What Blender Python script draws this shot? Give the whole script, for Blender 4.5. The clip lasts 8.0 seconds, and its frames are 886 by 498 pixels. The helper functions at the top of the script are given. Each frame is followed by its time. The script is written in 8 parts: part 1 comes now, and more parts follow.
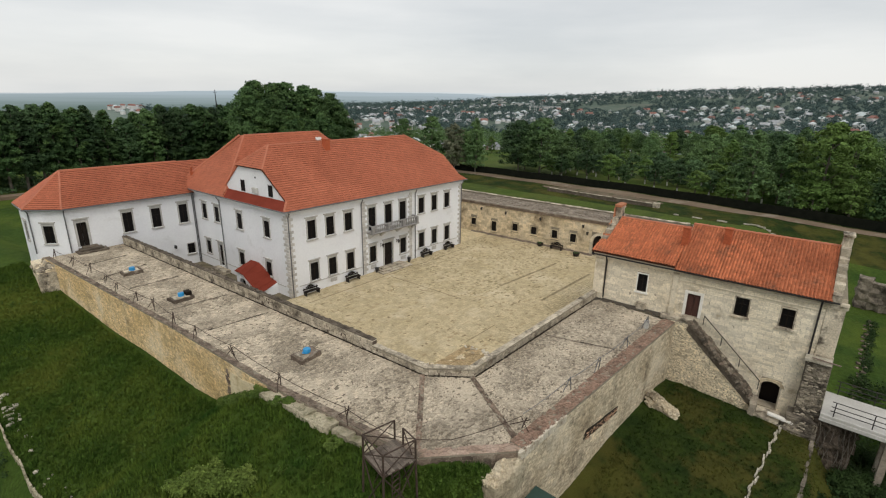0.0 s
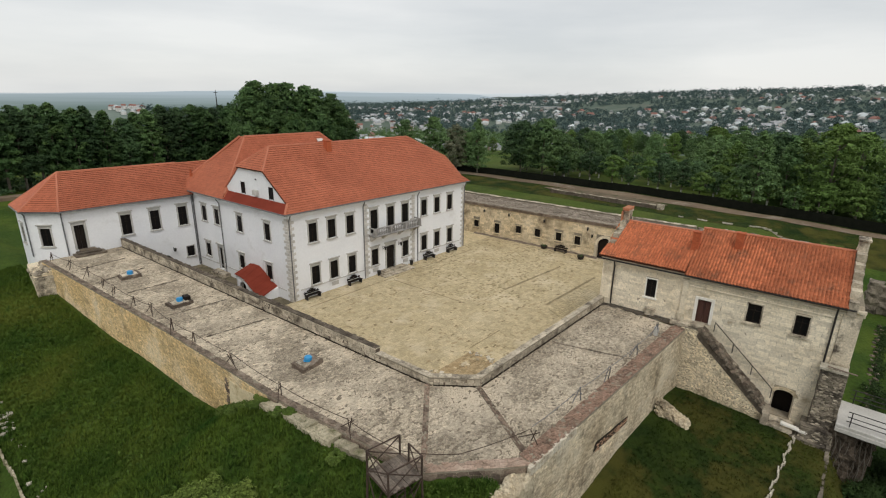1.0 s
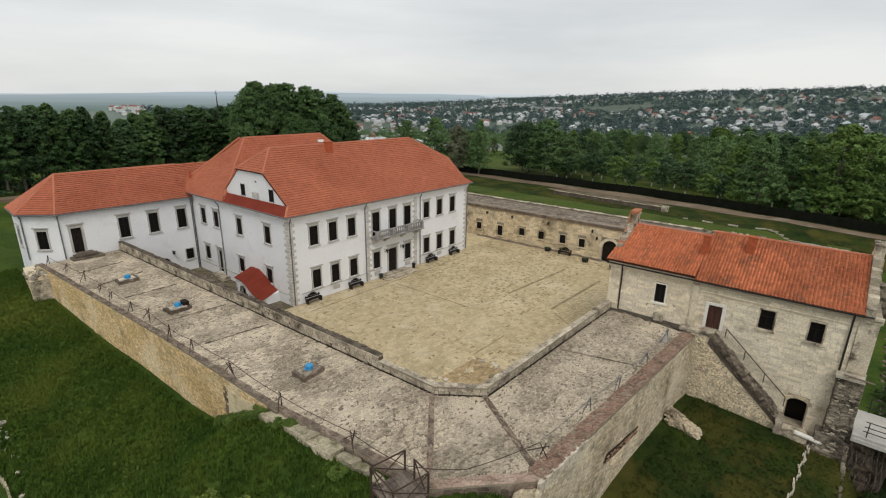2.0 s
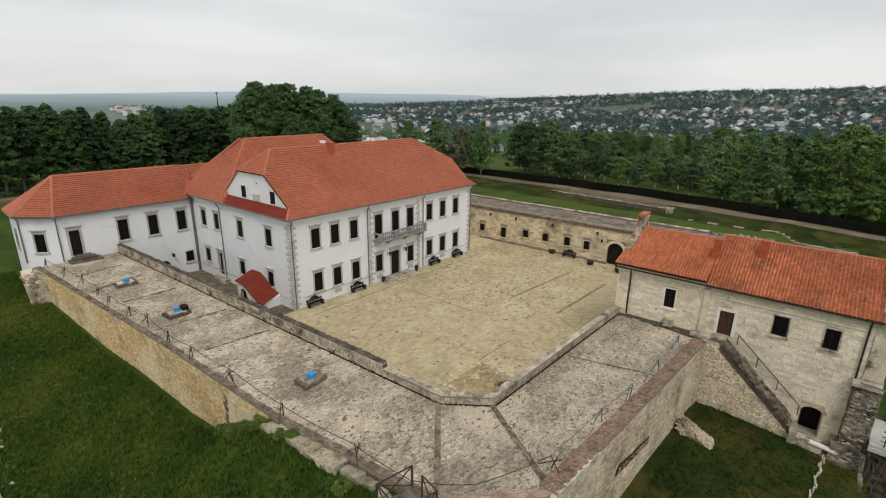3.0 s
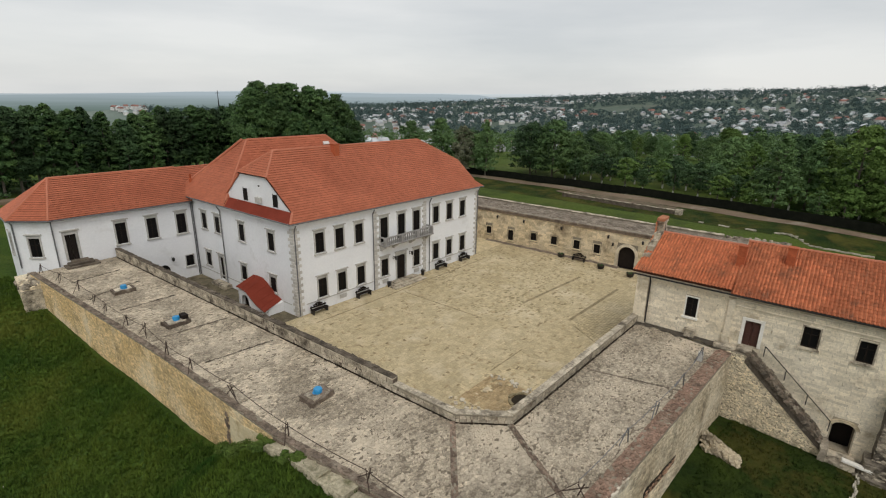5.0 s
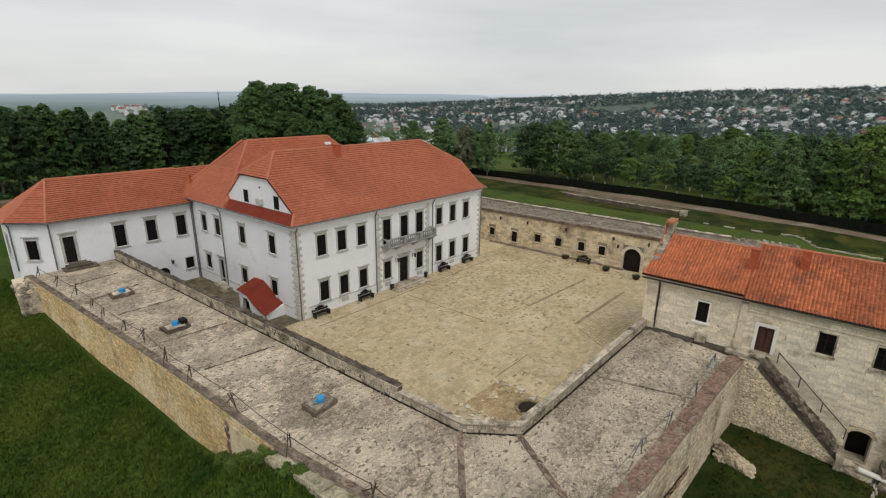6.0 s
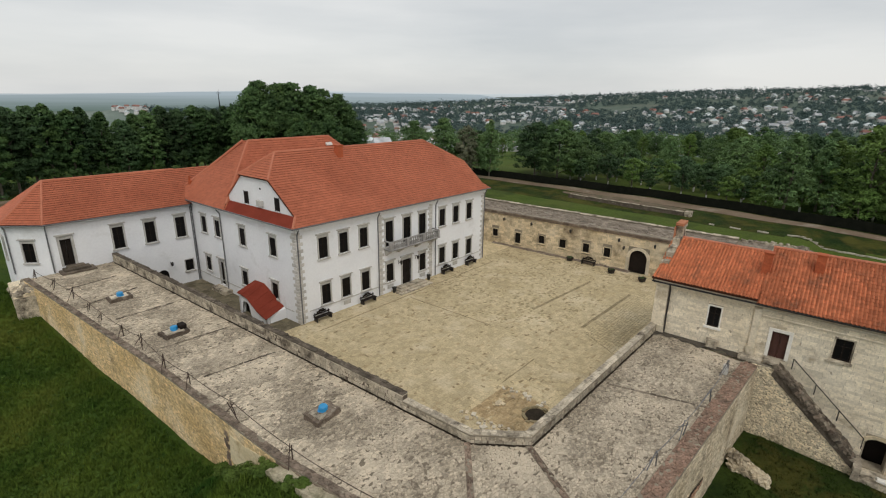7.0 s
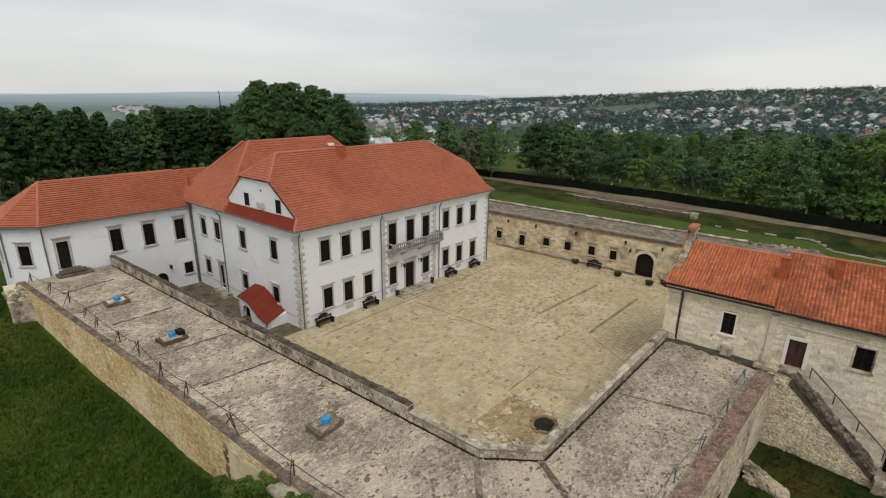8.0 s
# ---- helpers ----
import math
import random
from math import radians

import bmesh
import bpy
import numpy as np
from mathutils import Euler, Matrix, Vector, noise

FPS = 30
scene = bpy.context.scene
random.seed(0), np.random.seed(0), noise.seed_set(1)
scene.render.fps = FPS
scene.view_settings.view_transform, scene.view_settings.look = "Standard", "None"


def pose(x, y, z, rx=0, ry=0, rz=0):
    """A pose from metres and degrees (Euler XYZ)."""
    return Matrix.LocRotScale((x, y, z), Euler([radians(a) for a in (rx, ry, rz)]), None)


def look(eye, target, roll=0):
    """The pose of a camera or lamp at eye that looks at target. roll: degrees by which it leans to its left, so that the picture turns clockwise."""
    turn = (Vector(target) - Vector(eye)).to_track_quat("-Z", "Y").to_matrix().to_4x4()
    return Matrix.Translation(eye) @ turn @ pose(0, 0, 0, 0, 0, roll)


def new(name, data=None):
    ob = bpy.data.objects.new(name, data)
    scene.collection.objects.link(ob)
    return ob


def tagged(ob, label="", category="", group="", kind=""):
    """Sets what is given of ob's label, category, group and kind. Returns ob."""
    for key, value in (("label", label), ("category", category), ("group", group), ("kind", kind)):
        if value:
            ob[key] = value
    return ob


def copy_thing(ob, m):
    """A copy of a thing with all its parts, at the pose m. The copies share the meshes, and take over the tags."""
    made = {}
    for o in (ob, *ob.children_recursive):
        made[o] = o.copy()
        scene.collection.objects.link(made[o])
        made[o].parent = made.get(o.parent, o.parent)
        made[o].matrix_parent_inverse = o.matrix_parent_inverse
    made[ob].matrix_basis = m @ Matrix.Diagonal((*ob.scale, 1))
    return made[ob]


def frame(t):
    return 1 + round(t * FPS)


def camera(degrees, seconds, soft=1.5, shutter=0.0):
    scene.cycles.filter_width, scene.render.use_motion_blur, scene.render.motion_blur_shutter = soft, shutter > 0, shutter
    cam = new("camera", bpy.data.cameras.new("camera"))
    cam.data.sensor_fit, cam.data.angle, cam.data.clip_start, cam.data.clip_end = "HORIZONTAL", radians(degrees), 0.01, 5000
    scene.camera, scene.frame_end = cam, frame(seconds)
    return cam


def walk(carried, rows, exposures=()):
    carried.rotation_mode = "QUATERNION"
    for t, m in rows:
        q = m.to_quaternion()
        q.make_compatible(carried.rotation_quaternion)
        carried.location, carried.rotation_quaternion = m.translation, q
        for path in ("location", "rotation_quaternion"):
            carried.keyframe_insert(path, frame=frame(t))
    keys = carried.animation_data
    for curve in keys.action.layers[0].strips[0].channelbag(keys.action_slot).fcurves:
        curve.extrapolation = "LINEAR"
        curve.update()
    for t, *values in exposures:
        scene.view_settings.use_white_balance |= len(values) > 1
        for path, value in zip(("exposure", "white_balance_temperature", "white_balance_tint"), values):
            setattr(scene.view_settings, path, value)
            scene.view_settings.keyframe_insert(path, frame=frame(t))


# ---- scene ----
cam = camera(83.8, 8.0, soft=1.15)
PATH = [
    (0, (-24.347, -41.067, 19.741), (-22.911, -39.812, 19.138), 0.88),
    (0.5, (-24.108, -40.650, 19.755), (-22.673, -39.394, 19.153), 0.89),
    (1, (-23.872, -40.269, 19.777), (-22.437, -39.012, 19.175), 0.92),
    (1.5, (-23.619, -39.868, 19.768), (-22.184, -38.610, 19.167), 0.91),
    (3, (-22.986, -38.714, 19.795), (-21.554, -37.454, 19.196), 0.91),
    (3.5, (-22.794, -38.285, 19.782), (-21.362, -37.024, 19.182), 0.93),
    (4, (-22.598, -37.956, 19.775), (-21.168, -36.693, 19.175), 0.90),
    (4.5, (-22.423, -37.516, 19.767), (-20.992, -36.254, 19.167), 0.92),
    (6, (-21.852, -36.340, 19.742), (-20.423, -35.076, 19.142), 0.89),
    (6.5, (-21.641, -35.945, 19.744), (-20.212, -34.680, 19.144), 0.88),
    (7, (-21.438, -35.555, 19.720), (-20.010, -34.290, 19.119), 0.85),
    (7.5, (-21.201, -35.104, 19.704), (-19.774, -33.838, 19.103), 0.89),
    (8, (-20.943, -34.642, 19.682), (-19.516, -33.375, 19.082), 0.91),
]
walk(cam, [(t, look(eye, target, roll)) for t, eye, target, roll in PATH], ((0, -0.01), (3, -0.06), (8, -0.14)))

# ---- light ----
world = bpy.data.worlds.new("overcast_sky")
scene.world = world
world.use_nodes = True
wn, wl = world.node_tree.nodes, world.node_tree.links
wn.clear()
w_out = wn.new("ShaderNodeOutputWorld")
w_bg = wn.new("ShaderNodeBackground")
w_bg2 = wn.new("ShaderNodeBackground")
w_add = wn.new("ShaderNodeAddShader")
w_sky = wn.new("ShaderNodeTexSky")
w_sky.sky_type, w_sky.sun_disc = "NISHITA", False
w_sky.sun_elevation, w_sky.sun_rotation = radians(52), radians(215)
w_tc = wn.new("ShaderNodeTexCoord")
w_map = wn.new("ShaderNodeMapping")
w_map.inputs["Scale"].default_value = (1.0, 1.0, 6.0)
w_noise = wn.new("ShaderNodeTexNoise")
w_noise.inputs["Scale"].default_value = 1.7
w_noise.inputs["Detail"].default_value = 7
w_ramp = wn.new("ShaderNodeValToRGB")
w_ramp.color_ramp.elements[0].position, w_ramp.color_ramp.elements[0].color = 0.34, (0.66, 0.68, 0.69, 1)
w_ramp.color_ramp.elements[1].position, w_ramp.color_ramp.elements[1].color = 0.66, (0.86, 0.86, 0.845, 1)
wl.new(w_tc.outputs["Generated"], w_map.inputs["Vector"])
wl.new(w_map.outputs["Vector"], w_noise.inputs["Vector"])
wl.new(w_noise.outputs["Fac"], w_ramp.inputs["Fac"])
wl.new(w_ramp.outputs["Color"], w_bg2.inputs["Color"])
wl.new(w_sky.outputs["Color"], w_bg.inputs["Color"])
w_bg.inputs["Strength"].default_value = 0.012
w_bg2.inputs["Strength"].default_value = 0.93
wl.new(w_bg.outputs[0], w_add.inputs[0])
wl.new(w_bg2.outputs[0], w_add.inputs[1])
wl.new(w_add.outputs[0], w_out.inputs["Surface"])
sun_data = bpy.data.lights.new("sun", "SUN")
sun_data.energy, sun_data.angle, sun_data.color = 1.25, radians(20), (1.0, 0.97, 0.92)
sun = new("sun", sun_data)
sun.matrix_world = look((-60, -70, 120), (0, 0, 0))

# ---- small tools ----
K = 0.065                      # the castle's cross walls stand a little askew
SHEAR = Matrix(((1, -K, 0, 0), (0, 1, 0, 0), (0, 0, 1, 0), (0, 0, 0, 1)))
rng = np.random.default_rng(7)


def askew(u, v, z=0.0):
    return Vector((u - K * v, v, z))


def place_frame(origin, along, inward):
    """local x along a wall, y into it, z up"""
    a, b = Vector((*along, 0)).normalized(), Vector((*inward, 0)).normalized()
    return Matrix(((a.x, b.x, 0, origin[0]), (a.y, b.y, 0, origin[1]), (0, 0, 1, origin[2]), (0, 0, 0, 1)))


def link_mesh(name, me, material, parent=None, label=""):
    if material and not me.materials:
        me.materials.append(material)
    ob = new(name, me)
    if parent:
        ob.parent = parent
        ob.matrix_parent_inverse = parent.matrix_world.inverted()
    if label:
        tagged(ob, label)
    return ob


def part(name, bm, material, parent=None, label="", m=None):
    if m is not None:
        bm.transform(m)
    me = bpy.data.meshes.new(name)
    bm.normal_update()
    bm.to_mesh(me)
    bm.free()
    return link_mesh(name, me, material, parent, label)


def thing(name, at, label, category, group="", kind=""):
    e = new(name)
    e.location = at
    e.matrix_world = Matrix.Translation(at)
    e.empty_display_size = 0.3
    return tagged(e, label, category, group, kind)


def box(bm, x0, x1, y0, y1, z0, z1, bevel=0.0):
    vs = [bm.verts.new(p) for p in ((x0, y0, z0), (x1, y0, z0), (x1, y1, z0), (x0, y1, z0), (x0, y0, z1), (x1, y0, z1), (x1, y1, z1), (x0, y1, z1))]
    fs = [bm.faces.new([vs[i] for i in q]) for q in ((3, 2, 1, 0), (4, 5, 6, 7), (0, 1, 5, 4), (1, 2, 6, 5), (2, 3, 7, 6), (3, 0, 4, 7))]
    if bevel:
        es = list({e for f in fs for e in f.edges})
        bmesh.ops.bevel(bm, geom=es, offset=bevel, segments=1, affect="EDGES")
    return bm


def boxes(*rows, bevel=0.0):
    bm = bmesh.new()
    for r in rows:
        box(bm, *r, bevel=bevel)
    return bm


def prism(bm, pts, z0, z1, top=None):
    """upright prism over a plan; top: heights of the upper corners"""
    lo = [bm.verts.new((p[0], p[1], z0)) for p in pts]
    hi = [bm.verts.new((p[0], p[1], z1 if top is None else top[i])) for i, p in enumerate(pts)]
    n = len(pts)
    bm.faces.new(hi)
    bm.faces.new(lo[::-1])
    for i in range(n):
        bm.faces.new((lo[i], lo[(i + 1) % n], hi[(i + 1) % n], hi[i]))
    return bm


def tube(bm, p, q, r, n=8, r2=None):
    p, q = Vector(p), Vector(q)
    d = (q - p).normalized()
    s = d.orthogonal().normalized()
    t = d.cross(s)
    r2 = r if r2 is None else r2
    a = [bm.verts.new(p + r * (math.cos(6.2832 * i / n) * s + math.sin(6.2832 * i / n) * t)) for i in range(n)]
    b = [bm.verts.new(q + r2 * (math.cos(6.2832 * i / n) * s + math.sin(6.2832 * i / n) * t)) for i in range(n)]
    for i in range(n):
        bm.faces.new((a[i], a[(i + 1) % n], b[(i + 1) % n], b[i]))
    bm.faces.new(a[::-1])
    bm.faces.new(b)
    return bm


def tubes(pairs, r, n=6):
    bm = bmesh.new()
    for p, q in pairs:
        tube(bm, p, q, r, n)
    return bm


def clip(poly, a, b, c):
    """keeps the part of a plane polygon where a*x + b*y <= c"""
    out = []
    for i in range(len(poly)):
        p, q = poly[i - 1], poly[i]
        dp, dq = a * p[0] + b * p[1] - c, a * q[0] + b * q[1] - c
        if (dp <= 0) != (dq <= 0):
            t = dp / (dp - dq)
            out.append((p[0] + t * (q[0] - p[0]), p[1] + t * (q[1] - p[1])))
        if dq <= 0:
            out.append(q)
    return out


def clip_convex(poly, hull):
    """hull: convex, counter-clockwise"""
    for i in range(len(hull)):
        p, q = hull[i - 1], hull[i]
        a, b = q[1] - p[1], p[0] - q[0]
        poly = clip(poly, a, b, a * p[0] + b * p[1])
        if len(poly) < 3:
            return []
    return poly


def area(poly):
    return 0.5 * sum(poly[i - 1][0] * poly[i][1] - poly[i][0] * poly[i - 1][1] for i in range(len(poly)))


def cells(hull, sa, sb, jitter, seed):
    """irregular stones that fill a convex plan"""
    r = np.random.default_rng(seed)
    xs, ys = [p[0] for p in hull], [p[1] for p in hull]
    x0, y0 = min(xs) - sa, min(ys) - sb
    na, nb = int((max(xs) - x0) / sa) + 3, int((max(ys) - y0) / sb) + 3
    px = x0 + (np.arange(na)[:, None] + 0.5 * (np.arange(nb)[None, :] % 2) + jitter * (r.random((na, nb)) - 0.5)) * sa
    py = y0 + (np.arange(nb)[None, :] + jitter * (r.random((na, nb)) - 0.5)) * sb
    done = []
    k = sa / sb
    for i in range(1, na - 1):
        for j in range(1, nb - 1):
            cx, cy = px[i, j], py[i, j]
            if not clip_near(cx, cy, hull, max(sa, sb)):
                continue
            poly = [(cx - sa, cy - sb), (cx + sa, cy - sb), (cx + sa, cy + sb), (cx - sa, cy + sb)]
            for di in (-1, 0, 1):
                for dj in (-1, 0, 1):
                    if di or dj:
                        ox, oy = px[i + di, j + dj], py[i + di, j + dj]
                        a, b = ox - cx, (oy - cy) * k * k
                        poly = clip(poly, a, b, a * (ox + cx) / 2 + b * (oy + cy) / 2)
                        if len(poly) < 3:
                            break
                if len(poly) < 3:
                    break
            if len(poly) >= 3:
                poly = clip_convex(poly, hull)
            if len(poly) >= 3 and area(poly) > 0.1 * sa * sb:
                done.append(poly)
    return done


def clip_near(x, y, hull, pad):
    for i in range(len(hull)):
        p, q = hull[i - 1], hull[i]
        a, b = q[1] - p[1], p[0] - q[0]
        if a * (x - p[0]) + b * (y - p[1]) > pad * math.hypot(a, b):
            return False
    return True


def courses(hull, h, w0, w1, seed, holes=()):
    """squared blocks in courses over a convex plan; holes: x0, x1, y0, y1 left free"""
    r = np.random.default_rng(seed)
    xs, ys = [p[0] for p in hull], [p[1] for p in hull]
    done, y = [], min(ys)
    while y < max(ys):
        hh = h * (0.85 + 0.3 * r.random())
        x = min(xs) - w1 * r.random()
        while x < max(xs):
            w = w0 + (w1 - w0) * r.random()
            pieces = [(x, x + w)]
            for a, b, c, d in holes:
                if y + hh > c and y < d:
                    nxt = []
                    for p, q in pieces:
                        if q <= a or p >= b:
                            nxt.append((p, q))
                        else:
                            if p < a:
                                nxt.append((p, a))
                            if q > b:
                                nxt.append((b, q))
                    pieces = nxt
            for p, q in pieces:
                poly = clip_convex([(p, y), (q, y), (q, y + hh), (p, y + hh)], hull)
                if len(poly) >= 3 and area(poly) > 0.004:
                    done.append(poly)
            x += w
        y += hh
    return done


def shaped(polys, m, gap, proud, rough, seed):
    """verts and faces of pieces with sunk joints; m maps (a, b, height) to the world"""
    r = np.random.default_rng(seed)
    V, F = [], []
    for poly in polys:
        n = len(poly)
        cx, cy = sum(p[0] for p in poly) / n, sum(p[1] for p in poly) / n
        size = math.sqrt(max(area(poly), 1e-4))
        s0, s1 = max(0.4, 1 - gap / size), max(0.3, 1 - 2.4 * gap / size)
        h = proud * (1 - rough * r.random())
        tx, ty = (r.random(2) - 0.5) * 0.5 * rough * proud / size
        k = len(V)
        for x, y in poly:
            V.append((cx + (x - cx) * s0, cy + (y - cy) * s0, -0.01))
        for x, y in poly:
            V.append((cx + (x - cx) * s0, cy + (y - cy) * s0, h * 0.6 + tx * (x - cx) + ty * (y - cy)))
        for x, y in poly:
            V.append((cx + (x - cx) * s1, cy + (y - cy) * s1, h + tx * (x - cx) + ty * (y - cy)))
        F.append(tuple(range(k + 2 * n, k + 3 * n)))
        for i in range(n):
            j = (i + 1) % n
            F.append((k + i, k + j, k + n + j, k + n + i))
            F.append((k + n + i, k + n + j, k + 2 * n + j, k + 2 * n + i))
    V = [tuple(m @ Vector(v)) for v in V]
    return V, F


def mesh_of(name, V, F, material):
    me = bpy.data.meshes.new(name)
    me.from_pydata(V, [], F)
    me.materials.append(material)
    me.update()
    return me


def pave(name, polys, m, material, parent, gap=0.012, proud=0.03, rough=0.6, seed=1, single=0, near=None):
    """pieces as parts where the place comes nearest, the rest joined"""
    if near is not None and single:
        polys = sorted(polys, key=lambda p: (p[0][0] - near[0]) ** 2 + (p[0][1] - near[1]) ** 2)
    for k, poly in enumerate(polys[:single]):
        V, F = shaped([poly], m, gap, proud, rough, seed * 1000 + k)
        link_mesh(name, mesh_of(name, V, F, material), None, parent)
    rest = polys[single:]
    if rest:
        V, F = shaped(rest, m, gap, proud, rough, seed)
        tagged(link_mesh(name + "_rest", mesh_of(name + "_rest", V, F, material), None, parent), kind="stuff")


def wall_plane(origin, along, outward):
    """maps (along, up, proud) to the world"""
    a, n = Vector((*along, 0)).normalized(), Vector((*outward, 0)).normalized()
    return Matrix(((a.x, 0, n.x, origin[0]), (a.y, 0, n.y, origin[1]), (0, 1, 0, origin[2]), (0, 0, 0, 1)))


# ---- materials ----
def surface(name, c1, c2, scale=0.6, fine=9.0, rough=0.85, bump=0.35, depth=0.03, island=0.0, one=0.0, stain=None, stain_scale=0.25, stain_at=0.58, metallic=0.0, grit=0.35, spec=0.3, squash=None, pale=None):
    ma = bpy.data.materials.new(name)
    ma.use_nodes = True
    nt = ma.node_tree
    n, l = nt.nodes, nt.links
    bs = n["Principled BSDF"]
    geo = n.new("ShaderNodeNewGeometry")
    pos = geo.outputs["Position"]
    if squash:
        mp = n.new("ShaderNodeMapping")
        mp.inputs["Scale"].default_value = squash
        l.new(pos, mp.inputs["Vector"])
        pos = mp.outputs["Vector"]

    def noise_at(s, detail=6, r=0.6):
        t = n.new("ShaderNodeTexNoise")
        t.inputs["Scale"].default_value, t.inputs["Detail"].default_value, t.inputs["Roughness"].default_value = s, detail, r
        l.new(pos, t.inputs["Vector"])
        return t.outputs["Fac"]

    def ramp(f, a, b):
        t = n.new("ShaderNodeMapRange")
        t.inputs["From Min"].default_value, t.inputs["From Max"].default_value = a, b
        l.new(f, t.inputs["Value"])
        return t.outputs["Result"]

    def mix(f, a, b, kind="MIX"):
        t = n.new("ShaderNodeMix")
        t.data_type, t.blend_type = "RGBA", kind
        for s, v in ((t.inputs[0], f), (t.inputs[6], a), (t.inputs[7], b)):
            if isinstance(v, (int, float)):
                s.default_value = v
            elif isinstance(v, tuple):
                s.default_value = (*v, 1)
            else:
                l.new(v, s)
        return t.outputs[2]

    def grey(f, a, b):
        t = n.new("ShaderNodeMapRange")
        t.inputs["To Min"].default_value, t.inputs["To Max"].default_value = a, b
        l.new(f, t.inputs["Value"])
        return t.outputs["Result"]

    col = mix(ramp(noise_at(scale), 0.3, 0.7), c1, c2)
    fine_f = noise_at(fine, 8, 0.7)
    col = mix(1.0, col, grey(ramp(fine_f, 0.25, 0.75), 1 - grit, 1 + grit), "MULTIPLY")
    if island:
        col = mix(1.0, col, grey(geo.outputs["Random Per Island"], 1 - island, 1 + island), "MULTIPLY")
    if one:
        info = n.new("ShaderNodeObjectInfo")
        col = mix(1.0, col, grey(info.outputs["Random"], 1 - one, 1 + one), "MULTIPLY")
    # second tones: stains and pale patches; on leaves they paint shade and highlights
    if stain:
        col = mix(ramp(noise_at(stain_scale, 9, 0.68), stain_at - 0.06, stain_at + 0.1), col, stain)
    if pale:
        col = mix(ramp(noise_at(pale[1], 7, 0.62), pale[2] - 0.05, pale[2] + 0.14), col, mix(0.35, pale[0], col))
    l.new(col, bs.inputs["Base Color"])
    bs.inputs["Roughness"].default_value, bs.inputs["Metallic"].default_value = rough, metallic
    bs.inputs["Specular IOR Level"].default_value = spec
    if bump:
        b = n.new("ShaderNodeBump")
        b.inputs["Strength"].default_value, b.inputs["Distance"].default_value = bump, depth
        l.new(fine_f, b.inputs["Height"])
        l.new(b.outputs["Normal"], bs.inputs["Normal"])
    return ma


plaster = surface("white_plaster", (0.79, 0.79, 0.80), (0.87, 0.87, 0.87), 0.25, 5, 0.9, 0.15, 0.01, grit=0.06, stain=(0.68, 0.675, 0.66), stain_scale=0.35, stain_at=0.635)
stone_trim = surface("carved_stone", (0.42, 0.40, 0.365), (0.55, 0.53, 0.49), 1.2, 14, 0.85, 0.3, 0.01, grit=0.25)
balcony_stone = surface("grey_balcony_stone", (0.22, 0.21, 0.20), (0.36, 0.345, 0.325), 1.2, 14, 0.85, 0.3, 0.01, grit=0.25)
quoin_stone = surface("quoin_stone", (0.46, 0.435, 0.395), (0.58, 0.55, 0.505), 1.2, 14, 0.85, 0.4, 0.02, island=0.12, one=0.14, grit=0.18)
tile_red = surface("red_clay_tile", (0.40, 0.118, 0.060), (0.49, 0.155, 0.082), 0.25, 16, 0.75, 0.2, 0.01, island=0.10, one=0.10, grit=0.16)
tile_old = surface("weathered_clay_tile", (0.37, 0.112, 0.048), (0.52, 0.175, 0.080), 0.45, 10, 0.8, 0.3, 0.015, island=0.22, one=0.22, grit=0.32, stain=(0.17, 0.082, 0.048), stain_scale=0.7, stain_at=0.605)
metal_red = surface("red_sheet_metal", (0.165, 0.030, 0.017), (0.225, 0.043, 0.025), 0.6, 12, 0.8, 0.1, 0.005, grit=0.2, spec=0.1)
ridge_clay = surface("ridge_clay", (0.43, 0.150, 0.085), (0.52, 0.195, 0.115), 0.9, 14, 0.75, 0.2, 0.01, grit=0.15)
limestone = surface("limestone_blocks", (0.57, 0.488, 0.355), (0.735, 0.657, 0.517), 0.35, 7, 0.9, 0.4, 0.02, island=0.15, one=0.15, grit=0.28, stain=(0.38, 0.30, 0.195), stain_scale=0.6, stain_at=0.615)
lime_mortar = surface("lime_mortar", (0.20, 0.17, 0.125), (0.32, 0.28, 0.21), 0.8, 12, 0.95, 0.5, 0.02, grit=0.3)
rubble = surface("yellow_rubble", (0.54, 0.380, 0.175), (0.71, 0.550, 0.315), 0.3, 6, 0.92, 0.8, 0.05, island=0.24, one=0.24, grit=0.5, stain=(0.22, 0.15, 0.072), stain_scale=0.55, stain_at=0.605, pale=((0.78, 0.69, 0.52), 0.3, 0.575))
rubble_pale = surface("pale_rubble", (0.52, 0.42, 0.280), (0.75, 0.645, 0.465), 0.35, 6, 0.92, 0.9, 0.06, island=0.24, one=0.24, grit=0.55, stain=(0.15, 0.118, 0.078), stain_scale=0.9, stain_at=0.585, pale=((0.78, 0.70, 0.54), 0.4, 0.56))
terrace_stone = surface("terrace_stone", (0.355, 0.297, 0.217), (0.535, 0.458, 0.348), 0.33, 10, 0.94, 1.0, 0.05, island=0.26, one=0.26, grit=0.65, stain=(0.145, 0.115, 0.083), stain_scale=2.0, stain_at=0.61, pale=((0.67, 0.57, 0.43), 0.33, 0.525))
terrace_bed = surface("terrace_bed", (0.145, 0.118, 0.086), (0.25, 0.206, 0.152), 0.9, 11, 0.95, 0.8, 0.03, grit=0.5)
court_stone = surface("court_stone", (0.480, 0.385, 0.222), (0.60, 0.495, 0.312), 0.16, 7, 0.92, 0.6, 0.025, island=0.13, one=0.13, grit=0.38, stain=(0.33, 0.215, 0.105), stain_scale=1.7, stain_at=0.635, pale=((0.70, 0.60, 0.425), 0.25, 0.585))
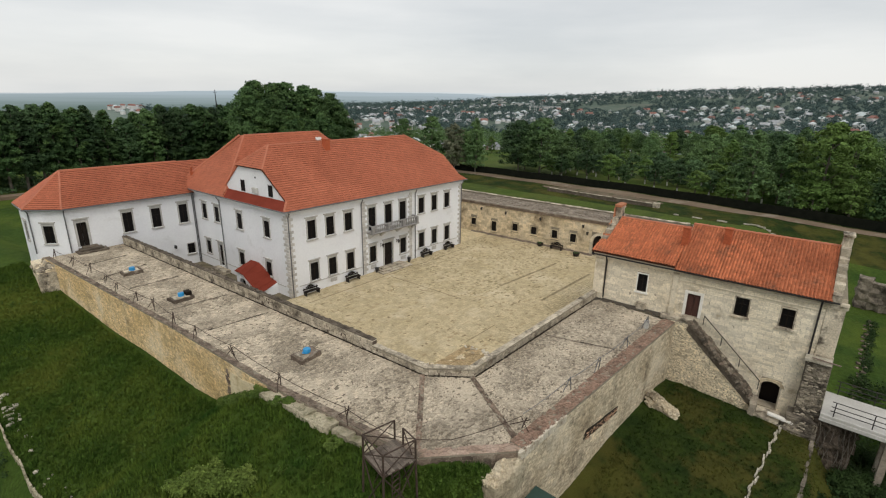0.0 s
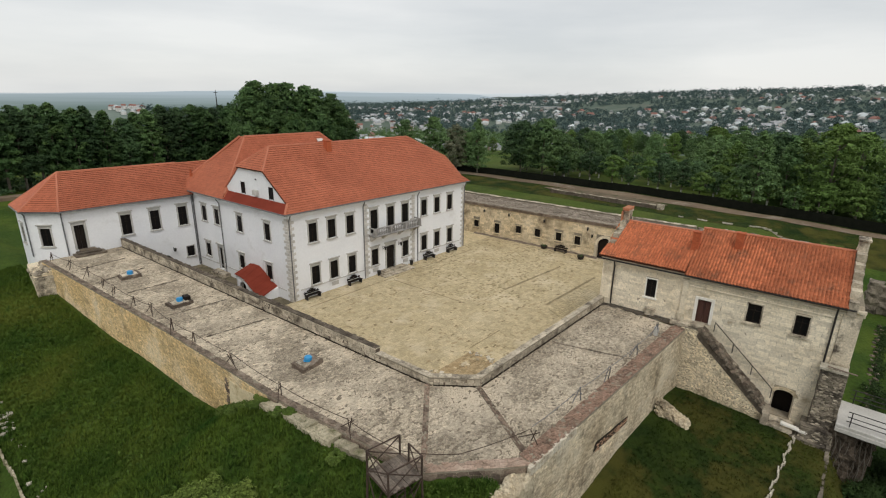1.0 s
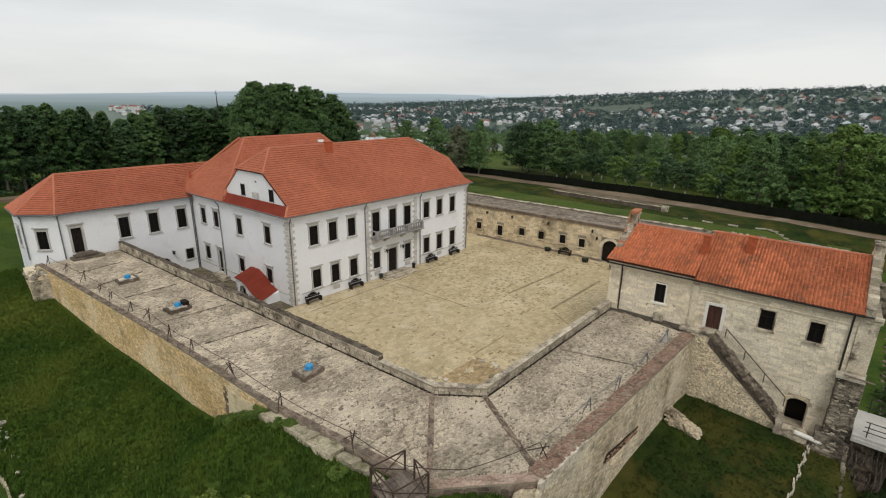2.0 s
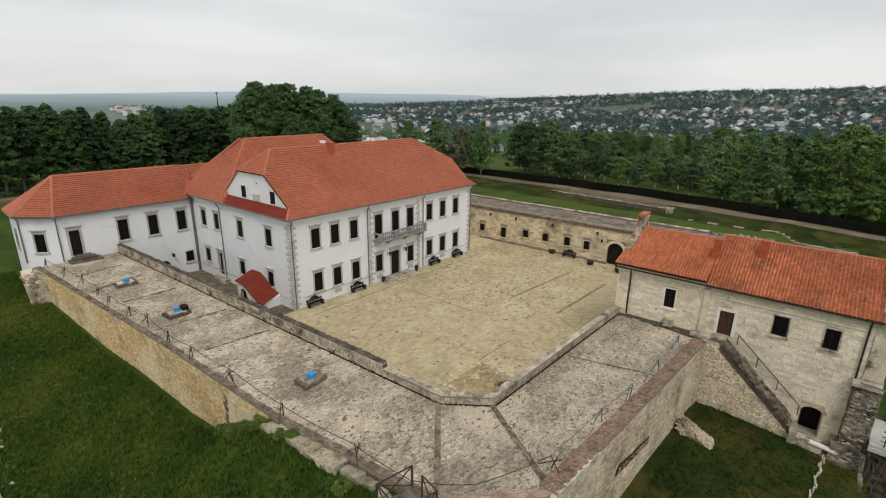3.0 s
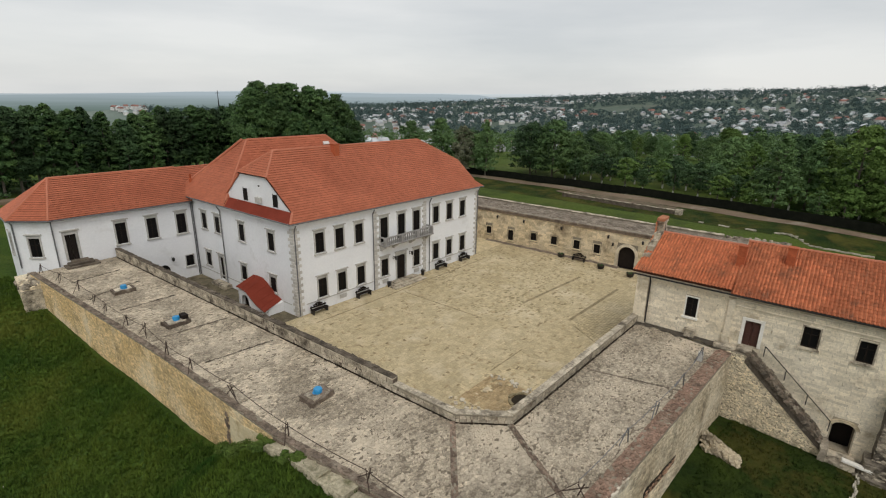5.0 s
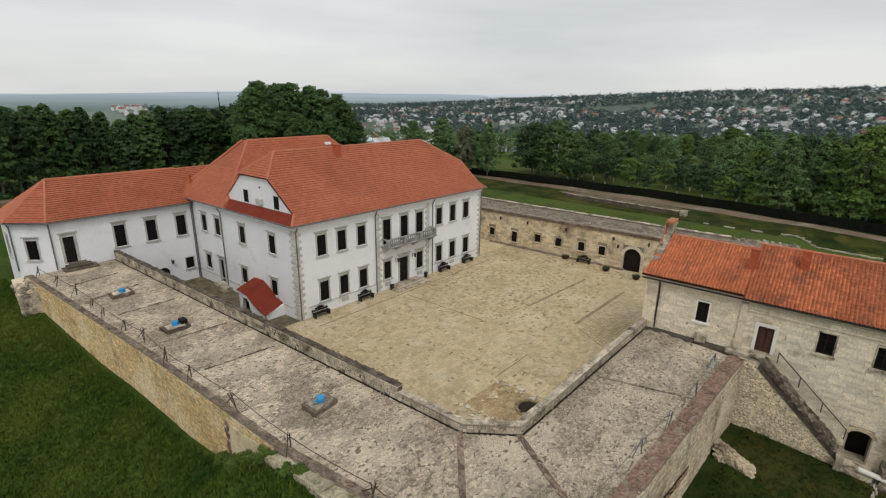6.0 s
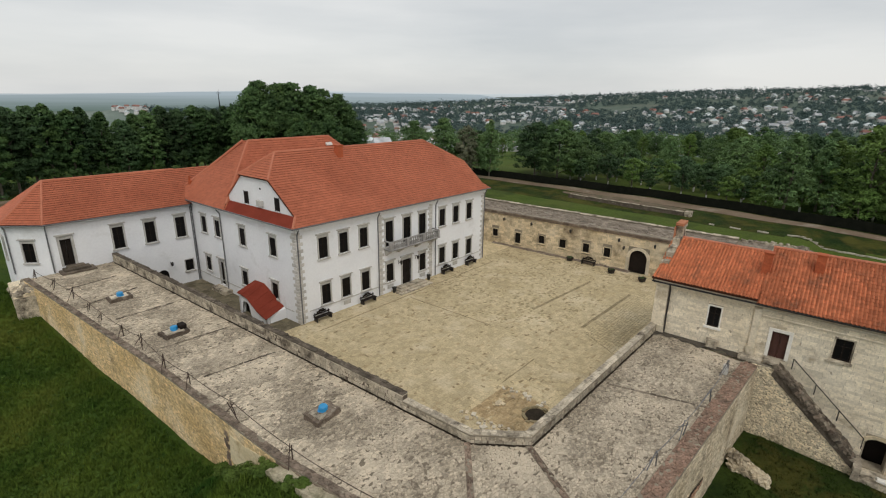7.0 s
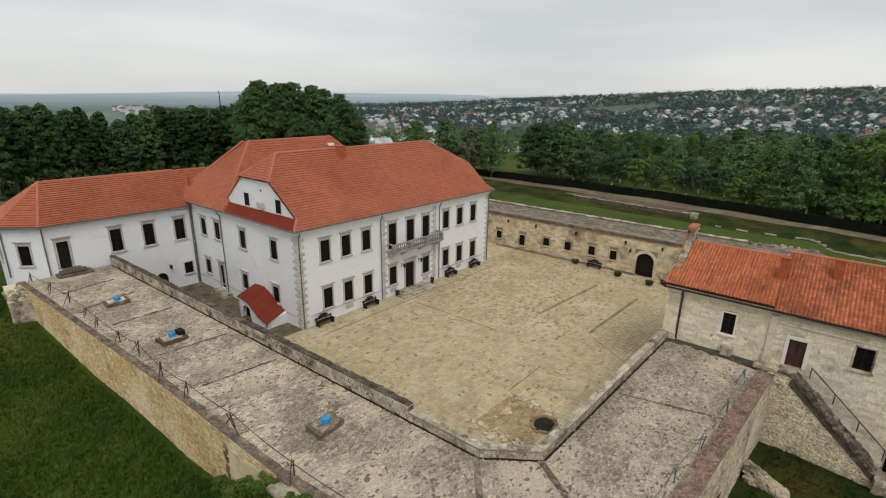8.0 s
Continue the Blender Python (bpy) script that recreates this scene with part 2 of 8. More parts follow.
court_bed = surface("court_bed", (0.31, 0.245, 0.138), (0.42, 0.345, 0.215), 0.25, 5, 0.95, 0.5, 0.02, grit=0.3, stain=(0.19, 0.145, 0.072), stain_scale=0.9, stain_at=0.60)
dark_cap = surface("lichened_coping", (0.060, 0.046, 0.034), (0.165, 0.134, 0.100), 1.1, 9, 0.95, 0.7, 0.04, island=0.35, one=0.35, grit=0.5, stain=(0.33, 0.285, 0.22), stain_scale=1.3, stain_at=0.63)
parapet_stone = surface("parapet_stone", (0.35, 0.298, 0.22), (0.55, 0.48, 0.37), 0.7, 9, 0.92, 0.7, 0.035, island=0.24, one=0.24, grit=0.45, stain=(0.085, 0.068, 0.05), stain_scale=1.0, stain_at=0.545)
rim_pale = surface("pale_rim_brick", (0.27, 0.185, 0.135), (0.40, 0.30, 0.235), 0.8, 10, 0.92, 0.7, 0.04, island=0.22, one=0.22, grit=0.45, stain=(0.17, 0.12, 0.085), stain_scale=1.2, stain_at=0.60, pale=((0.46, 0.39, 0.30), 1.0, 0.56))
brick_red = surface("worn_brick", (0.185, 0.115, 0.080), (0.295, 0.192, 0.140), 0.8, 10, 0.92, 0.8, 0.05, island=0.24, one=0.24, grit=0.55, stain=(0.11, 0.078, 0.055), stain_scale=1.4, stain_at=0.57, pale=((0.40, 0.32, 0.235), 1.1, 0.585))
grass_mat = surface("grass", (0.022, 0.052, 0.009), (0.064, 0.100, 0.016), 0.20, 3.5, 0.95, 0.9, 0.18, grit=0.55, stain=(0.074, 0.066, 0.020), stain_scale=0.13, stain_at=0.62, spec=0.1, pale=((0.100, 0.132, 0.020), 0.12, 0.51))
blade_mat = surface("grass_blades", (0.023, 0.062, 0.009), (0.086, 0.130, 0.018), 0.26, 2.0, 0.8, 0, 0, island=0.32, grit=0.3, spec=0.1, stain=(0.098, 0.090, 0.024), stain_scale=0.12, stain_at=0.60, pale=((0.132, 0.166, 0.025), 0.12, 0.51))
# the dark clumps and pale tips here are crown shade and highlights, painted
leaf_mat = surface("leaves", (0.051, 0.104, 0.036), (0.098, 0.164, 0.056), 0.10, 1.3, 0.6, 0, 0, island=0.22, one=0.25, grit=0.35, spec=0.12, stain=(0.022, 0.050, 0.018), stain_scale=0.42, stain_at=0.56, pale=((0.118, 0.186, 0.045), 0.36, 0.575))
thicket_leaf = surface("thicket_leaves", (0.066, 0.125, 0.045), (0.122, 0.195, 0.070), 0.10, 1.3, 0.6, 0, 0, island=0.2, one=0.3, grit=0.3, spec=0.12, stain=(0.030, 0.062, 0.024), stain_scale=0.3, stain_at=0.58, pale=((0.140, 0.21, 0.058), 0.36, 0.575))
leaf_light = surface("young_leaves", (0.076, 0.138, 0.032), (0.128, 0.198, 0.048), 0.12, 1.3, 0.6, 0, 0, island=0.2, one=0.25, grit=0.3, spec=0.12)
leaf_blossom = surface("blossoming_leaves", (0.10, 0.115, 0.062), (0.19, 0.19, 0.125), 0.3, 1.5, 0.7, 0, 0, island=0.3, grit=0.3, spec=0.1)
# bluish grey mixed into the green stands in for the haze of distance
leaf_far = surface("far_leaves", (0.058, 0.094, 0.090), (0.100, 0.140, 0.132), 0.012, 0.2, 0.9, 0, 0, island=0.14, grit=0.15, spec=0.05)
bark = surface("bark", (0.10, 0.085, 0.065), (0.17, 0.15, 0.12), 1.5, 12, 0.95, 0.6, 0.03, grit=0.35)
dark_wood = surface("dark_brown_wood", (0.012, 0.009, 0.007), (0.02, 0.014, 0.011), 2, 20, 0.7, 0.15, 0.005, grit=0.25, spec=0.15)
door_brown = surface("brown_door_wood", (0.060, 0.026, 0.020), (0.085, 0.036, 0.026), 2, 20, 0.55, 0.15, 0.005, grit=0.2)
glass = surface("dark_window_glass", (0.006, 0.006, 0.006), (0.010, 0.009, 0.009), 0.8, 3, 0.35, 0, 0, grit=0.1, spec=0.12)
iron = surface("dark_iron", (0.035, 0.033, 0.031), (0.06, 0.055, 0.05), 2, 20, 0.6, 0.2, 0.004, metallic=0.6, grit=0.3)
rusty = surface("rusty_iron", (0.052, 0.036, 0.028), (0.095, 0.063, 0.047), 2, 20, 0.8, 0.3, 0.004, metallic=0.2, grit=0.35)
zinc = surface("grey_zinc_pipe", (0.16, 0.16, 0.165), (0.22, 0.22, 0.225), 2, 14, 0.5, 0.1, 0.004, metallic=0.5, grit=0.15)
blue_plastic = surface("blue_plastic", (0.020, 0.24, 0.50), (0.03, 0.29, 0.58), 2, 14, 0.4, 0.05, 0.004, grit=0.1, spec=0.5)
deck_plank = surface("grey_deck_planks", (0.115, 0.092, 0.072), (0.19, 0.155, 0.125), 1.5, 9, 0.9, 0.5, 0.012, island=0.2, one=0.28, grit=0.45, stain=(0.06, 0.045, 0.035), stain_scale=2.5, stain_at=0.58)
old_plank = surface("grey_planks", (0.12, 0.088, 0.07), (0.20, 0.155, 0.125), 1.5, 9, 0.9, 0.4, 0.01, island=0.2, one=0.25, grit=0.35)
concrete = surface("pale_concrete", (0.46, 0.44, 0.40), (0.58, 0.56, 0.52), 0.7, 9, 0.9, 0.3, 0.01, grit=0.2)
verge_mat = surface("worn_earth", (0.105, 0.078, 0.050), (0.175, 0.132, 0.088), 0.3, 5, 0.95, 0.5, 0.03, grit=0.4, stain=(0.060, 0.064, 0.022), stain_scale=0.5, stain_at=0.56)
road_mat = surface("gravel_road", (0.135, 0.096, 0.062), (0.205, 0.150, 0.100), 0.25, 6, 0.95, 0.4, 0.02, grit=0.3, stain=(0.28, 0.24, 0.185), stain_scale=0.3, stain_at=0.6)
fence_mat = surface("dark_hedge", (0.007, 0.009, 0.006), (0.016, 0.017, 0.012), 0.8, 6, 0.9, 0, 0, island=0.3, grit=0.3, spec=0.05)
grey_box = surface("dark_green_metal", (0.025, 0.055, 0.045), (0.035, 0.07, 0.055), 1, 9, 0.5, 0.1, 0.004, grit=0.15)
soil = surface("dark_soil", (0.022, 0.017, 0.012), (0.042, 0.033, 0.023), 1.2, 9, 0.95, 0.6, 0.03, grit=0.4, spec=0.1)
# deck coloured dark so that the gaps between tiles read as shaded
roof_deck = surface("dark_roof_underlay", (0.075, 0.032, 0.020), (0.11, 0.045, 0.028), 1, 9, 0.9, 0, 0, grit=0.2, spec=0.1)
chimney_brick = surface("red_chimney_brick", (0.36, 0.084, 0.033), (0.46, 0.120, 0.050), 1.0, 14, 0.85, 0.3, 0.01, island=0.15, grit=0.25)
weedy = surface("weedy_stone", (0.20, 0.16, 0.09), (0.33, 0.27, 0.165), 0.6, 8, 0.95, 0.5, 0.02, island=0.2, grit=0.35, stain=(0.11, 0.095, 0.045), stain_scale=0.9, stain_at=0.55)
weed_mat = surface("dry_weeds", (0.30, 0.228, 0.126), (0.385, 0.302, 0.178), 0.4, 6, 0.95, 0.4, 0.02, island=0.25, grit=0.35)
damp_stone = surface("damp_yard_stone", (0.115, 0.096, 0.06), (0.20, 0.168, 0.11), 0.4, 8, 0.9, 0.5, 0.02, island=0.2, grit=0.35, stain=(0.07, 0.06, 0.034), stain_scale=0.6, stain_at=0.55)
# stain and pale tones paint crown shade and highlights into these leaves
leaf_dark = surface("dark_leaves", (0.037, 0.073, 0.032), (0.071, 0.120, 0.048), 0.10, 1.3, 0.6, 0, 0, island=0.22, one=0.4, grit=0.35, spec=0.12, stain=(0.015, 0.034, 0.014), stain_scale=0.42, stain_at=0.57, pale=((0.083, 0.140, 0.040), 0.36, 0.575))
case_stone = surface("casemate_stone", (0.47, 0.375, 0.232), (0.64, 0.535, 0.37), 0.35, 7, 0.92, 0.5, 0.03, island=0.22, one=0.22, grit=0.32, stain=(0.19, 0.14, 0.085), stain_scale=0.45, stain_at=0.575, pale=((0.72, 0.64, 0.49), 0.3, 0.585))
mossy_stone = surface("mossy_roof_stone", (0.155, 0.124, 0.094), (0.285, 0.238, 0.185), 0.6, 8, 0.95, 0.5, 0.03, island=0.25, grit=0.4, stain=(0.34, 0.30, 0.245), stain_scale=0.8, stain_at=0.63)
rim_brown = surface("brown_rim_stone", (0.105, 0.078, 0.058), (0.235, 0.182, 0.138), 1.1, 9, 0.95, 0.7, 0.04, island=0.3, one=0.3, grit=0.5, stain=(0.35, 0.295, 0.225), stain_scale=1.3, stain_at=0.60)
pier_rubble = surface("pier_rubble", (0.15, 0.125, 0.095), (0.32, 0.275, 0.21), 0.6, 8, 0.95, 0.7, 0.05, island=0.3, one=0.3, grit=0.5, stain=(0.05, 0.041, 0.032), stain_scale=0.7, stain_at=0.53)
slab_stone = surface("bank_slab", (0.36, 0.325, 0.255), (0.50, 0.455, 0.37), 0.8, 8, 0.95, 0.5, 0.03, one=0.15, grit=0.35, stain=(0.20, 0.18, 0.11), stain_scale=1.1, stain_at=0.58)
sett_brown = surface("brown_setts", (0.34, 0.240, 0.125), (0.47, 0.355, 0.200), 0.5, 8, 0.94, 0.5, 0.02, island=0.2, grit=0.35, stain=(0.16, 0.12, 0.06), stain_scale=0.8, stain_at=0.58)
rib_brown = surface("brown_rib_brick", (0.115, 0.082, 0.060), (0.235, 0.172, 0.128), 0.9, 10, 0.94, 0.6, 0.03, island=0.35, one=0.35, grit=0.5, stain=(0.34, 0.295, 0.225), stain_scale=1.4, stain_at=0.61)


def ragged(bm, x0, x1, y0, y1, z0, z1, amount=0.16, step=0.35, seed=0):
    """a lump of broken masonry: a box with a weathered, uneven skin"""
    t = bmesh.new()
    bmesh.ops.create_cube(t, size=1.0, matrix=Matrix.Translation(((x0 + x1) / 2, (y0 + y1) / 2, (z0 + z1) / 2)) @ Matrix.Diagonal((x1 - x0, y1 - y0, z1 - z0, 1)))
    for axis, span in ((0, x1 - x0), (1, y1 - y0), (2, z1 - z0)):
        for k in range(1, max(2, int(span / step))):
            co, no = [0, 0, 0], [0, 0, 0]
            co[axis], no[axis] = (x0, y0, z0)[axis] + span * k / max(2, int(span / step)), 1
            bmesh.ops.bisect_plane(t, geom=t.verts[:] + t.edges[:] + t.faces[:], plane_co=co, plane_no=no)
    for v in t.verts:
        q = v.co * 1.7 + Vector((seed, 3.1 * seed, 0))
        v.co += amount * Vector((noise.noise(q), noise.noise(q + Vector((7, 0, 2))), 0.7 * noise.noise(q + Vector((0, 9, 4))))) + amount * 0.5 * Vector((noise.noise(q * 3), noise.noise(q * 3 + Vector((7, 0, 2))), noise.noise(q * 3 + Vector((0, 9, 4)))))
    me = bpy.data.meshes.new("lump")
    t.to_mesh(me)
    t.free()
    bm.from_mesh(me)
    bpy.data.meshes.remove(me)
    return bm
wall_mortar = surface("wall_mortar", (0.38, 0.315, 0.215), (0.52, 0.44, 0.315), 0.8, 9, 0.95, 0.5, 0.02, grit=0.35, stain=(0.2, 0.155, 0.1), stain_scale=0.8, stain_at=0.6)
lime_wash = surface("pale_lime_mortar", (0.50, 0.44, 0.345), (0.66, 0.60, 0.49), 1.2, 9, 0.92, 0.5, 0.03, island=0.15, grit=0.35, stain=(0.28, 0.22, 0.15), stain_scale=1.6, stain_at=0.57)
old_plaster = surface("yellowed_plaster", (0.60, 0.49, 0.29), (0.72, 0.62, 0.42), 0.8, 6, 0.92, 0.3, 0.02, grit=0.2, stain=(0.42, 0.3, 0.15), stain_scale=1.2, stain_at=0.58)
root_rock = surface("rooty_dark_rock", (0.042, 0.032, 0.023), (0.105, 0.080, 0.058), 1.6, 9, 0.95, 0.9, 0.08, grit=0.6, stain=(0.20, 0.16, 0.12), stain_scale=2.2, stain_at=0.60)
raw_brick = surface("raw_orange_brick", (0.24, 0.135, 0.085), (0.40, 0.25, 0.16), 1.6, 10, 0.92, 0.6, 0.03, island=0.3, one=0.3, grit=0.5)
# leaf green darkened for shade; serves bushes, nettles and brambles
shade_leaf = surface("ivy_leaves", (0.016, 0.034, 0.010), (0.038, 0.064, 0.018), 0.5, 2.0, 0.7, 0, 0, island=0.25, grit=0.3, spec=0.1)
gate_mortar = surface("gatehouse_mortar", (0.32, 0.27, 0.195), (0.45, 0.385, 0.285), 0.8, 10, 0.95, 0.5, 0.02, grit=0.35)
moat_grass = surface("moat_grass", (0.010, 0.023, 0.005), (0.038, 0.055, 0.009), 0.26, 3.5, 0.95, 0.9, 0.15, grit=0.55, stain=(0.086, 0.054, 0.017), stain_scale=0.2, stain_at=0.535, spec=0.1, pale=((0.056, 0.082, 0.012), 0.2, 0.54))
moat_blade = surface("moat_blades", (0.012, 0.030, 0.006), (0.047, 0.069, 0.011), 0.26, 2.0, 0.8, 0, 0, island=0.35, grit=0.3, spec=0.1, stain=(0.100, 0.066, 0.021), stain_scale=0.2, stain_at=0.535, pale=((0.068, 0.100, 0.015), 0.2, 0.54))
shrub_leaf = surface("shrub_leaves", (0.048, 0.086, 0.016), (0.108, 0.150, 0.032), 0.5, 2.0, 0.7, 0, 0, island=0.3, grit=0.3, spec=0.1)
fresh_shrub = surface("fresh_shrub_leaves", (0.075, 0.118, 0.022), (0.150, 0.195, 0.042), 0.5, 2.0, 0.7, 0, 0, island=0.35, grit=0.3, spec=0.1)
weed_leaf = surface("weed_leaves", (0.030, 0.064, 0.010), (0.078, 0.118, 0.020), 0.4, 2.0, 0.7, 0, 0, island=0.3, grit=0.3, spec=0.1)
facing_stone = surface("mossy_facing_stone", (0.28, 0.245, 0.165), (0.45, 0.395, 0.285), 0.9, 8, 0.95, 0.7, 0.04, one=0.15, grit=0.45, stain=(0.12, 0.115, 0.055), stain_scale=1.3, stain_at=0.56)
old_concrete = surface("weathered_concrete", (0.27, 0.225, 0.175), (0.40, 0.345, 0.275), 0.9, 9, 0.92, 0.5, 0.02, grit=0.35, stain=(0.16, 0.125, 0.09), stain_scale=0.8, stain_at=0.58)
# ground colour lightened and greyed to stand in for haze over the plain
hazed_plain = surface("pale_crop_fields", (0.135, 0.175, 0.150), (0.20, 0.235, 0.205), 0.004, 0.05, 0.95, 0, 0, grit=0.2, stain=(0.11, 0.15, 0.125), stain_scale=0.005, stain_at=0.56, spec=0.05)
orange_brick = surface("orange_gable_brick", (0.40, 0.15, 0.075), (0.52, 0.23, 0.12), 0.9, 12, 0.9, 0.4, 0.02, island=0.2, grit=0.35, stain=(0.36, 0.30, 0.23), stain_scale=1.2, stain_at=0.6)
moss_mat = surface("joint_moss", (0.285, 0.228, 0.125), (0.36, 0.292, 0.168), 0.4, 6, 0.95, 0.4, 0.02, island=0.2, grit=0.35)
stair_stone = surface("stair_rubble", (0.60, 0.50, 0.335), (0.79, 0.685, 0.50), 0.4, 7, 0.92, 0.7, 0.04, island=0.24, one=0.24, grit=0.4, stain=(0.22, 0.165, 0.10), stain_scale=1.1, stain_at=0.60)
white_trim = surface("white_stone_trim", (0.74, 0.70, 0.62), (0.84, 0.81, 0.74), 0.8, 12, 0.88, 0.3, 0.01, grit=0.18)

# ---- ground ----
def smooth(a, b, x):
    t = np.clip((x - a) / (b - a), 0, 1)
    return t * t * (3 - 2 * t)


WEST_Y = (-60, -40, -30, -27, -20, -17.9, -16.8, -15.1, -12.9, -9.2, -5.2, -1, 4, 9.6, 15, 17.5, 30, 60)
WEST_Z = (-2, -0.5, 2.4, 3.55, 3.6, 3.4, 2.9, 1.75, 0.5, 0.05, 0.1, 0.4, 0.5, 0.85, 1.3, 2.2, 2.3, 1.5)
SOUTH_X = (-30, -13, -10.5, -8, -2.6, 2, 9.5, 13, 20, 40)
SOUTH_Z = (0, 0.6, -0.4, -1.3, -1.5, -0.8, -0.45, -1.1, -1.8, -2.0)


def ground_height(x, y):
    x, y = np.asarray(x, float), np.asarray(y, float)
    r, az = np.hypot(x, y), np.degrees(np.arctan2(y, x))
    edge = -14.3 - 0.09 * y
    foot = -23.0 - 0.04 * y
    west = np.interp(y, WEST_Y, WEST_Z) - 0.24 * np.clip(edge - x - 1.0, 0, 30) - 2.0 * smooth(0.1, 1.2, foot - x)
    rim = -31.9 - 0.04 * x
    south = np.interp(x, SOUTH_X, SOUTH_Z) - 0.07 * np.clip(rim - y - 1, 0, 25)
    plain = 1.0 - 0.035 * np.clip(x - 84, 0, 220) - 6 * smooth(40, 160, y)
    blend_s = smooth(-29.0, -32.0, y - 0.0 * x) * smooth(-13.5, -8.0, x)
    blend_w = smooth(-9.0, -12.0, x + 0.09 * y + 2)
    z = plain
    z = np.where(x < 45, z * smooth(30, 60, x) + (1 - smooth(30, 60, x)) * 1.0, z)
    z = z * (1 - blend_w) + west * blend_w
    z = z * (1 - blend_s * smooth(75, 45, x)) + south * blend_s * smooth(75, 45, x)
    inside = smooth(-13.0, -11.0, x + 0.09 * y) * smooth(-30.6, -28.6, y) * smooth(40, 38, x) * smooth(24, 22, y)
    z = z * (1 - inside) - 1.8 * inside
    out = ((x + 11.1) * -3.3 + (y + 28.2) * -3.65) / 4.92
    bank = (3.86 - 0.42 * np.clip(out, 0, 30)) * smooth(-8.0, -9.2, x) * smooth(-1.5, -0.4, out) - 9 * (1 - smooth(-8.0, -9.2, x) * smooth(-1.5, -0.4, out))
    bank = bank - 9 * smooth(-30.75, -31.5, y) * smooth(-10.6, -9.7, x)
    z = np.where((x < -7.8) & (y < -24) & (x > -30), np.maximum(z, bank), z)
    z = z - 2.2 * smooth(-41.7, -42.8, y) * smooth(-10, -2, x) * smooth(24, 18, x)
    # valley with the town, the plain and the hills behind
    hill = 63 * smooth(52, 2, az) * smooth(500, 1900, r) + 8 * smooth(60, 30, az) * smooth(900, 2200, r)
    valley = -15 * smooth(150, 480, r) - 22 * smooth(45, 75, az) * smooth(250, 1500, r)
    # made-up rise that lifts the hamlet to its place in the camera's view
    hamlet = 24 * np.exp(-((x - 395) ** 2 + (y - 1330) ** 2) / 130 ** 2)
    return z + hill + valley + hamlet + 0.12 * np.sin(0.31 * x + 0.17 * y) * np.cos(0.23 * y - 0.11 * x)


def ticks(lo, hi, step, far):
    mid = list(np.arange(lo, hi + step, step))
    d, up, down = step, [mid[-1]], [mid[0]]
    while up[-1] < far:
        d *= 1.13
        up.append(up[-1] + d)
        down.append(down[-1] - d)
    return np.array(down[:0:-1] + mid + up[1:])


gx, gy = ticks(-34, 90, 0.9, 4600), ticks(-64, 40, 0.9, 4600)
GX, GY = np.meshgrid(gx, gy, indexing="ij")
GZ = ground_height(GX, GY)
nx, ny = len(gx), len(gy)
gi = np.arange(nx * ny).reshape(nx, ny)
quads = np.stack([gi[:-1, :-1], gi[1:, :-1], gi[1:, 1:], gi[:-1, 1:]], -1).reshape(-1, 4)
ground_me = mesh_of("ground", np.stack([GX, GY, GZ], -1).reshape(-1, 3).tolist(), quads.tolist(), grass_mat)
ground_me.shade_smooth()
ground = tagged(link_mesh("ground", ground_me, None), "uneven dark green grass slopes round the castle", "ground", kind="structure")


def gz(x, y):
    return float(ground_height(x, y))


# ---- bastion and terrace ----
TOP = 3.92
A_, M_, B_, C_, E_, F_ = (-15.75, 17.5), (-13.45, -6.1), (-12.65, -17.9), (-11.1, -28.2), (-7.45, -31.5), (11.5, -32.3)
I0, I1, I2, I3 = (-8.97, 17.5), (-5.85, -23.65), (-4.03, -25.88), (12.2, -25.9)


def on_inner(y):
    return (I0[0] + (I1[0] - I0[0]) * (I0[1] - y) / (I0[1] - I1[1]), y)


fields = [[A_, M_, on_inner(-6.1), I0], [M_, B_, on_inner(-17.9), on_inner(-6.1)], [B_, C_, I1, on_inner(-17.9)], [C_, E_, I2, I1], [E_, F_, I3, I2]]
bastion = thing("bastion", (-9, -20, -1.5), "stone-paved bastion terrace with rubble walls and weathered parapet", "bastion", kind="structure")
bm = bmesh.new()
for q in fields:
    prism(bm, q, -4.0, TOP - 0.03)
part("core", bm, wall_mortar, bastion)
bm = bmesh.new()
for q in fields:
    c = (sum(p[0] for p in q) / 4, sum(p[1] for p in q) / 4)
    prism(bm, [(p[0] + (c[0] - p[0]) * 0.02, p[1] + (c[1] - p[1]) * 0.02) for p in q], TOP - 0.1, TOP)
part("paving_bed", bm, terrace_bed, bastion, "grey-brown mortar bed between worn stones")
flat = Matrix.Translation((0, 0, TOP))


def side_wall(p, q, z_low, size, material, seed, parent, single=0, near=(0, 0), z_top=TOP - 0.02, proud=0.035):
    """rubble face on the outside of a wall from p to q; the outside lies to the right of the way"""
    d = Vector((q[0] - p[0], q[1] - p[1]))
    m = wall_plane((p[0], p[1], 0), d, (d.y, -d.x))
    hull = [(0, z_low), (d.length, z_low), (d.length, z_top), (0, z_top)]
    pave("wall_stone", cells(hull, size[0], size[1], 0.9, seed), m, material, parent, 0.01, proud, 0.9, seed, single, near)


# outer faces: west, chamfer, south
side_wall((A_[0], A_[1]), M_, -0.3, (0.26, 0.12), rubble, 11, bastion)
side_wall(M_, B_, -0.7, (0.26, 0.12), rubble, 12, bastion, 60, (10, 2))
side_wall(B_, C_, 0.5, (0.42, 0.28), rim_brown, 13, bastion)
side_wall(C_, E_, -1.5, (0.42, 0.28), rim_brown, 14, bastion)
side_wall(E_, F_, -2.6, (0.27, 0.11), rubble_pale, 15, bastion, 80, (8, 1))


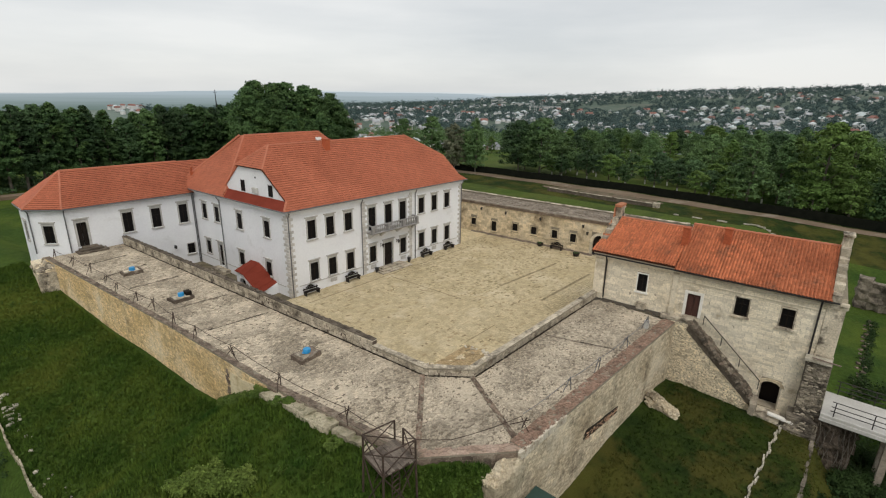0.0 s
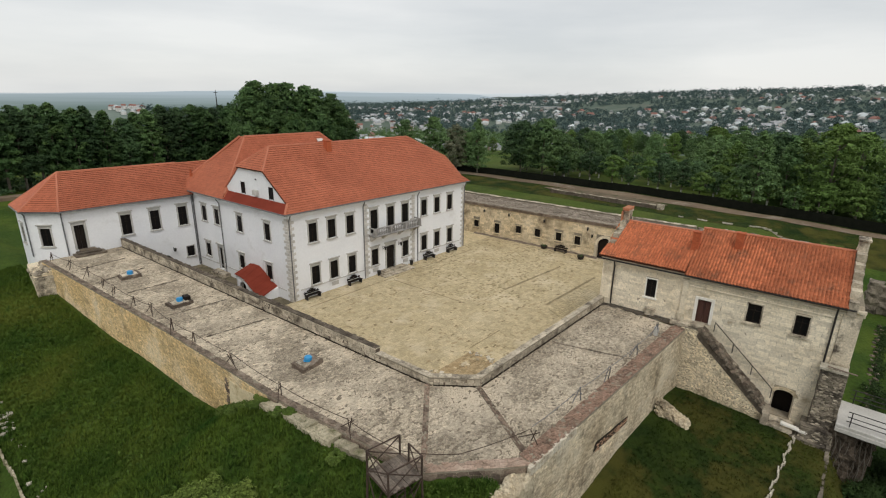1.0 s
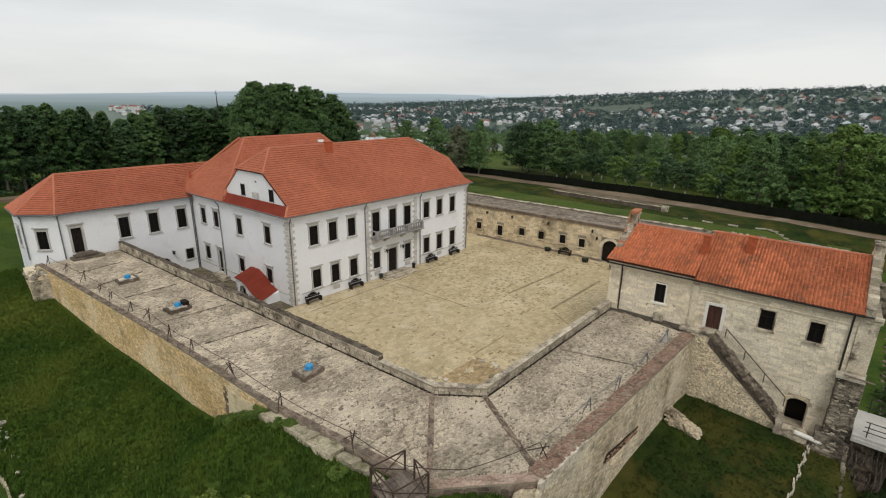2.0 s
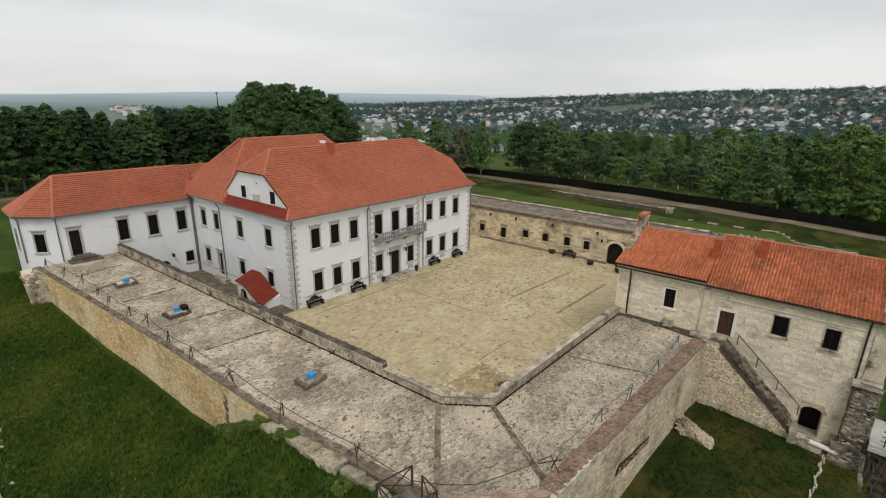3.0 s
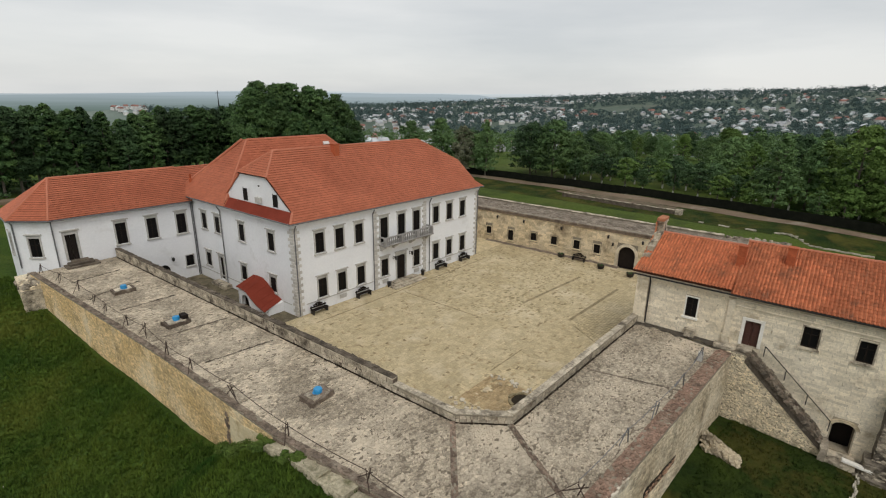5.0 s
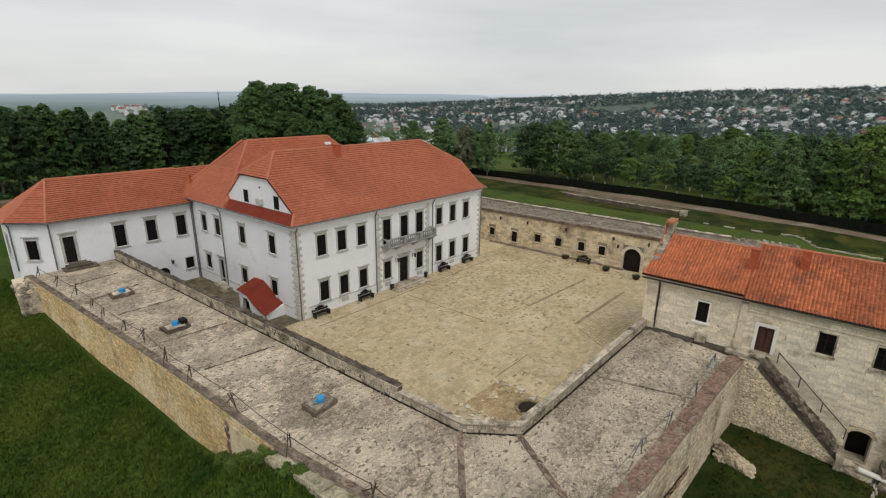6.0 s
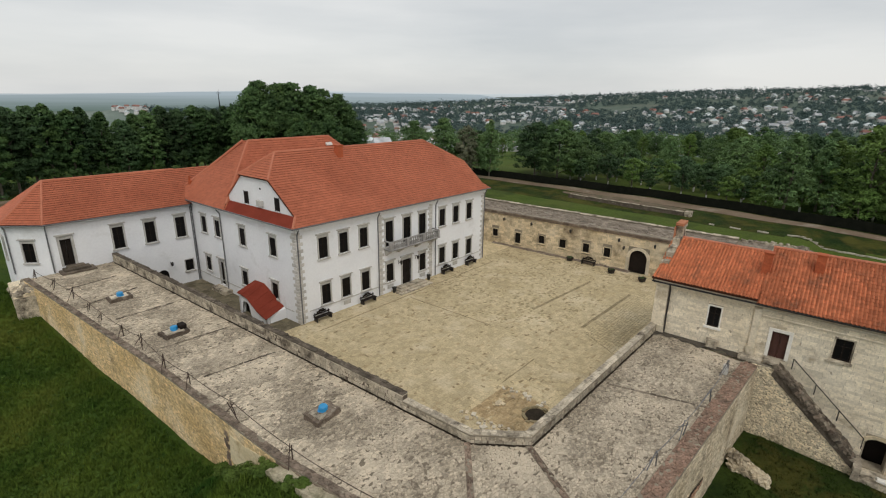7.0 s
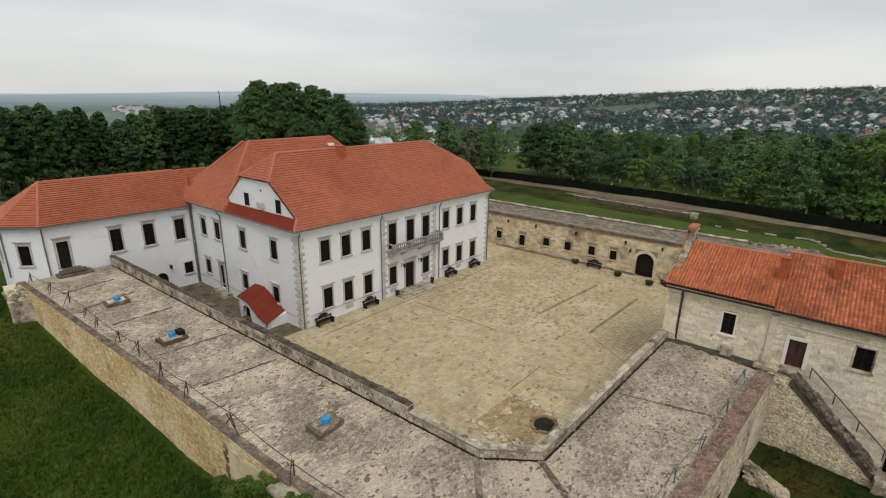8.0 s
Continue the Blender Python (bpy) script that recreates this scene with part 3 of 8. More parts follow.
def strip(p, q, width, z0, z1, parent, name, material, h, w0, w1, seed, single=0, inset=0.0, proud=0.05, drop=0.0, broken=False):
    """a row of cap stones from p to q, to the left of the way"""
    d = Vector((q[0] - p[0], q[1] - p[1]))
    L = d.length
    d.normalize()
    nrm = Vector((-d.y, d.x))
    base = [Vector(p) + nrm * inset, Vector(q) + nrm * inset, Vector(q) + nrm * (inset + width), Vector(p) + nrm * (inset + width)]
    part(name + "_bed", prism(bmesh.new(), base, z0, z1), lime_mortar if material is not dark_cap else parapet_stone, parent)
    m = Matrix(((d.x, nrm.x, 0, p[0]), (d.y, nrm.y, 0, p[1]), (0, 0, 1, z1), (0, 0, 0, 1)))
    hull = [(0, inset), (L, inset), (L, inset + width), (0, inset + width)]
    rs = np.random.default_rng(seed + 5000)
    laid = [c for c in (cells(hull, w1 * 0.6, h, 0.95, seed) if broken else courses(hull, h, w0, w1, seed)) if rs.random() >= drop]
    pave(name, laid, m, material, parent, 0.012, proud, 0.9, seed, single, (L / 2, 0))


# worn coping on the outer rim: dark stone to the west, red brick to the south
for k, (p, q) in enumerate(((A_, M_), (M_, B_), (B_, C_))):
    strip(p, q, 0.40, TOP - 0.05, TOP + 0.07, bastion, "coping_stone", rim_brown, 0.17, 0.3, 0.5, 21 + k, 40, proud=0.07, drop=0.05, broken=True)
strip(C_, E_, 0.55, TOP - 0.05, TOP + 0.06, bastion, "rim_brick", rim_pale, 0.18, 0.26, 0.5, 25, 60, drop=0.05, broken=True)
strip(E_, F_, 0.85, TOP - 0.05, TOP + 0.13, bastion, "rim_brick", brick_red, 0.13, 0.14, 0.34, 26, 120, proud=0.06, drop=0.08, broken=True)
bm = bmesh.new()
for k in range(24):
    x = E_[0] - 0.4 + 0.17 * k
    y = -31.5 - 0.04 * (x - E_[0])
    ragged(bm, x, x + 0.2, y - 0.07, y + 0.09 + 0.05 * math.sin(k * 2.0), TOP - 0.25, TOP + 0.17 - 0.025 * (k % 3), 0.05, 0.12, k)
part("mortar_edge", bm, lime_wash, bastion, "whitish mortar on the edge of the rim")
# ribs of brick across the terrace
strip((-10.6, -27.9), I1, 0.30, TOP, TOP + 0.05, bastion, "rib_brick", rib_brown, 0.12, 0.15, 0.32, 27, 30, drop=0.15, broken=True)
strip((-7.1, -31.2), I2, 0.30, TOP, TOP + 0.05, bastion, "rib_brick", rib_brown, 0.12, 0.15, 0.32, 28, 30, drop=0.15, broken=True)
for k, (p, q) in enumerate((((-13.9, 12.2), (-10.0, 13.0)), ((-13.8, 7.5), (-9.7, 8.7)), ((-12.9, 3.15), (-8.9, 3.3)), ((-12.3, -3.6), (-8.1, -3.8)), ((-11.9, -8.9), (-7.6, -9.3)))):
    strip(p, q, 0.13, TOP, TOP + 0.03, bastion, "joint_stone", dark_cap, 0.13, 0.2, 0.5, 30 + k)
strip((3.4, -26.4), (4.9, -31.3), 0.14, TOP, TOP + 0.03, bastion, "joint_stone", dark_cap, 0.14, 0.2, 0.5, 38)

# inner parapet
for k, (p, q, hi) in enumerate(((I0, on_inner(-19.4), 0.86), (on_inner(-19.4), I1, 0.52), (I1, I2, 0.52), (I2, I3, 0.58))):
    d = Vector((q[0] - p[0], q[1] - p[1]))
    L = d.length
    d.normalize()
    nrm = Vector((-d.y, d.x))
    th = 0.36
    plan = [Vector(p), Vector(q), Vector(q) + nrm * th, Vector(p) + nrm * th]
    part("parapet", prism(bmesh.new(), plan, -0.2, TOP + hi - 0.08), rim_brown, bastion)
    m = wall_plane((*p, TOP), d, (d.y, -d.x))
    pave("parapet_stone", courses([(0, 0), (L, 0), (L, hi - 0.1), (0, hi - 0.1)], 0.24 if k == 0 else 0.19, 0.3 if k == 0 else 0.2, 0.6 if k == 0 else 0.42, 40 + k), m, parapet_stone, bastion, 0.032 if k == 0 else 0.018, 0.05, 1.0, 40 + k, 50, (L, 0))
    strip((p[0] - nrm.x * 0.04, p[1] - nrm.y * 0.04), (q[0] - nrm.x * 0.04, q[1] - nrm.y * 0.04), th + 0.08, TOP + hi - 0.1, TOP + hi - 0.03, bastion, "parapet_cap", dark_cap if k == 0 else parapet_stone, 0.22, 0.3, 0.75, 50 + k, 30, proud=0.09 if k == 0 else 0.06)
    # dark strip that paints the shadow line along the parapet foot
    foot_shade = [Vector(p) - nrm * 0.02, Vector(q) - nrm * 0.02, Vector(q) - nrm * 0.13, Vector(p) - nrm * 0.13]
    part("gutter", prism(bmesh.new(), foot_shade[::-1], TOP, TOP + 0.042), soil, bastion)

# cracked and patched end of the west wall
wd = Vector((B_[0] - M_[0], B_[1] - M_[1]))
WP = wall_plane((*M_, 0), wd, (wd.y, -wd.x))
bm = bmesh.new()
prism(bm, [(7.75, 1.9), (8.1, 1.5), (9.0, 1.75), (10.3, 2.7), (11.0, 3.25), (10.6, 3.5), (9.2, 3.3), (7.95, 3.35)], 0.0, 0.05)
part("plaster_patch", bm, old_plaster, bastion, "smooth yellowed plaster patch on the rubble", m=WP)
# dark strip raised on the wall, painting the shade in a crack
bm = bmesh.new()
for k in range(9):
    t = k / 8
    ragged(bm, 7.45 + 0.1 * math.sin(k * 1.9), 7.72 + 0.1 * math.sin(k * 2.7), 3.4 - 2.0 * t - 0.28, 3.4 - 2.0 * t, 0.02, 0.055, 0.05, 0.2, k)
part("crack", bm, rib_brown, bastion, "dark vertical crack in the rubble wall", m=WP)

# ruined point of the bastion beyond the chamfer
bm = bmesh.new()
ragged(bm, -9.75, -7.55, -31.62, -30.75, -3.0, 3.62, 0.16, 0.4, 3)
for v in bm.verts:
    v.co.z -= 0.16 * max(0.0, -8.2 - v.co.x) * (v.co.z > 2.5)
part("ruined_point", bm, rubble_pale, bastion, "crumbling pale rubble point of the bastion")
bm = bmesh.new()
for k in range(120):
    t = rng.random()
    x, y = -9.75 + 2.3 * t, -31.6 + 0.85 * rng.random()
    s = 0.06 + 0.15 * rng.random() ** 2
    bmesh.ops.create_icosphere(bm, subdivisions=1, radius=s, matrix=Matrix.Translation((x, y, 3.38 + 0.26 * t)) @ Euler(rng.random(3) * 3).to_matrix().to_4x4() @ Matrix.Diagonal((1.3, 0.9, 0.6, 1)))
part("loose_stone", bm, rubble_pale, bastion, "broken limestone on the ruined point")

# paving of the terrace
near_pt = (-9.0, -24.0)
for k, q in enumerate(fields):
    rk = np.random.default_rng(600 + k)
    sides = []
    for a, laid in enumerate((cells(q, 0.16, 0.105, 0.99, 60 + k), cells(q, 0.24, 0.14, 0.95, 260 + k))):
        for p in laid:
            cx, cy = sum(c[0] for c in p) / len(p), sum(c[1] for c in p) / len(p)
            f = noise.noise(Vector((cx * 0.45, cy * 0.45, 2.0))) + 0.6 * noise.noise(Vector((cx * 1.5, cy * 1.5, 7.0)))
            if (f > 0.0) == (a == 0) and rk.random() > 0.035:
                sides.append((a, p))
    pave("paving_stone", [p for a, p in sides if a == 0], flat, terrace_stone, bastion, 0.014, 0.045, 1.0, 60 + k, (0, 0, 30, 60, 20)[k], near_pt)
    pave("paving_stone", [p for a, p in sides if a == 1], flat, terrace_stone, bastion, 0.008, 0.038, 1.0, 160 + k, (0, 0, 30, 60, 20)[k], near_pt)

# ---- courtyard ----
court = thing("courtyard", (12, -12, 0), "sandy stone-paved courtyard with weeds in its joints", "courtyard", kind="structure")
bm = bmesh.new()
prism(bm, [(-5.5, -23.3), (-3.7, -25.5), (36.0, -25.6), (33.2, 12.0), (-8.6, 17.8)], -0.6, 0.0)
part("bed", bm, court_bed, court)
hull = [(-5.5, -23.4), (-3.8, -25.5), (34.9, -25.6), (33.0, -0.02), (-7.2, -0.02)]
low = Matrix.Translation((0, 0, 0.0))
pave("flagstone", courses(hull, 0.33, 0.28, 0.62, 71), low, court_stone, court, 0.016, 0.018, 1.0, 71, 250, (3, -21))
part("yard_bed", prism(bmesh.new(), [(-7.3, -0.02), (-0.02, -0.02), (-1.15, 17.58), (-8.6, 17.58)], -0.1, 0.006), damp_stone, court, "damp dark paving of the sunken yard")
pave("flagstone", cells([(-7.1, 0.05), (-0.1, 0.05), (-1.2, 17.4), (-8.3, 17.4)], 0.45, 0.4, 0.8, 72), low, damp_stone, court, 0.014, 0.02, 0.8, 72)
pave("flagstone", cells([(26.6, 0.1), (32.9, 0.1), (32.4, 8), (26.0, 8)], 0.45, 0.4, 0.8, 73), low, court_stone, court, 0.014, 0.02, 0.8, 73)


# ---- walls with openings ----
def wall(name, m, length, z0, z1, thick, holes, material, parent, label=""):
    """front in the plane y = 0 of m; holes: x0, x1, z0, z1"""
    xs = sorted({0.0, length, *[h[0] for h in holes], *[h[1] for h in holes]})
    zs = sorted({z0, z1, *[h[2] for h in holes], *[h[3] for h in holes]})
    bm = bmesh.new()

    def quad(*p):
        bm.faces.new([bm.verts.new(c) for c in p])
    for i in range(len(xs) - 1):
        for j in range(len(zs) - 1):
            a, b, c, d = xs[i], xs[i + 1], zs[j], zs[j + 1]
            if any(h[0] <= (a + b) / 2 <= h[1] and h[2] <= (c + d) / 2 <= h[3] for h in holes):
                continue
            quad((a, 0, c), (b, 0, c), (b, 0, d), (a, 0, d))
            quad((b, thick, c), (a, thick, c), (a, thick, d), (b, thick, d))
    for a, b, c, d in holes:
        quad((a, 0, c), (a, thick, c), (a, thick, d), (a, 0, d)[:3])
        quad((b, thick, c), (b, 0, c), (b, 0, d), (b, thick, d))
        quad((a, 0, c), (b, 0, c), (b, thick, c), (a, thick, c))
        quad((a, thick, d), (b, thick, d), (b, 0, d), (a, 0, d))
    quad((0, 0, z0), (0, 0, z1), (0, thick, z1), (0, thick, z0))
    quad((length, thick, z0), (length, thick, z1), (length, 0, z1), (length, 0, z0))
    quad((0, 0, z1), (length, 0, z1), (length, thick, z1), (0, thick, z1))
    bmesh.ops.remove_doubles(bm, verts=bm.verts, dist=0.0005)
    return part(name, bm, material, parent, label, m)


mesh_store = {}


def shared(key, make, material):
    if key not in mesh_store:
        bm = make()
        me = bpy.data.meshes.new(key.split("|")[0])
        bm.normal_update()
        bm.to_mesh(me)
        bm.free()
        me.materials.append(material)
        mesh_store[key] = me
    return mesh_store[key]


def put(name, me, m, parent, label=""):
    ob = new(name, me)
    ob.parent = parent
    base = parent.matrix_basis if parent.parent is None else parent.matrix_world
    ob.matrix_parent_inverse = parent_inverse(parent)
    ob.matrix_basis = m
    if label:
        tagged(ob, label)
    return ob


def parent_inverse(ob):
    m = Matrix.Identity(4)
    chain = []
    while ob:
        chain.append(ob)
        ob = ob.parent
    for o in reversed(chain):
        m = m @ o.matrix_parent_inverse @ o.matrix_basis
    return m.inverted()


def ring(x0, x1, z0, z1, t, y0, y1):
    """a rectangular frame in one piece"""
    bm = bmesh.new()
    outer, inner = ((x0, z0), (x1, z0), (x1, z1), (x0, z1)), ((x0 + t, z0 + t), (x1 - t, z0 + t), (x1 - t, z1 - t), (x0 + t, z1 - t))
    v = [[bm.verts.new((x, y, z)) for x, z in loop] for y in (y0, y1) for loop in (outer, inner)]
    for i in range(4):
        j = (i + 1) % 4
        bm.faces.new((v[0][i], v[0][j], v[1][j], v[1][i]))
        bm.faces.new((v[2][j], v[2][i], v[3][i], v[3][j]))
        bm.faces.new((v[0][j], v[0][i], v[2][i], v[2][j]))
        bm.faces.new((v[1][i], v[1][j], v[3][j], v[3][i]))
    return bm


def window(parent, m, x, z, w, h, hood=True, wood=dark_wood, trim=stone_trim):
    """x: middle, z: foot of the opening; m: the wall's frame"""
    at = m @ Matrix.Translation((x, 0, z))
    key = f"{w:.2f}|{h:.2f}|{trim.name}|{hood}|{wood.name}"
    t = 0.14 if hood else 0.085
    win = put("window", shared("window|" + key, lambda: boxes((-w / 2 - t, -w / 2, -0.06, 0.05, -0.02, h + t), (w / 2, w / 2 + t, -0.06, 0.05, -0.02, h + t), (-w / 2, w / 2, -0.06, 0.05, h, h + t), bevel=0.012), trim), at, parent)
    put("sill", shared("sill|" + key, lambda: boxes((-w / 2 - t - 0.08, w / 2 + t + 0.08, -0.14, 0.06, -0.16, -0.022), bevel=0.015), trim), at, win)
    if hood:
        put("hood", shared("hood|" + key, lambda: boxes((-w / 2 - t, w / 2 + t, -0.03, 0.05, h + t + 0.002, h + t + 0.16), (-w / 2 - t - 0.12, w / 2 + t + 0.12, -0.16, 0.05, h + t + 0.162, h + t + 0.27), bevel=0.012), trim), at, win)
    put("casement", shared("casement|" + key, lambda: ring(-w / 2, w / 2, 0, h, 0.07, 0.03, 0.09), wood), at, win, "dark brown wooden casement")
    put("mullion", shared("mullion|" + key, lambda: boxes((-0.04, 0.04, 0.025, 0.09, 0.07, h - 0.07)), wood), at, win)
    put("transom", shared("transom|" + key, lambda: boxes((-w / 2 + 0.07, w / 2 - 0.07, 0.035, 0.085, h * 0.62, h * 0.62 + 0.06)), wood), at, win)
    put("pane", shared("pane|" + key, lambda: boxes((-w / 2, w / 2, 0.06, 0.075, 0, h)), glass), at, win)
    return win


def door(parent, m, x, z, w, h, material, trim=stone_trim, hood=True, lab="dark wooden door"):
    at = m @ Matrix.Translation((x, 0, z))
    t = 0.2
    key = f"{w:.2f}|{h:.2f}|{material.name}"
    d = put("door", shared("door|" + key, lambda: boxes((-w / 2, -0.01, 0.12, 0.18, 0, h), (0.01, w / 2, 0.12, 0.18, 0, h), (-w / 2 + 0.1, -0.1, 0.10, 0.12, 0.2, h * 0.45), (0.1, w / 2 - 0.1, 0.10, 0.12, 0.2, h * 0.45), (-w / 2 + 0.1, -0.1, 0.10, 0.12, h * 0.52, h - 0.15), (0.1, w / 2 - 0.1, 0.10, 0.12, h * 0.52, h - 0.15)), material), at, parent, lab)
    put("door_frame", shared("doorframe|" + key, lambda: boxes((-w / 2 - t, -w / 2, -0.06, 0.1, 0, h + t), (w / 2, w / 2 + t, -0.06, 0.1, 0, h + t), (-w / 2, w / 2, -0.06, 0.1, h, h + t), bevel=0.015), trim), at, d)
    if hood:
        put("hood", shared("doorhood|" + key, lambda: boxes((-w / 2 - t, w / 2 + t, -0.03, 0.05, h + t + 0.002, h + t + 0.16), (-w / 2 - t - 0.12, w / 2 + t + 0.12, -0.18, 0.05, h + t + 0.162, h + t + 0.28), bevel=0.012), trim), at, d)
    put("handle", shared("handle", lambda: tubes([((0.06, 0.08, 1.0), (0.06, 0.08, 1.18)), ((0.06, 0.08, 1.0), (0.06, 0.125, 1.0)), ((0.06, 0.08, 1.18), (0.06, 0.125, 1.18))], 0.014), iron), at, d, "small iron handle")
    return d


# ---- roofs ----
def roof_plane(parent, pts, material, tw=0.30, th=0.28, lift=0.07, pan=False, tiles=True, single=0, near=None, seed=5, slab=0.12, name="roof", label=""):
    """pts: a convex plane outline, its first edge the eave"""
    P3 = [Vector(p) for p in pts]
    a = (P3[1] - P3[0]).normalized()
    n = (P3[1] - P3[0]).cross(P3[2] - P3[0]).normalized()
    if n.z < 0:
        n = -n
    b = n.cross(a)
    o = P3[0]
    m = Matrix(((a.x, b.x, n.x, o.x), (a.y, b.y, n.y, o.y), (a.z, b.z, n.z, o.z), (0, 0, 0, 1)))
    hull = [((p - o).dot(a), (p - o).dot(b)) for p in P3]
    if area(hull) < 0:
        hull = hull[::-1]
    bm = bmesh.new()
    prism(bm, hull, -slab, 0.0)
    deck = part(name, bm, roof_deck if tiles else material, parent, label, m)
    if not tiles:
        return deck
    r = np.random.default_rng(seed)
    lows, highs = min(p[1] for p in hull), max(p[1] for p in hull)
    left, right = min(p[0] for p in hull), max(p[0] for p in hull)
    items = []
    row, y = 0, lows - 0.06
    while y < highs:
        x = left - tw * (0.5 if row % 2 and not pan else 0.0)
        while x < right:
            items.append((x, y))
            x += tw
        y += th
        row += 1
    V, F, groups = [], [], []
    for x, y in items:
        y1, v0 = y + th, len(V)
        halves = ((x + 0.005, x + tw * 0.5, 0), (x + tw * 0.5, x + tw - 0.005, 1)) if pan else ((x + 0.006, x + tw - 0.006, 2),)
        jog, wob = (0.02 if pan else 0.006) * (r.random() - 0.5), (0.012 if pan else 0.004) * r.random()
        for p, q, side in halves:
            poly = clip_convex([(p, y + jog), (q, y + jog), (q, y1 + 0.02), (p, y1 + 0.02)], hull)
            if len(poly) < 3:
                continue
            k, c = len(V), len(poly)
            tops = []
            for px, py in poly:
                crest = 0.0 if side == 2 else 0.085 * (1 - abs(px - x - tw / 2) / (tw / 2))
                tops.append((px, py, 0.03 + (0.65 if pan else 1.0) * lift * (1 - (py - y) / th) + crest + wob))
            V += [(px, py, h - 0.022) for px, py, h in tops]
            V += tops
            F.append(tuple(range(k + c, k + 2 * c)))
            for i in range(c):
                j = (i + 1) % c
                F.append((k + i, k + j, k + c + j, k + c + i))
        if len(V) > v0:
            groups.append((v0, len(V), x, y))
    W3 = [tuple(m @ Vector(v)) for v in V]
    picked = set()
    if single and near is not None:
        order = sorted(range(len(groups)), key=lambda g: (groups[g][2] - near[0]) ** 2 + (groups[g][3] - near[1]) ** 2)[:single]
        picked = set(order)
        faces_by = {}
        starts = [g[0] for g in groups]
        gid = np.searchsorted(starts, [f[0] for f in F], side="right") - 1
        for f, g in zip(F, gid):
            if g in picked:
                faces_by.setdefault(int(g), []).append(f)
        for g, fs in faces_by.items():
            v0, v1 = groups[g][:2]
            link_mesh("roof_tile", mesh_of("roof_tile", W3[v0:v1], [tuple(i - v0 for i in f) for f in fs], material), None, deck)
        F = [f for f, g in zip(F, gid) if g not in picked]
    tagged(link_mesh("roof_tiles", mesh_of("roof_tiles", W3, F, material), None, deck), kind="stuff")
    return deck


def ridge_caps(parent, p, q, r=0.13, material=None):
    p, q = Vector(p), Vector(q)
    n = max(1, int((q - p).length / 0.42))
    me = shared("ridge_tile", lambda: tube(bmesh.new(), (0, 0, 0), (0, 0, 1), 1.0, 7, 0.84), ridge_clay)
    turn = (q - p).to_track_quat("Z", "X").to_matrix().to_4x4()
    for i in range(n):
        put("ridge_tile", me, Matrix.Translation(p.lerp(q, i / n)) @ turn @ Matrix.Diagonal((r, r, (q - p).length / n * 1.1, 1)), parent)

# ---- palace ----
palace = thing("palace", askew(13, 6, 0), "white plastered two-storey palace with red hipped tile roofs", "palace")
FACADE = place_frame((0, 0, 0), (1, 0), (0, 1))
SIDE_L = 17.6 * math.hypot(1, K)
SIDE = place_frame(askew(0, 17.6), (K, -1), (1, K))
EAVE = 8.9


def at_v(v):
    return (17.6 - v) * math.hypot(1, K)


up_w, up_u = 0.92, (2.7, 4.93, 7.27, 18.45, 20.8, 23.2)
low_u = (2.75, 5.0, 7.35, 10.55, 15.3, 18.5, 20.85, 23.32)
holes = [(u - up_w / 2, u + up_w / 2, 5.62, 7.52) for u in up_u]
holes += [(u - 0.5, u + 0.5, 4.98, 7.56) for u in (10.55, 13.0, 15.28)]
holes += [(u - up_w / 2, u + up_w / 2, 1.22, 3.1) for u in low_u] + [(12.3, 13.55, 0.3, 3.05)]
wall("wall", FACADE, 26.2, -0.5, EAVE, 0.5, holes, plaster, palace)
for u in up_u:
    window(palace, FACADE, u, 5.62, up_w, 1.90)
for u in low_u:
    window(palace, FACADE, u, 1.22, up_w, 1.88)
for u in (10.55, 13.0, 15.28):
    window(palace, FACADE, u, 4.98, 1.0, 2.58)
door(palace, FACADE, 12.925, 0.3, 1.25, 2.75, dark_wood)
side_up, side_low = (15.4, 12.75, 8.23, 3.33), (15.38, 8.53, 3.57)
holes = [(at_v(v) - 0.46, at_v(v) + 0.46, 5.7, 7.4) for v in side_up] + [(at_v(v) - 0.46, at_v(v) + 0.46, 1.58, 3.06) for v in side_low] + [(at_v(12.8) - 0.4, at_v(12.8) + 0.4, 0.55, 3.05)]
wall("wall", SIDE, SIDE_L, -0.5, EAVE, 0.5, holes, plaster, palace)
for v in side_up:
    window(palace, SIDE, at_v(v), 5.7, 0.92, 1.7)
for v in side_low:
    window(palace, SIDE, at_v(v), 1.58, 0.92, 1.48)
door(palace, SIDE, at_v(12.8), 0.55, 0.8, 2.5, dark_wood)
part("doorstep", boxes((at_v(12.8) - 1.0, at_v(12.8) + 1.6, -0.9, -0.002, 0.0, 0.4), bevel=0.03), parapet_stone, palace, m=SIDE)
# plain far walls
bm = bmesh.new()
for a, b in (((26.2, 0.0), (26.2, 19.0)), ((26.2, 19.0), (0, 19.0)), ((0.0, 19.0), (0, 17.6))):
    p, q = askew(*a), askew(*b)
    d = (q - p).normalized()
    nn = Vector((-d.y, d.x, 0)) * 0.5
    prism(bm, [p, q, q + nn, p + nn], -0.5, EAVE)
part("wall", bm, plaster, palace)

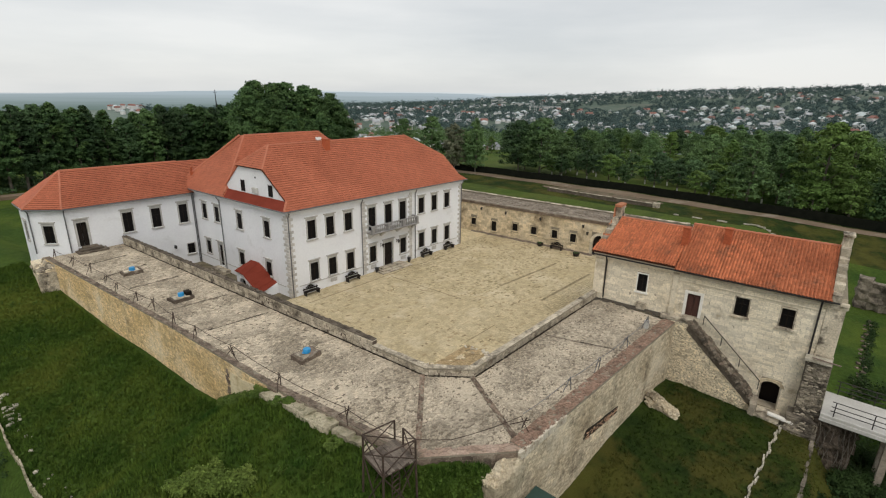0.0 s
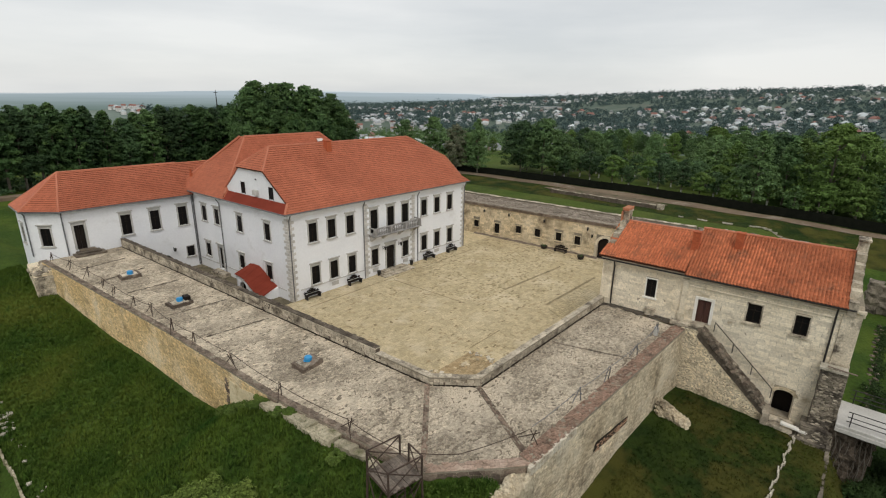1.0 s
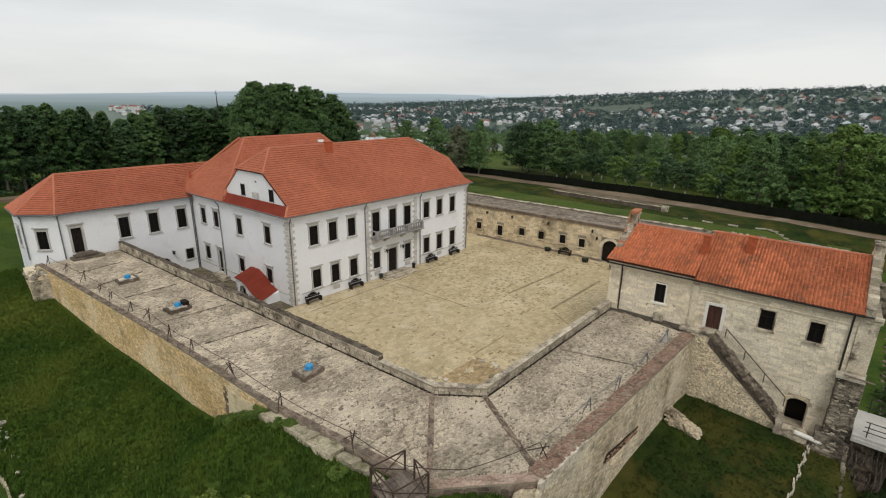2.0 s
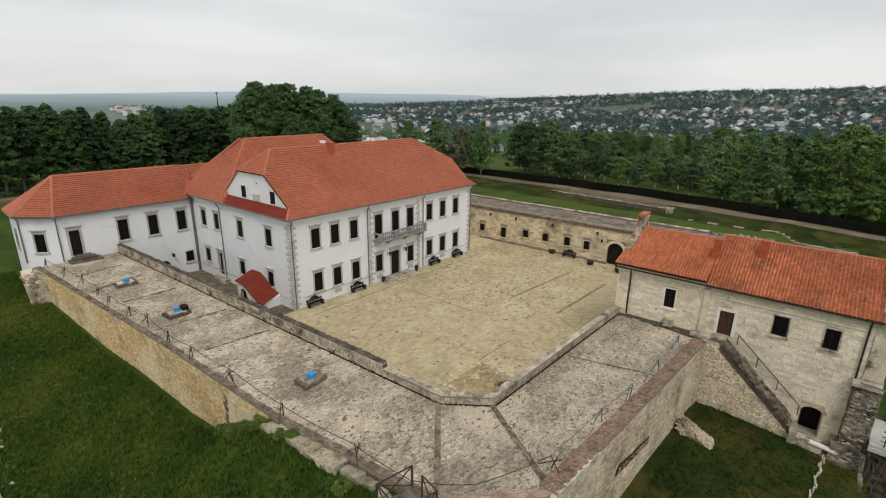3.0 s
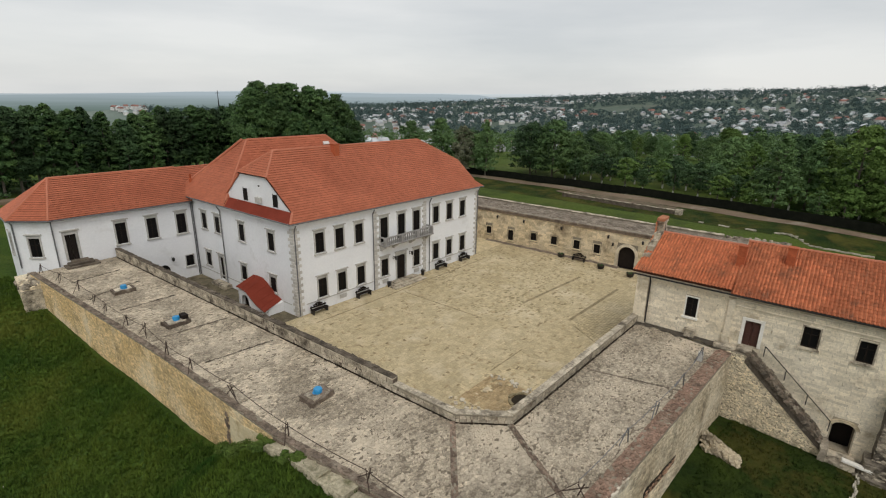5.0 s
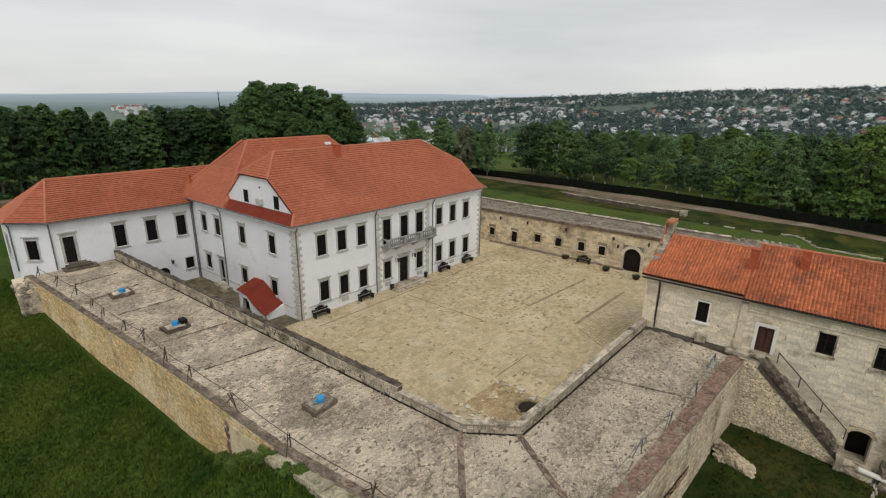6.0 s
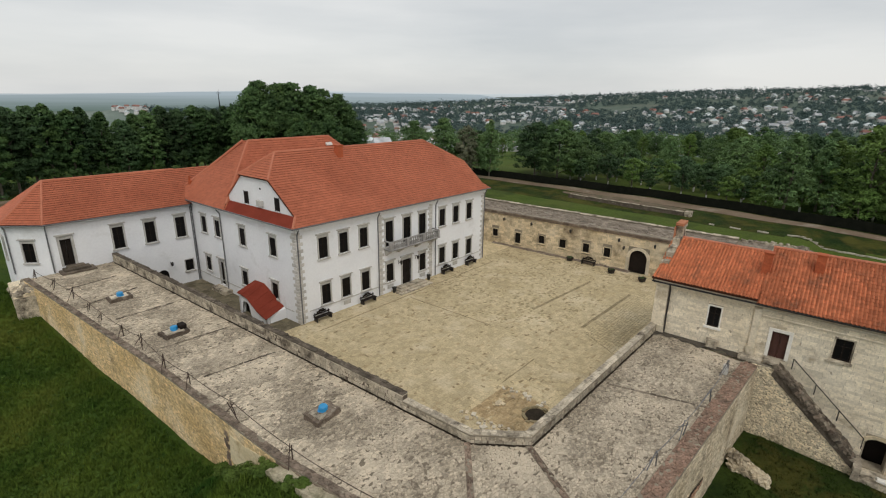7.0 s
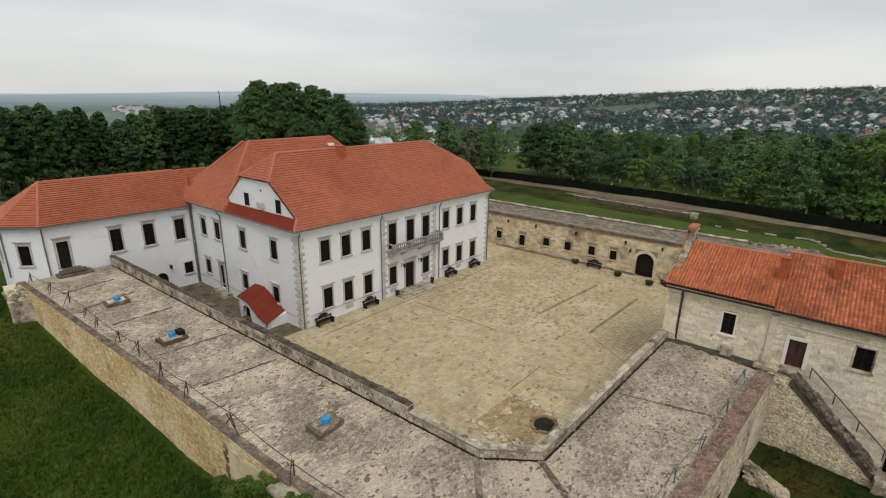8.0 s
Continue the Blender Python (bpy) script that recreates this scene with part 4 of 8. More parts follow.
# belt line, eaves moulding, quoins
part("plinth_line", boxes((0.9, 9.05, -0.05, -0.002, 0.98, 1.06), (17.2, 25.35, -0.05, -0.002, 0.98, 1.06), bevel=0.01), stone_trim, palace)
part("plinth_line", boxes((0.05, SIDE_L - 0.9, -0.05, -0.002, 0.98, 1.06), bevel=0.01), stone_trim, palace, m=SIDE)
part("eaves_moulding", boxes((-0.05, 26.25, -0.22, -0.002, EAVE - 0.28, EAVE - 0.02), (-0.05, 26.25, -0.10, -0.002, EAVE - 0.5, EAVE - 0.29), bevel=0.02), plaster, palace)
part("eaves_moulding", boxes((0, SIDE_L + 0.05, -0.22, -0.002, EAVE - 0.28, EAVE - 0.02), (0, SIDE_L + 0.05, -0.10, -0.002, EAVE - 0.5, EAVE - 0.29), bevel=0.02), plaster, palace, m=SIDE)


def quoin_me(w):
    return shared(f"quoin|{w:.2f}", lambda: boxes((0, w, -0.055, 0.02, 0.0, 0.285), bevel=0.02), quoin_stone)


for m, x, flip in ((FACADE, 0.0, 0), (FACADE, 26.2, 1), (FACADE, 9.12, 0), (FACADE, 16.85, 1), (SIDE, SIDE_L, 1)):
    for k in range(27):
        w = 0.68 if k % 2 else 0.44
        z = 0.08 + k * 0.31
        if z > 8.3:
            break
        put("quoin", quoin_me(w), m @ Matrix.Translation((x - (w if flip else 0), 0, z)), palace)

# balcony
bal_z = 4.72
balcony = part("balcony", boxes((9.75, 17.0, -1.0, -0.002, bal_z, bal_z + 0.16), (9.7, 17.05, -1.06, -0.96, bal_z + 0.05, bal_z + 0.13), bevel=0.02), balcony_stone, palace, "grey stone balcony with turned balusters")
part("rail", boxes((9.8, 16.95, -0.98, -0.80, bal_z + 0.86, bal_z + 0.98), (9.8, 9.98, -0.80, -0.002, bal_z + 0.86, bal_z + 0.98), (16.77, 16.95, -0.80, -0.002, bal_z + 0.86, bal_z + 0.98), bevel=0.02), balcony_stone, balcony)
post_me = shared("pier", lambda: boxes((-0.15, 0.15, -0.15, 0.15, 0.0, 0.72), bevel=0.02), balcony_stone)


def baluster_bm():
    bm = bmesh.new()
    for z0, z1, r0, r1 in ((0, 0.10, 0.075, 0.075), (0.10, 0.28, 0.05, 0.085), (0.28, 0.56, 0.085, 0.045), (0.56, 0.70, 0.07, 0.07)):
        tube(bm, (0, 0, z0), (0, 0, z1), r0, 8, r1)
    return bm


bal_me = shared("baluster", baluster_bm, balcony_stone)
for u in (9.93, 12.2, 14.5, 16.8):
    put("pier", post_me, FACADE @ Matrix.Translation((u, -0.89, bal_z + 0.16)), balcony)
for a, b in ((9.93, 12.2), (12.2, 14.5), (14.5, 16.8)):
    for k in range(7):
        put("baluster", bal_me, FACADE @ Matrix.Translation((a + 0.3 + (b - a - 0.6) * k / 6, -0.89, bal_z + 0.16)), balcony)
for u in (10.0, 11.7, 14.2, 16.7):
    bm_b = shared("corbel", lambda: boxes((-0.12, 0.12, -0.85, -0.002, -0.2, 0.0), (-0.11, 0.11, -0.55, -0.002, -0.38, -0.2), (-0.10, 0.10, -0.3, -0.002, -0.58, -0.38), bevel=0.02), stone_trim)
    put("corbel", bm_b, FACADE @ Matrix.Translation((u, 0, bal_z - 0.002)), balcony)

# front steps, panels under the windows, wall lanterns
for k in range(3):
    part("step", boxes((11.35 - 0.34 * (2 - k), 14.7 + 0.34 * (2 - k), -0.8 - 0.4 * (2 - k), -0.002, 0.13 * k, 0.13 * (k + 1)), bevel=0.015), parapet_stone, palace, "worn grey stone step")
vent = shared("panel", lambda: boxes((-0.42, 0.42, -0.03, -0.002, 0, 0.42), (-0.36, 0.36, -0.045, -0.03, 0.06, 0.36), bevel=0.008), stone_trim)
for u in (5.05, 10.6, 15.3, 20.85):
    put("panel", vent, FACADE @ Matrix.Translation((u, 0, 0.42)), palace)


def lantern(parent_label, m, group):
    e = thing("wall_lantern", m @ Vector((0, 0, 0)), parent_label, "lantern", group)
    part("arm", tubes([((0, 0, 0), (0, -0.45, 0.12)), ((0, 0, -0.3), (0, -0.42, 0.1)), ((0, 0, -0.35), (0, 0, 0.1))], 0.025), iron, e, m=m)
    bm = bmesh.new()
    tube(bm, (0, -0.45, -0.28), (0, -0.45, 0.02), 0.09, 6, 0.14)
    tube(bm, (0, -0.45, 0.02), (0, -0.45, 0.16), 0.17, 6, 0.03)
    part("lamp_head", bm, iron, e, m=m)
    return e


for u in (11.75, 14.2):
    lantern("black iron wall lantern beside the palace door", FACADE @ Matrix.Translation((u, -0.002, 3.1)), "palace lanterns")

# downpipes and gutters
for m, x, z1 in ((FACADE, 9.0, 8.45), (FACADE, 17.3, 8.45), (FACADE, 0.12, 8.45), (FACADE, 26.05, 8.45), (SIDE, at_v(11.8), 8.45), (SIDE, 0.12, 8.45)):
    part("downpipe", tubes([((x, -0.12, 0.1), (x, -0.12, z1 - 0.25)), ((x, -0.12, z1 - 0.25), (x, -0.42, z1 + 0.25))], 0.055, 8), zinc, palace, "grey zinc downpipe", m=m)
part("gutter", tubes([((-0.5, -0.5, EAVE - 0.03), (26.7, -0.5, EAVE - 0.03))], 0.06, 8), zinc, palace, "grey zinc eaves gutter")
part("gutter", tubes([((0, -0.5, EAVE - 0.03), (SIDE_L + 0.5, -0.5, EAVE - 0.03))], 0.06, 8), zinc, palace, "grey zinc eaves gutter", m=SIDE)

wall_pale = surface("pale_hatch_metal", (0.55, 0.53, 0.49), (0.66, 0.64, 0.60), 1, 9, 0.6, 0, 0, grit=0.1)
# roofs of the main block
SL = 0.85


def rz(v):
    return EAVE + SL * (v + 0.45)


RZ = rz(6.0)
roof_plane(palace, [askew(-0.45, -0.45, EAVE), askew(26.65, -0.45, EAVE), askew(25.8, 0.4, rz(0.4)), askew(0.4, 0.4, rz(0.4))], tile_red, seed=81)
roof_plane(palace, [askew(0.4, 0.4, rz(0.4)), askew(25.8, 0.4, rz(0.4)), askew(25.8, 2.96, rz(2.96)), askew(21.9, 6, RZ), askew(2.6, 6, RZ), askew(0.25, 3.7, rz(3.7))], tile_red, seed=82, single=260, near=(8, 3))
roof_plane(palace, [askew(26.0, 12.45, EAVE), askew(0.4, 12.45, EAVE), askew(0.4, 8.3, rz(3.7)), askew(2.6, 6, RZ), askew(21.9, 6, RZ), askew(25.8, 9.04, rz(2.96))], tile_red, tiles=False)
roof_plane(palace, [askew(0.25, 8.35, rz(3.66)), askew(0.25, 3.65, rz(3.66)), askew(2.6, 6, RZ)], tile_red, seed=83)
roof_plane(palace, [askew(25.85, 2.96, rz(2.96)), askew(25.85, 9.04, rz(2.96)), askew(21.9, 6, RZ)], tile_red, seed=84)
roof_plane(palace, [askew(-0.45, 10.9, EAVE), askew(-0.45, -0.45, EAVE), askew(0.45, 0.4, EAVE + 0.765), askew(0.45, 10.9, EAVE + 0.765)], metal_red, tiles=False, name="skirt_roof", label="dark red sheet metal skirt below the gable")
bm = bmesh.new()
box(bm, 26.2, 26.65, 0, 12, EAVE - 0.1, EAVE)
part("eaves_board", bm, metal_red, palace, m=SHEAR)
gab = [(0.5, 0.42, 9.6), (0.5, 3.72, 12.32), (0.5, 8.28, 12.32), (0.5, 11.6, 9.6)]
bm = bmesh.new()
front = [bm.verts.new(p) for p in gab]
back = [bm.verts.new((p[0] + 0.35, p[1], p[2])) for p in gab]
bm.faces.new(front)
bm.faces.new(back[::-1])
for i in range(4):
    bm.faces.new((front[i - 1], back[i - 1], back[i], front[i]))
bmesh.ops.recalc_face_normals(bm, faces=bm.faces)
gable = part("gable", bm, plaster, palace, "white plastered half-hipped gable", m=SHEAR)
for v in (7.7, 2.9):
    part("gable_window", boxes((0.47, 0.495, v - 0.3, v + 0.3, 9.78, 10.92)), glass, gable, m=SHEAR)
    part("gable_frame", boxes((0.455, 0.47, v - 0.36, v - 0.3, 9.74, 10.98), (0.455, 0.47, v + 0.3, v + 0.36, 9.74, 10.98), (0.455, 0.468, v - 0.03, v + 0.03, 9.78, 10.92)), dark_wood, gable, m=SHEAR)
part("air_unit", boxes((0.2, 0.49, 5.0, 5.75, 9.85, 10.4), bevel=0.03), concrete, palace, "grey air-conditioning unit on the gable", m=SHEAR)
part("vent", boxes((0.47, 0.495, 5.25, 5.45, 11.35, 11.5)), glass, gable, m=SHEAR)

# rear block roof
HT = 14.75
roof_plane(palace, [askew(-0.45, 21.0, EAVE), askew(-0.45, 10.2, EAVE), askew(4.9, 14.2, HT), askew(4.6, 15.2, HT)], tile_red, seed=85)
roof_plane(palace, [askew(-0.45, 10.2, EAVE), askew(21, 10.2, EAVE), askew(14.9, 14.2, HT), askew(4.9, 14.2, HT)], tile_red, seed=86)
roof_plane(palace, [askew(21, 10.2, EAVE), askew(21, 20.0, EAVE), askew(14.9, 14.7, HT), askew(14.9, 14.2, HT)], tile_red, tiles=False)
roof_plane(palace, [askew(21, 20.4, EAVE), askew(-0.45, 20.4, EAVE), askew(4.6, 14.8, HT), askew(14.9, 14.8, HT)], tile_red, tiles=False)
for p, q in (((2.6, 6, RZ), (21.9, 6, RZ)), ((2.6, 6, RZ), (0.25, 3.65, rz(3.65))), ((2.6, 6, RZ), (0.25, 8.35, rz(3.65))), ((21.9, 6, RZ), (25.85, 2.96, rz(2.96))), ((25.82, 2.96, rz(2.96)), (25.82, 0.4, rz(0.4))), ((4.9, 14.2, HT), (0.0, 10.55, 9.4)), ((4.9, 14.2, HT), (14.9, 14.2, HT)), ((14.9, 14.2, HT), (20, 11.0, 9.9)), ((4.75, 14.9, HT), (-0.45, 20.4, EAVE)), ((-0.45, -0.45, EAVE), (0.42, 0.42, rz(0.42)))):
    ridge_caps(palace, askew(*p) + Vector((0, 0, 0.03)), askew(*q) + Vector((0, 0, 0.03)), 0.11)
part("chimney", boxes((8.74, 9.36, 4.88, 5.5, RZ - 0.9, RZ + 0.24), (8.68, 9.42, 4.82, 5.56, RZ + 0.24, RZ + 0.36), bevel=0.03), chimney_brick, palace, "short red brick chimney", m=SHEAR)
part("skylight", boxes((-0.42, 0.42, -0.2, 0.2, 0.05, 0.2), bevel=0.02), wall_pale, palace, "pale roof hatch", m=Matrix.Translation(askew(14.4, 13.55, 13.85)) @ pose(0, 0, 0, 55.5, 0, 0))

# ---- west wing ----
WF = place_frame((-13.6, 17.6, 0), (1, 0), (0, 1))
WE = 8.45


def wx(x):
    return x + 13.6


holes = [(wx(x) - 0.45, wx(x) + 0.45, 5.1, 7.2) for x in (-8.17, -5.38, -2.52)] + [(wx(-12.3) - 0.42, wx(-12.3) + 0.42, 4.42, 6.85), (wx(-2.17) - 0.4, wx(-2.17) + 0.4, 1.32, 2.5)]
wall("wall", WF, 12.42, -0.5, WE, 0.5, holes, plaster, palace)
for x in (-8.17, -5.38, -2.52):
    window(palace, WF, wx(x), 5.1, 0.9, 2.1)
door(palace, WF, wx(-12.3), 4.42, 0.84, 2.43, dark_wood)
window(palace, WF, wx(-2.17), 1.32, 0.8, 1.18, hood=False)
CH_L = math.hypot(2.35, 2.1)
CH = place_frame((-15.95, 19.7, 0), (2.35, -2.1), (2.1, 2.35))
wall("wall", CH, CH_L, -0.5, WE, 0.5, [(CH_L / 2 - 0.45, CH_L / 2 + 0.45, 5.0, 6.75)], plaster, palace)
window(palace, CH, CH_L / 2, 5.0, 0.9, 1.75)
WL = place_frame((-15.95, 23.9, 0), (0, -1), (1, 0))
wall("wall", WL, 4.2, -0.5, WE, 0.5, [(1.65, 2.55, 5.0, 6.75)], plaster, palace)
window(palace, WL, 2.1, 5.0, 0.9, 1.75)
bm = bmesh.new()
prism(bm, [(-1.0, 26.0), (-13.6, 26.0), (-13.6, 25.5), (-1.0, 25.5)], -0.5, WE)
prism(bm, [(-13.6, 26.0), (-15.95, 23.9), (-15.6, 23.5), (-13.25, 25.6)], -0.5, WE)
part("wall", bm, plaster, palace)
apex, rend = (-12.35, 21.8, 11.53), (3.4, 21.8, 11.5)
e1, e2, e3, e4 = (-13.72, 17.2, WE), (-16.28, 19.5, WE + 0.03), (-16.28, 24.0, WE + 0.03), (-13.72, 26.4, WE)
roof_plane(palace, [e1, (1.5, 17.2, WE), rend, apex], tile_red, seed=87, single=30, near=(5, 2))
roof_plane(palace, [e2, e1, apex], tile_red, seed=88)
roof_plane(palace, [e3, e2, apex], tile_red, seed=89)
roof_plane(palace, [e4, e3, apex], tile_red, tiles=False)
roof_plane(palace, [(1.5, 26.4, WE), e4, apex, rend], tile_red, tiles=False)
for p, q in ((apex, e1), (apex, e2), (apex, e3), (apex, (-1.0, 21.8, 11.5))):
    ridge_caps(palace, Vector(p) + Vector((0, 0, 0.03)), Vector(q) + Vector((0, 0, 0.03)), 0.10)
for m, x in ((WF, 0.06), (WF, 12.2), (CH, 0.1)):
    part("downpipe", tubes([((x, -0.12, 4.0 if x < 5 else 0.1), (x, -0.12, WE - 0.4)), ((x, -0.12, WE - 0.4), (x, -0.4, WE + 0.0))], 0.055, 8), zinc, palace, "grey zinc downpipe", m=m)
part("gutter", tubes([((-16.33, 19.45, WE - 0.04), (-13.74, 17.12, WE - 0.05)), ((-13.74, 17.12, WE - 0.05), (-1.4, 17.12, WE - 0.05)), ((-16.33, 23.9, WE - 0.04), (-16.33, 19.45, WE - 0.04))], 0.06, 8), zinc, palace, "grey zinc eaves gutter")
bm = bmesh.new()
for k in range(3):
    box(bm, -13.25 + 0.3 * k, -10.6 - 0.35 * k, 16.3 + 0.35 * k, 17.59, TOP, TOP + 0.18 * (k + 1), 0.015)
tagged(part("stone_steps", bm, dark_cap), "weathered dark stone steps before the wing door", "steps")
lantern("black iron wall lantern on the wing", WF @ Matrix.Translation((wx(-4.0), -0.002, 2.6)), "palace lanterns")
bm = bmesh.new()
prism(bm, [(-16.9, 15.2), (-15.4, 15.0), (-15.2, 18.2), (-16.7, 18.8)], -1.0, 3.6, top=[3.1, 3.7, 3.8, 3.6])
corner = tagged(part("corner_buttress", bm, rubble_pale), "crumbling rubble buttress at the terrace corner", "buttress", kind="structure")
side_wall((-16.95, 15.15), (-15.45, 14.95), 0.2, (0.30, 0.22), parapet_stone, 17, corner, z_top=3.2)
bm = bmesh.new()
for k in range(60):
    x, y = -16.85 + 1.4 * rng.random(), 15.1 + 3.4 * rng.random()
    bmesh.ops.create_icosphere(bm, subdivisions=1, radius=0.12 + 0.16 * rng.random(), matrix=Matrix.Translation((x, y, 3.15 + 0.4 * (x + 16.9))) @ Euler(rng.random(3) * 3).to_matrix().to_4x4() @ Matrix.Diagonal((1.3, 0.9, 0.6, 1)))
tagged(part("loose_stones", bm, parapet_stone, corner), kind="stuff")

# red porch in the sunken yard
porch = thing("cellar_porch", askew(-1.2, 4.6, 0), "small white porch with a sweeping red sheet metal roof", "porch")


def porch_pt(d, v, z):
    return askew(-d, v, z)


eave = [porch_pt(d, v, z) for d, v, z in ((2.1, 6.5, 1.95), (2.1, 5.7, 1.93), (2.1, 4.9, 1.80), (2.12, 4.2, 1.42), (2.14, 3.4, 1.0), (2.17, 2.6, 0.76), (2.2, 1.85, 0.66))]
crest = [porch_pt(0.03, v, z) for v, z in ((6.9, 2.48), (6.2, 2.55), (5.3, 2.55), (4.4, 2.12), (3.6, 1.6), (3.0, 1.28), (2.41, 1.09))]
r_back = porch_pt(0.03, 7.5, 1.7)
bm = bmesh.new()
facets = [(crest[i], eave[i], eave[i + 1], crest[i + 1]) for i in range(6)] + [(crest[0], r_back, eave[0])]
for tri in facets:
    top_f = [bm.verts.new(p + Vector((0, 0, 0.05))) for p in tri]
    low_f = [bm.verts.new(p) for p in tri]
    bm.faces.new(top_f)
    bm.faces.new(low_f[::-1])
    for i in range(len(tri)):
        bm.faces.new((low_f[i - 1], low_f[i], top_f[i], top_f[i - 1]))
bmesh.ops.remove_doubles(bm, verts=bm.verts, dist=0.001)
bmesh.ops.recalc_face_normals(bm, faces=bm.faces)
part("roof", bm, metal_red, porch, "folded red sheet metal roof")
part("roof_seam", tubes([(crest[i] + Vector((0, 0, 0.06)), eave[i] + Vector((0, 0, 0.06))) for i in range(1, 6)], 0.018, 4), metal_red, porch)
bm = bmesh.new()
n = 14
av, az0, ar = 5.35, 0.75, 0.62
edge = [(2.1 + 4.3 * k / n) for k in range(n + 1)]
top_z = [float(np.interp(v, (1.85, 2.6, 3.4, 4.2, 4.9, 5.7, 6.5), (0.66, 0.76, 1.0, 1.42, 1.80, 1.93, 1.95))) - 0.02 for v in edge]
low_z = [az0 + math.sqrt(max(0, ar ** 2 - (v - av) ** 2)) if abs(v - av) < ar else -0.05 for v in edge]
for d0 in (1.95, 1.65):
    vs = [(bm.verts.new(porch_pt(d0, v, lz)), bm.verts.new(porch_pt(d0, v, tz))) for v, lz, tz in zip(edge, low_z, top_z)]
    for a, b in zip(vs[:-1], vs[1:]):
        bm.faces.new((a[0], a[1], b[1], b[0]))
part("arch_front", bm, plaster, porch, "white plastered arched front")
bm = bmesh.new()
prism(bm, [porch_pt(0.02, 2.2, 0), porch_pt(0.02, 2.4, 0), porch_pt(1.95, 2.4, 0), porch_pt(1.95, 2.2, 0)][::-1], -0.05, 0.6, top=[0.66, 0.68, 1.08, 0.98])
prism(bm, [porch_pt(0.02, 6.25, 0), porch_pt(0.02, 6.45, 0), porch_pt(1.95, 6.45, 0), porch_pt(1.95, 6.25, 0)], -0.05, 1.7)
part("wall", bm, plaster, porch)
# dark sheet behind the arch, put there for the shade inside
part("doorway", prism(bmesh.new(), [porch_pt(1.5, 4.5, 0), porch_pt(1.5, 6.1, 0), porch_pt(1.45, 6.1, 0), porch_pt(1.45, 4.5, 0)], 0, 1.5), dark_wood, porch)
# arched cellar mouth: a flat dark face on the wing wall paints its shade
bm = bmesh.new()
arc = [(math.cos(a), math.sin(a)) for a in np.linspace(0, math.pi, 13)]
bm.faces.new([bm.verts.new((wx(-4.85) + 0.55 * c, -0.012, 1.35 + 0.6 * sn)) for c, sn in arc] + [bm.verts.new((wx(-4.85) - 0.55, -0.012, 0.0)), bm.verts.new((wx(-4.85) + 0.55, -0.012, 0.0))])
part("cellar_mouth", bm, glass, palace, "dark arched cellar mouth", m=WF)

# ---- gatehouse ----
gate = thing("gatehouse", (16.5, -33, -1), "pale limestone gatehouse with a weathered red tile roof", "gatehouse")
GO = Vector((12.27, -25.55, 0))
GA = Vector((K, -1, 0)).normalized()
GN = Vector((-1, -K, 0)).normalized()
GF = place_frame(GO, GA[:2], (-GN)[:2])
GL, GE = 15.9, 7.72
g_holes = [(3.38, 4.08, 5.34, 6.74), (7.0, 7.86, 4.33, 6.06), (10.03, 10.84, 5.27, 6.6), (12.72, 13.47, 5.2, 6.53), (12.55, 13.63, -0.9, 1.05)]
wall("wall", GF, GL, -3.0, GE, 0.8, g_holes, gate_mortar, gate)
GP = wall_plane(GO, GA[:2], GN[:2])
pave("wall_stone", courses([(0.75, -2.6), (14.95, -2.6), (14.95, 7.3), (0.75, 7.3)], 0.2, 0.36, 0.75, 91, [(a - 0.07, b + 0.07, c - 0.03, d + 0.07) for a, b, c, d in g_holes]), GP, limestone, gate, 0.008, 0.022, 0.9, 91, 200, (8, 3))
for (a, b, c, d) in (g_holes[0], g_holes[2], g_holes[3]):
    window(gate, GF, (a + b) / 2, c, b - a, d - c, hood=False, wood=dark_wood, trim=white_trim if a < 5 else parapet_stone)
door(gate, GF, 7.43, 4.33, 0.86, 1.73, door_brown, trim=white_trim, hood=False, lab="brown wooden door")
# pilasters, cornice, dark archway lining
part("pilaster", boxes((-0.05, 0.78, -0.10, -0.002, 3.6, 7.3), (-0.1, 0.85, -0.16, -0.002, 3.6, 4.5), bevel=0.02), limestone, gate, m=GF)
part("pilaster", boxes((5.85, 6.25, -0.12, -0.002, 4.0, 7.3), (5.8, 6.3, -0.18, -0.002, 4.0, 4.7), bevel=0.02), limestone, gate, m=GF)
part("pilaster", boxes((14.95, 15.9, -0.10, -0.002, 3.9, 7.3), (14.9, 15.95, -0.16, -0.002, 3.2, 4.0), bevel=0.02), parapet_stone, gate, m=GF)
part("cornice", boxes((-0.1, 5.8, -0.10, -0.002, 7.32, 7.5), (6.25, 16.0, -0.12, -0.002, 7.25, 7.42), (6.3, 14.9, -0.07, -0.002, 6.86, 6.96), (-0.15, 16.0, -0.26, -0.002, 7.5, 7.7), bevel=0.02), limestone, gate, m=GF)
bm = bmesh.new()
box(bm, 12.3, 13.75, 1.2, 1.3, -1.2, 1.4)
part("passage_door", bm, dark_wood, gate, m=GF)
for k in range(9):
    bm = bmesh.new()
    a0, a1 = math.pi * k / 9, math.pi * (k + 1) / 9
    pts = [(13.1 + r * math.cos(a), -0.08, 0.80 + (r - 0.15) * 0.75 * math.sin(a)) for r, a in ((0.53, a0), (0.78, a0), (0.78, a1), (0.53, a1))]
    f1 = [bm.verts.new(p) for p in pts]
    f2 = [bm.verts.new((p[0], 0.12, p[2])) for p in pts]
    bm.faces.new(f1)
    for i in range(4):
        bm.faces.new((f1[i - 1], f2[i - 1], f2[i], f1[i]))
    part("arch_stone", bm, case_stone, gate, m=GF)
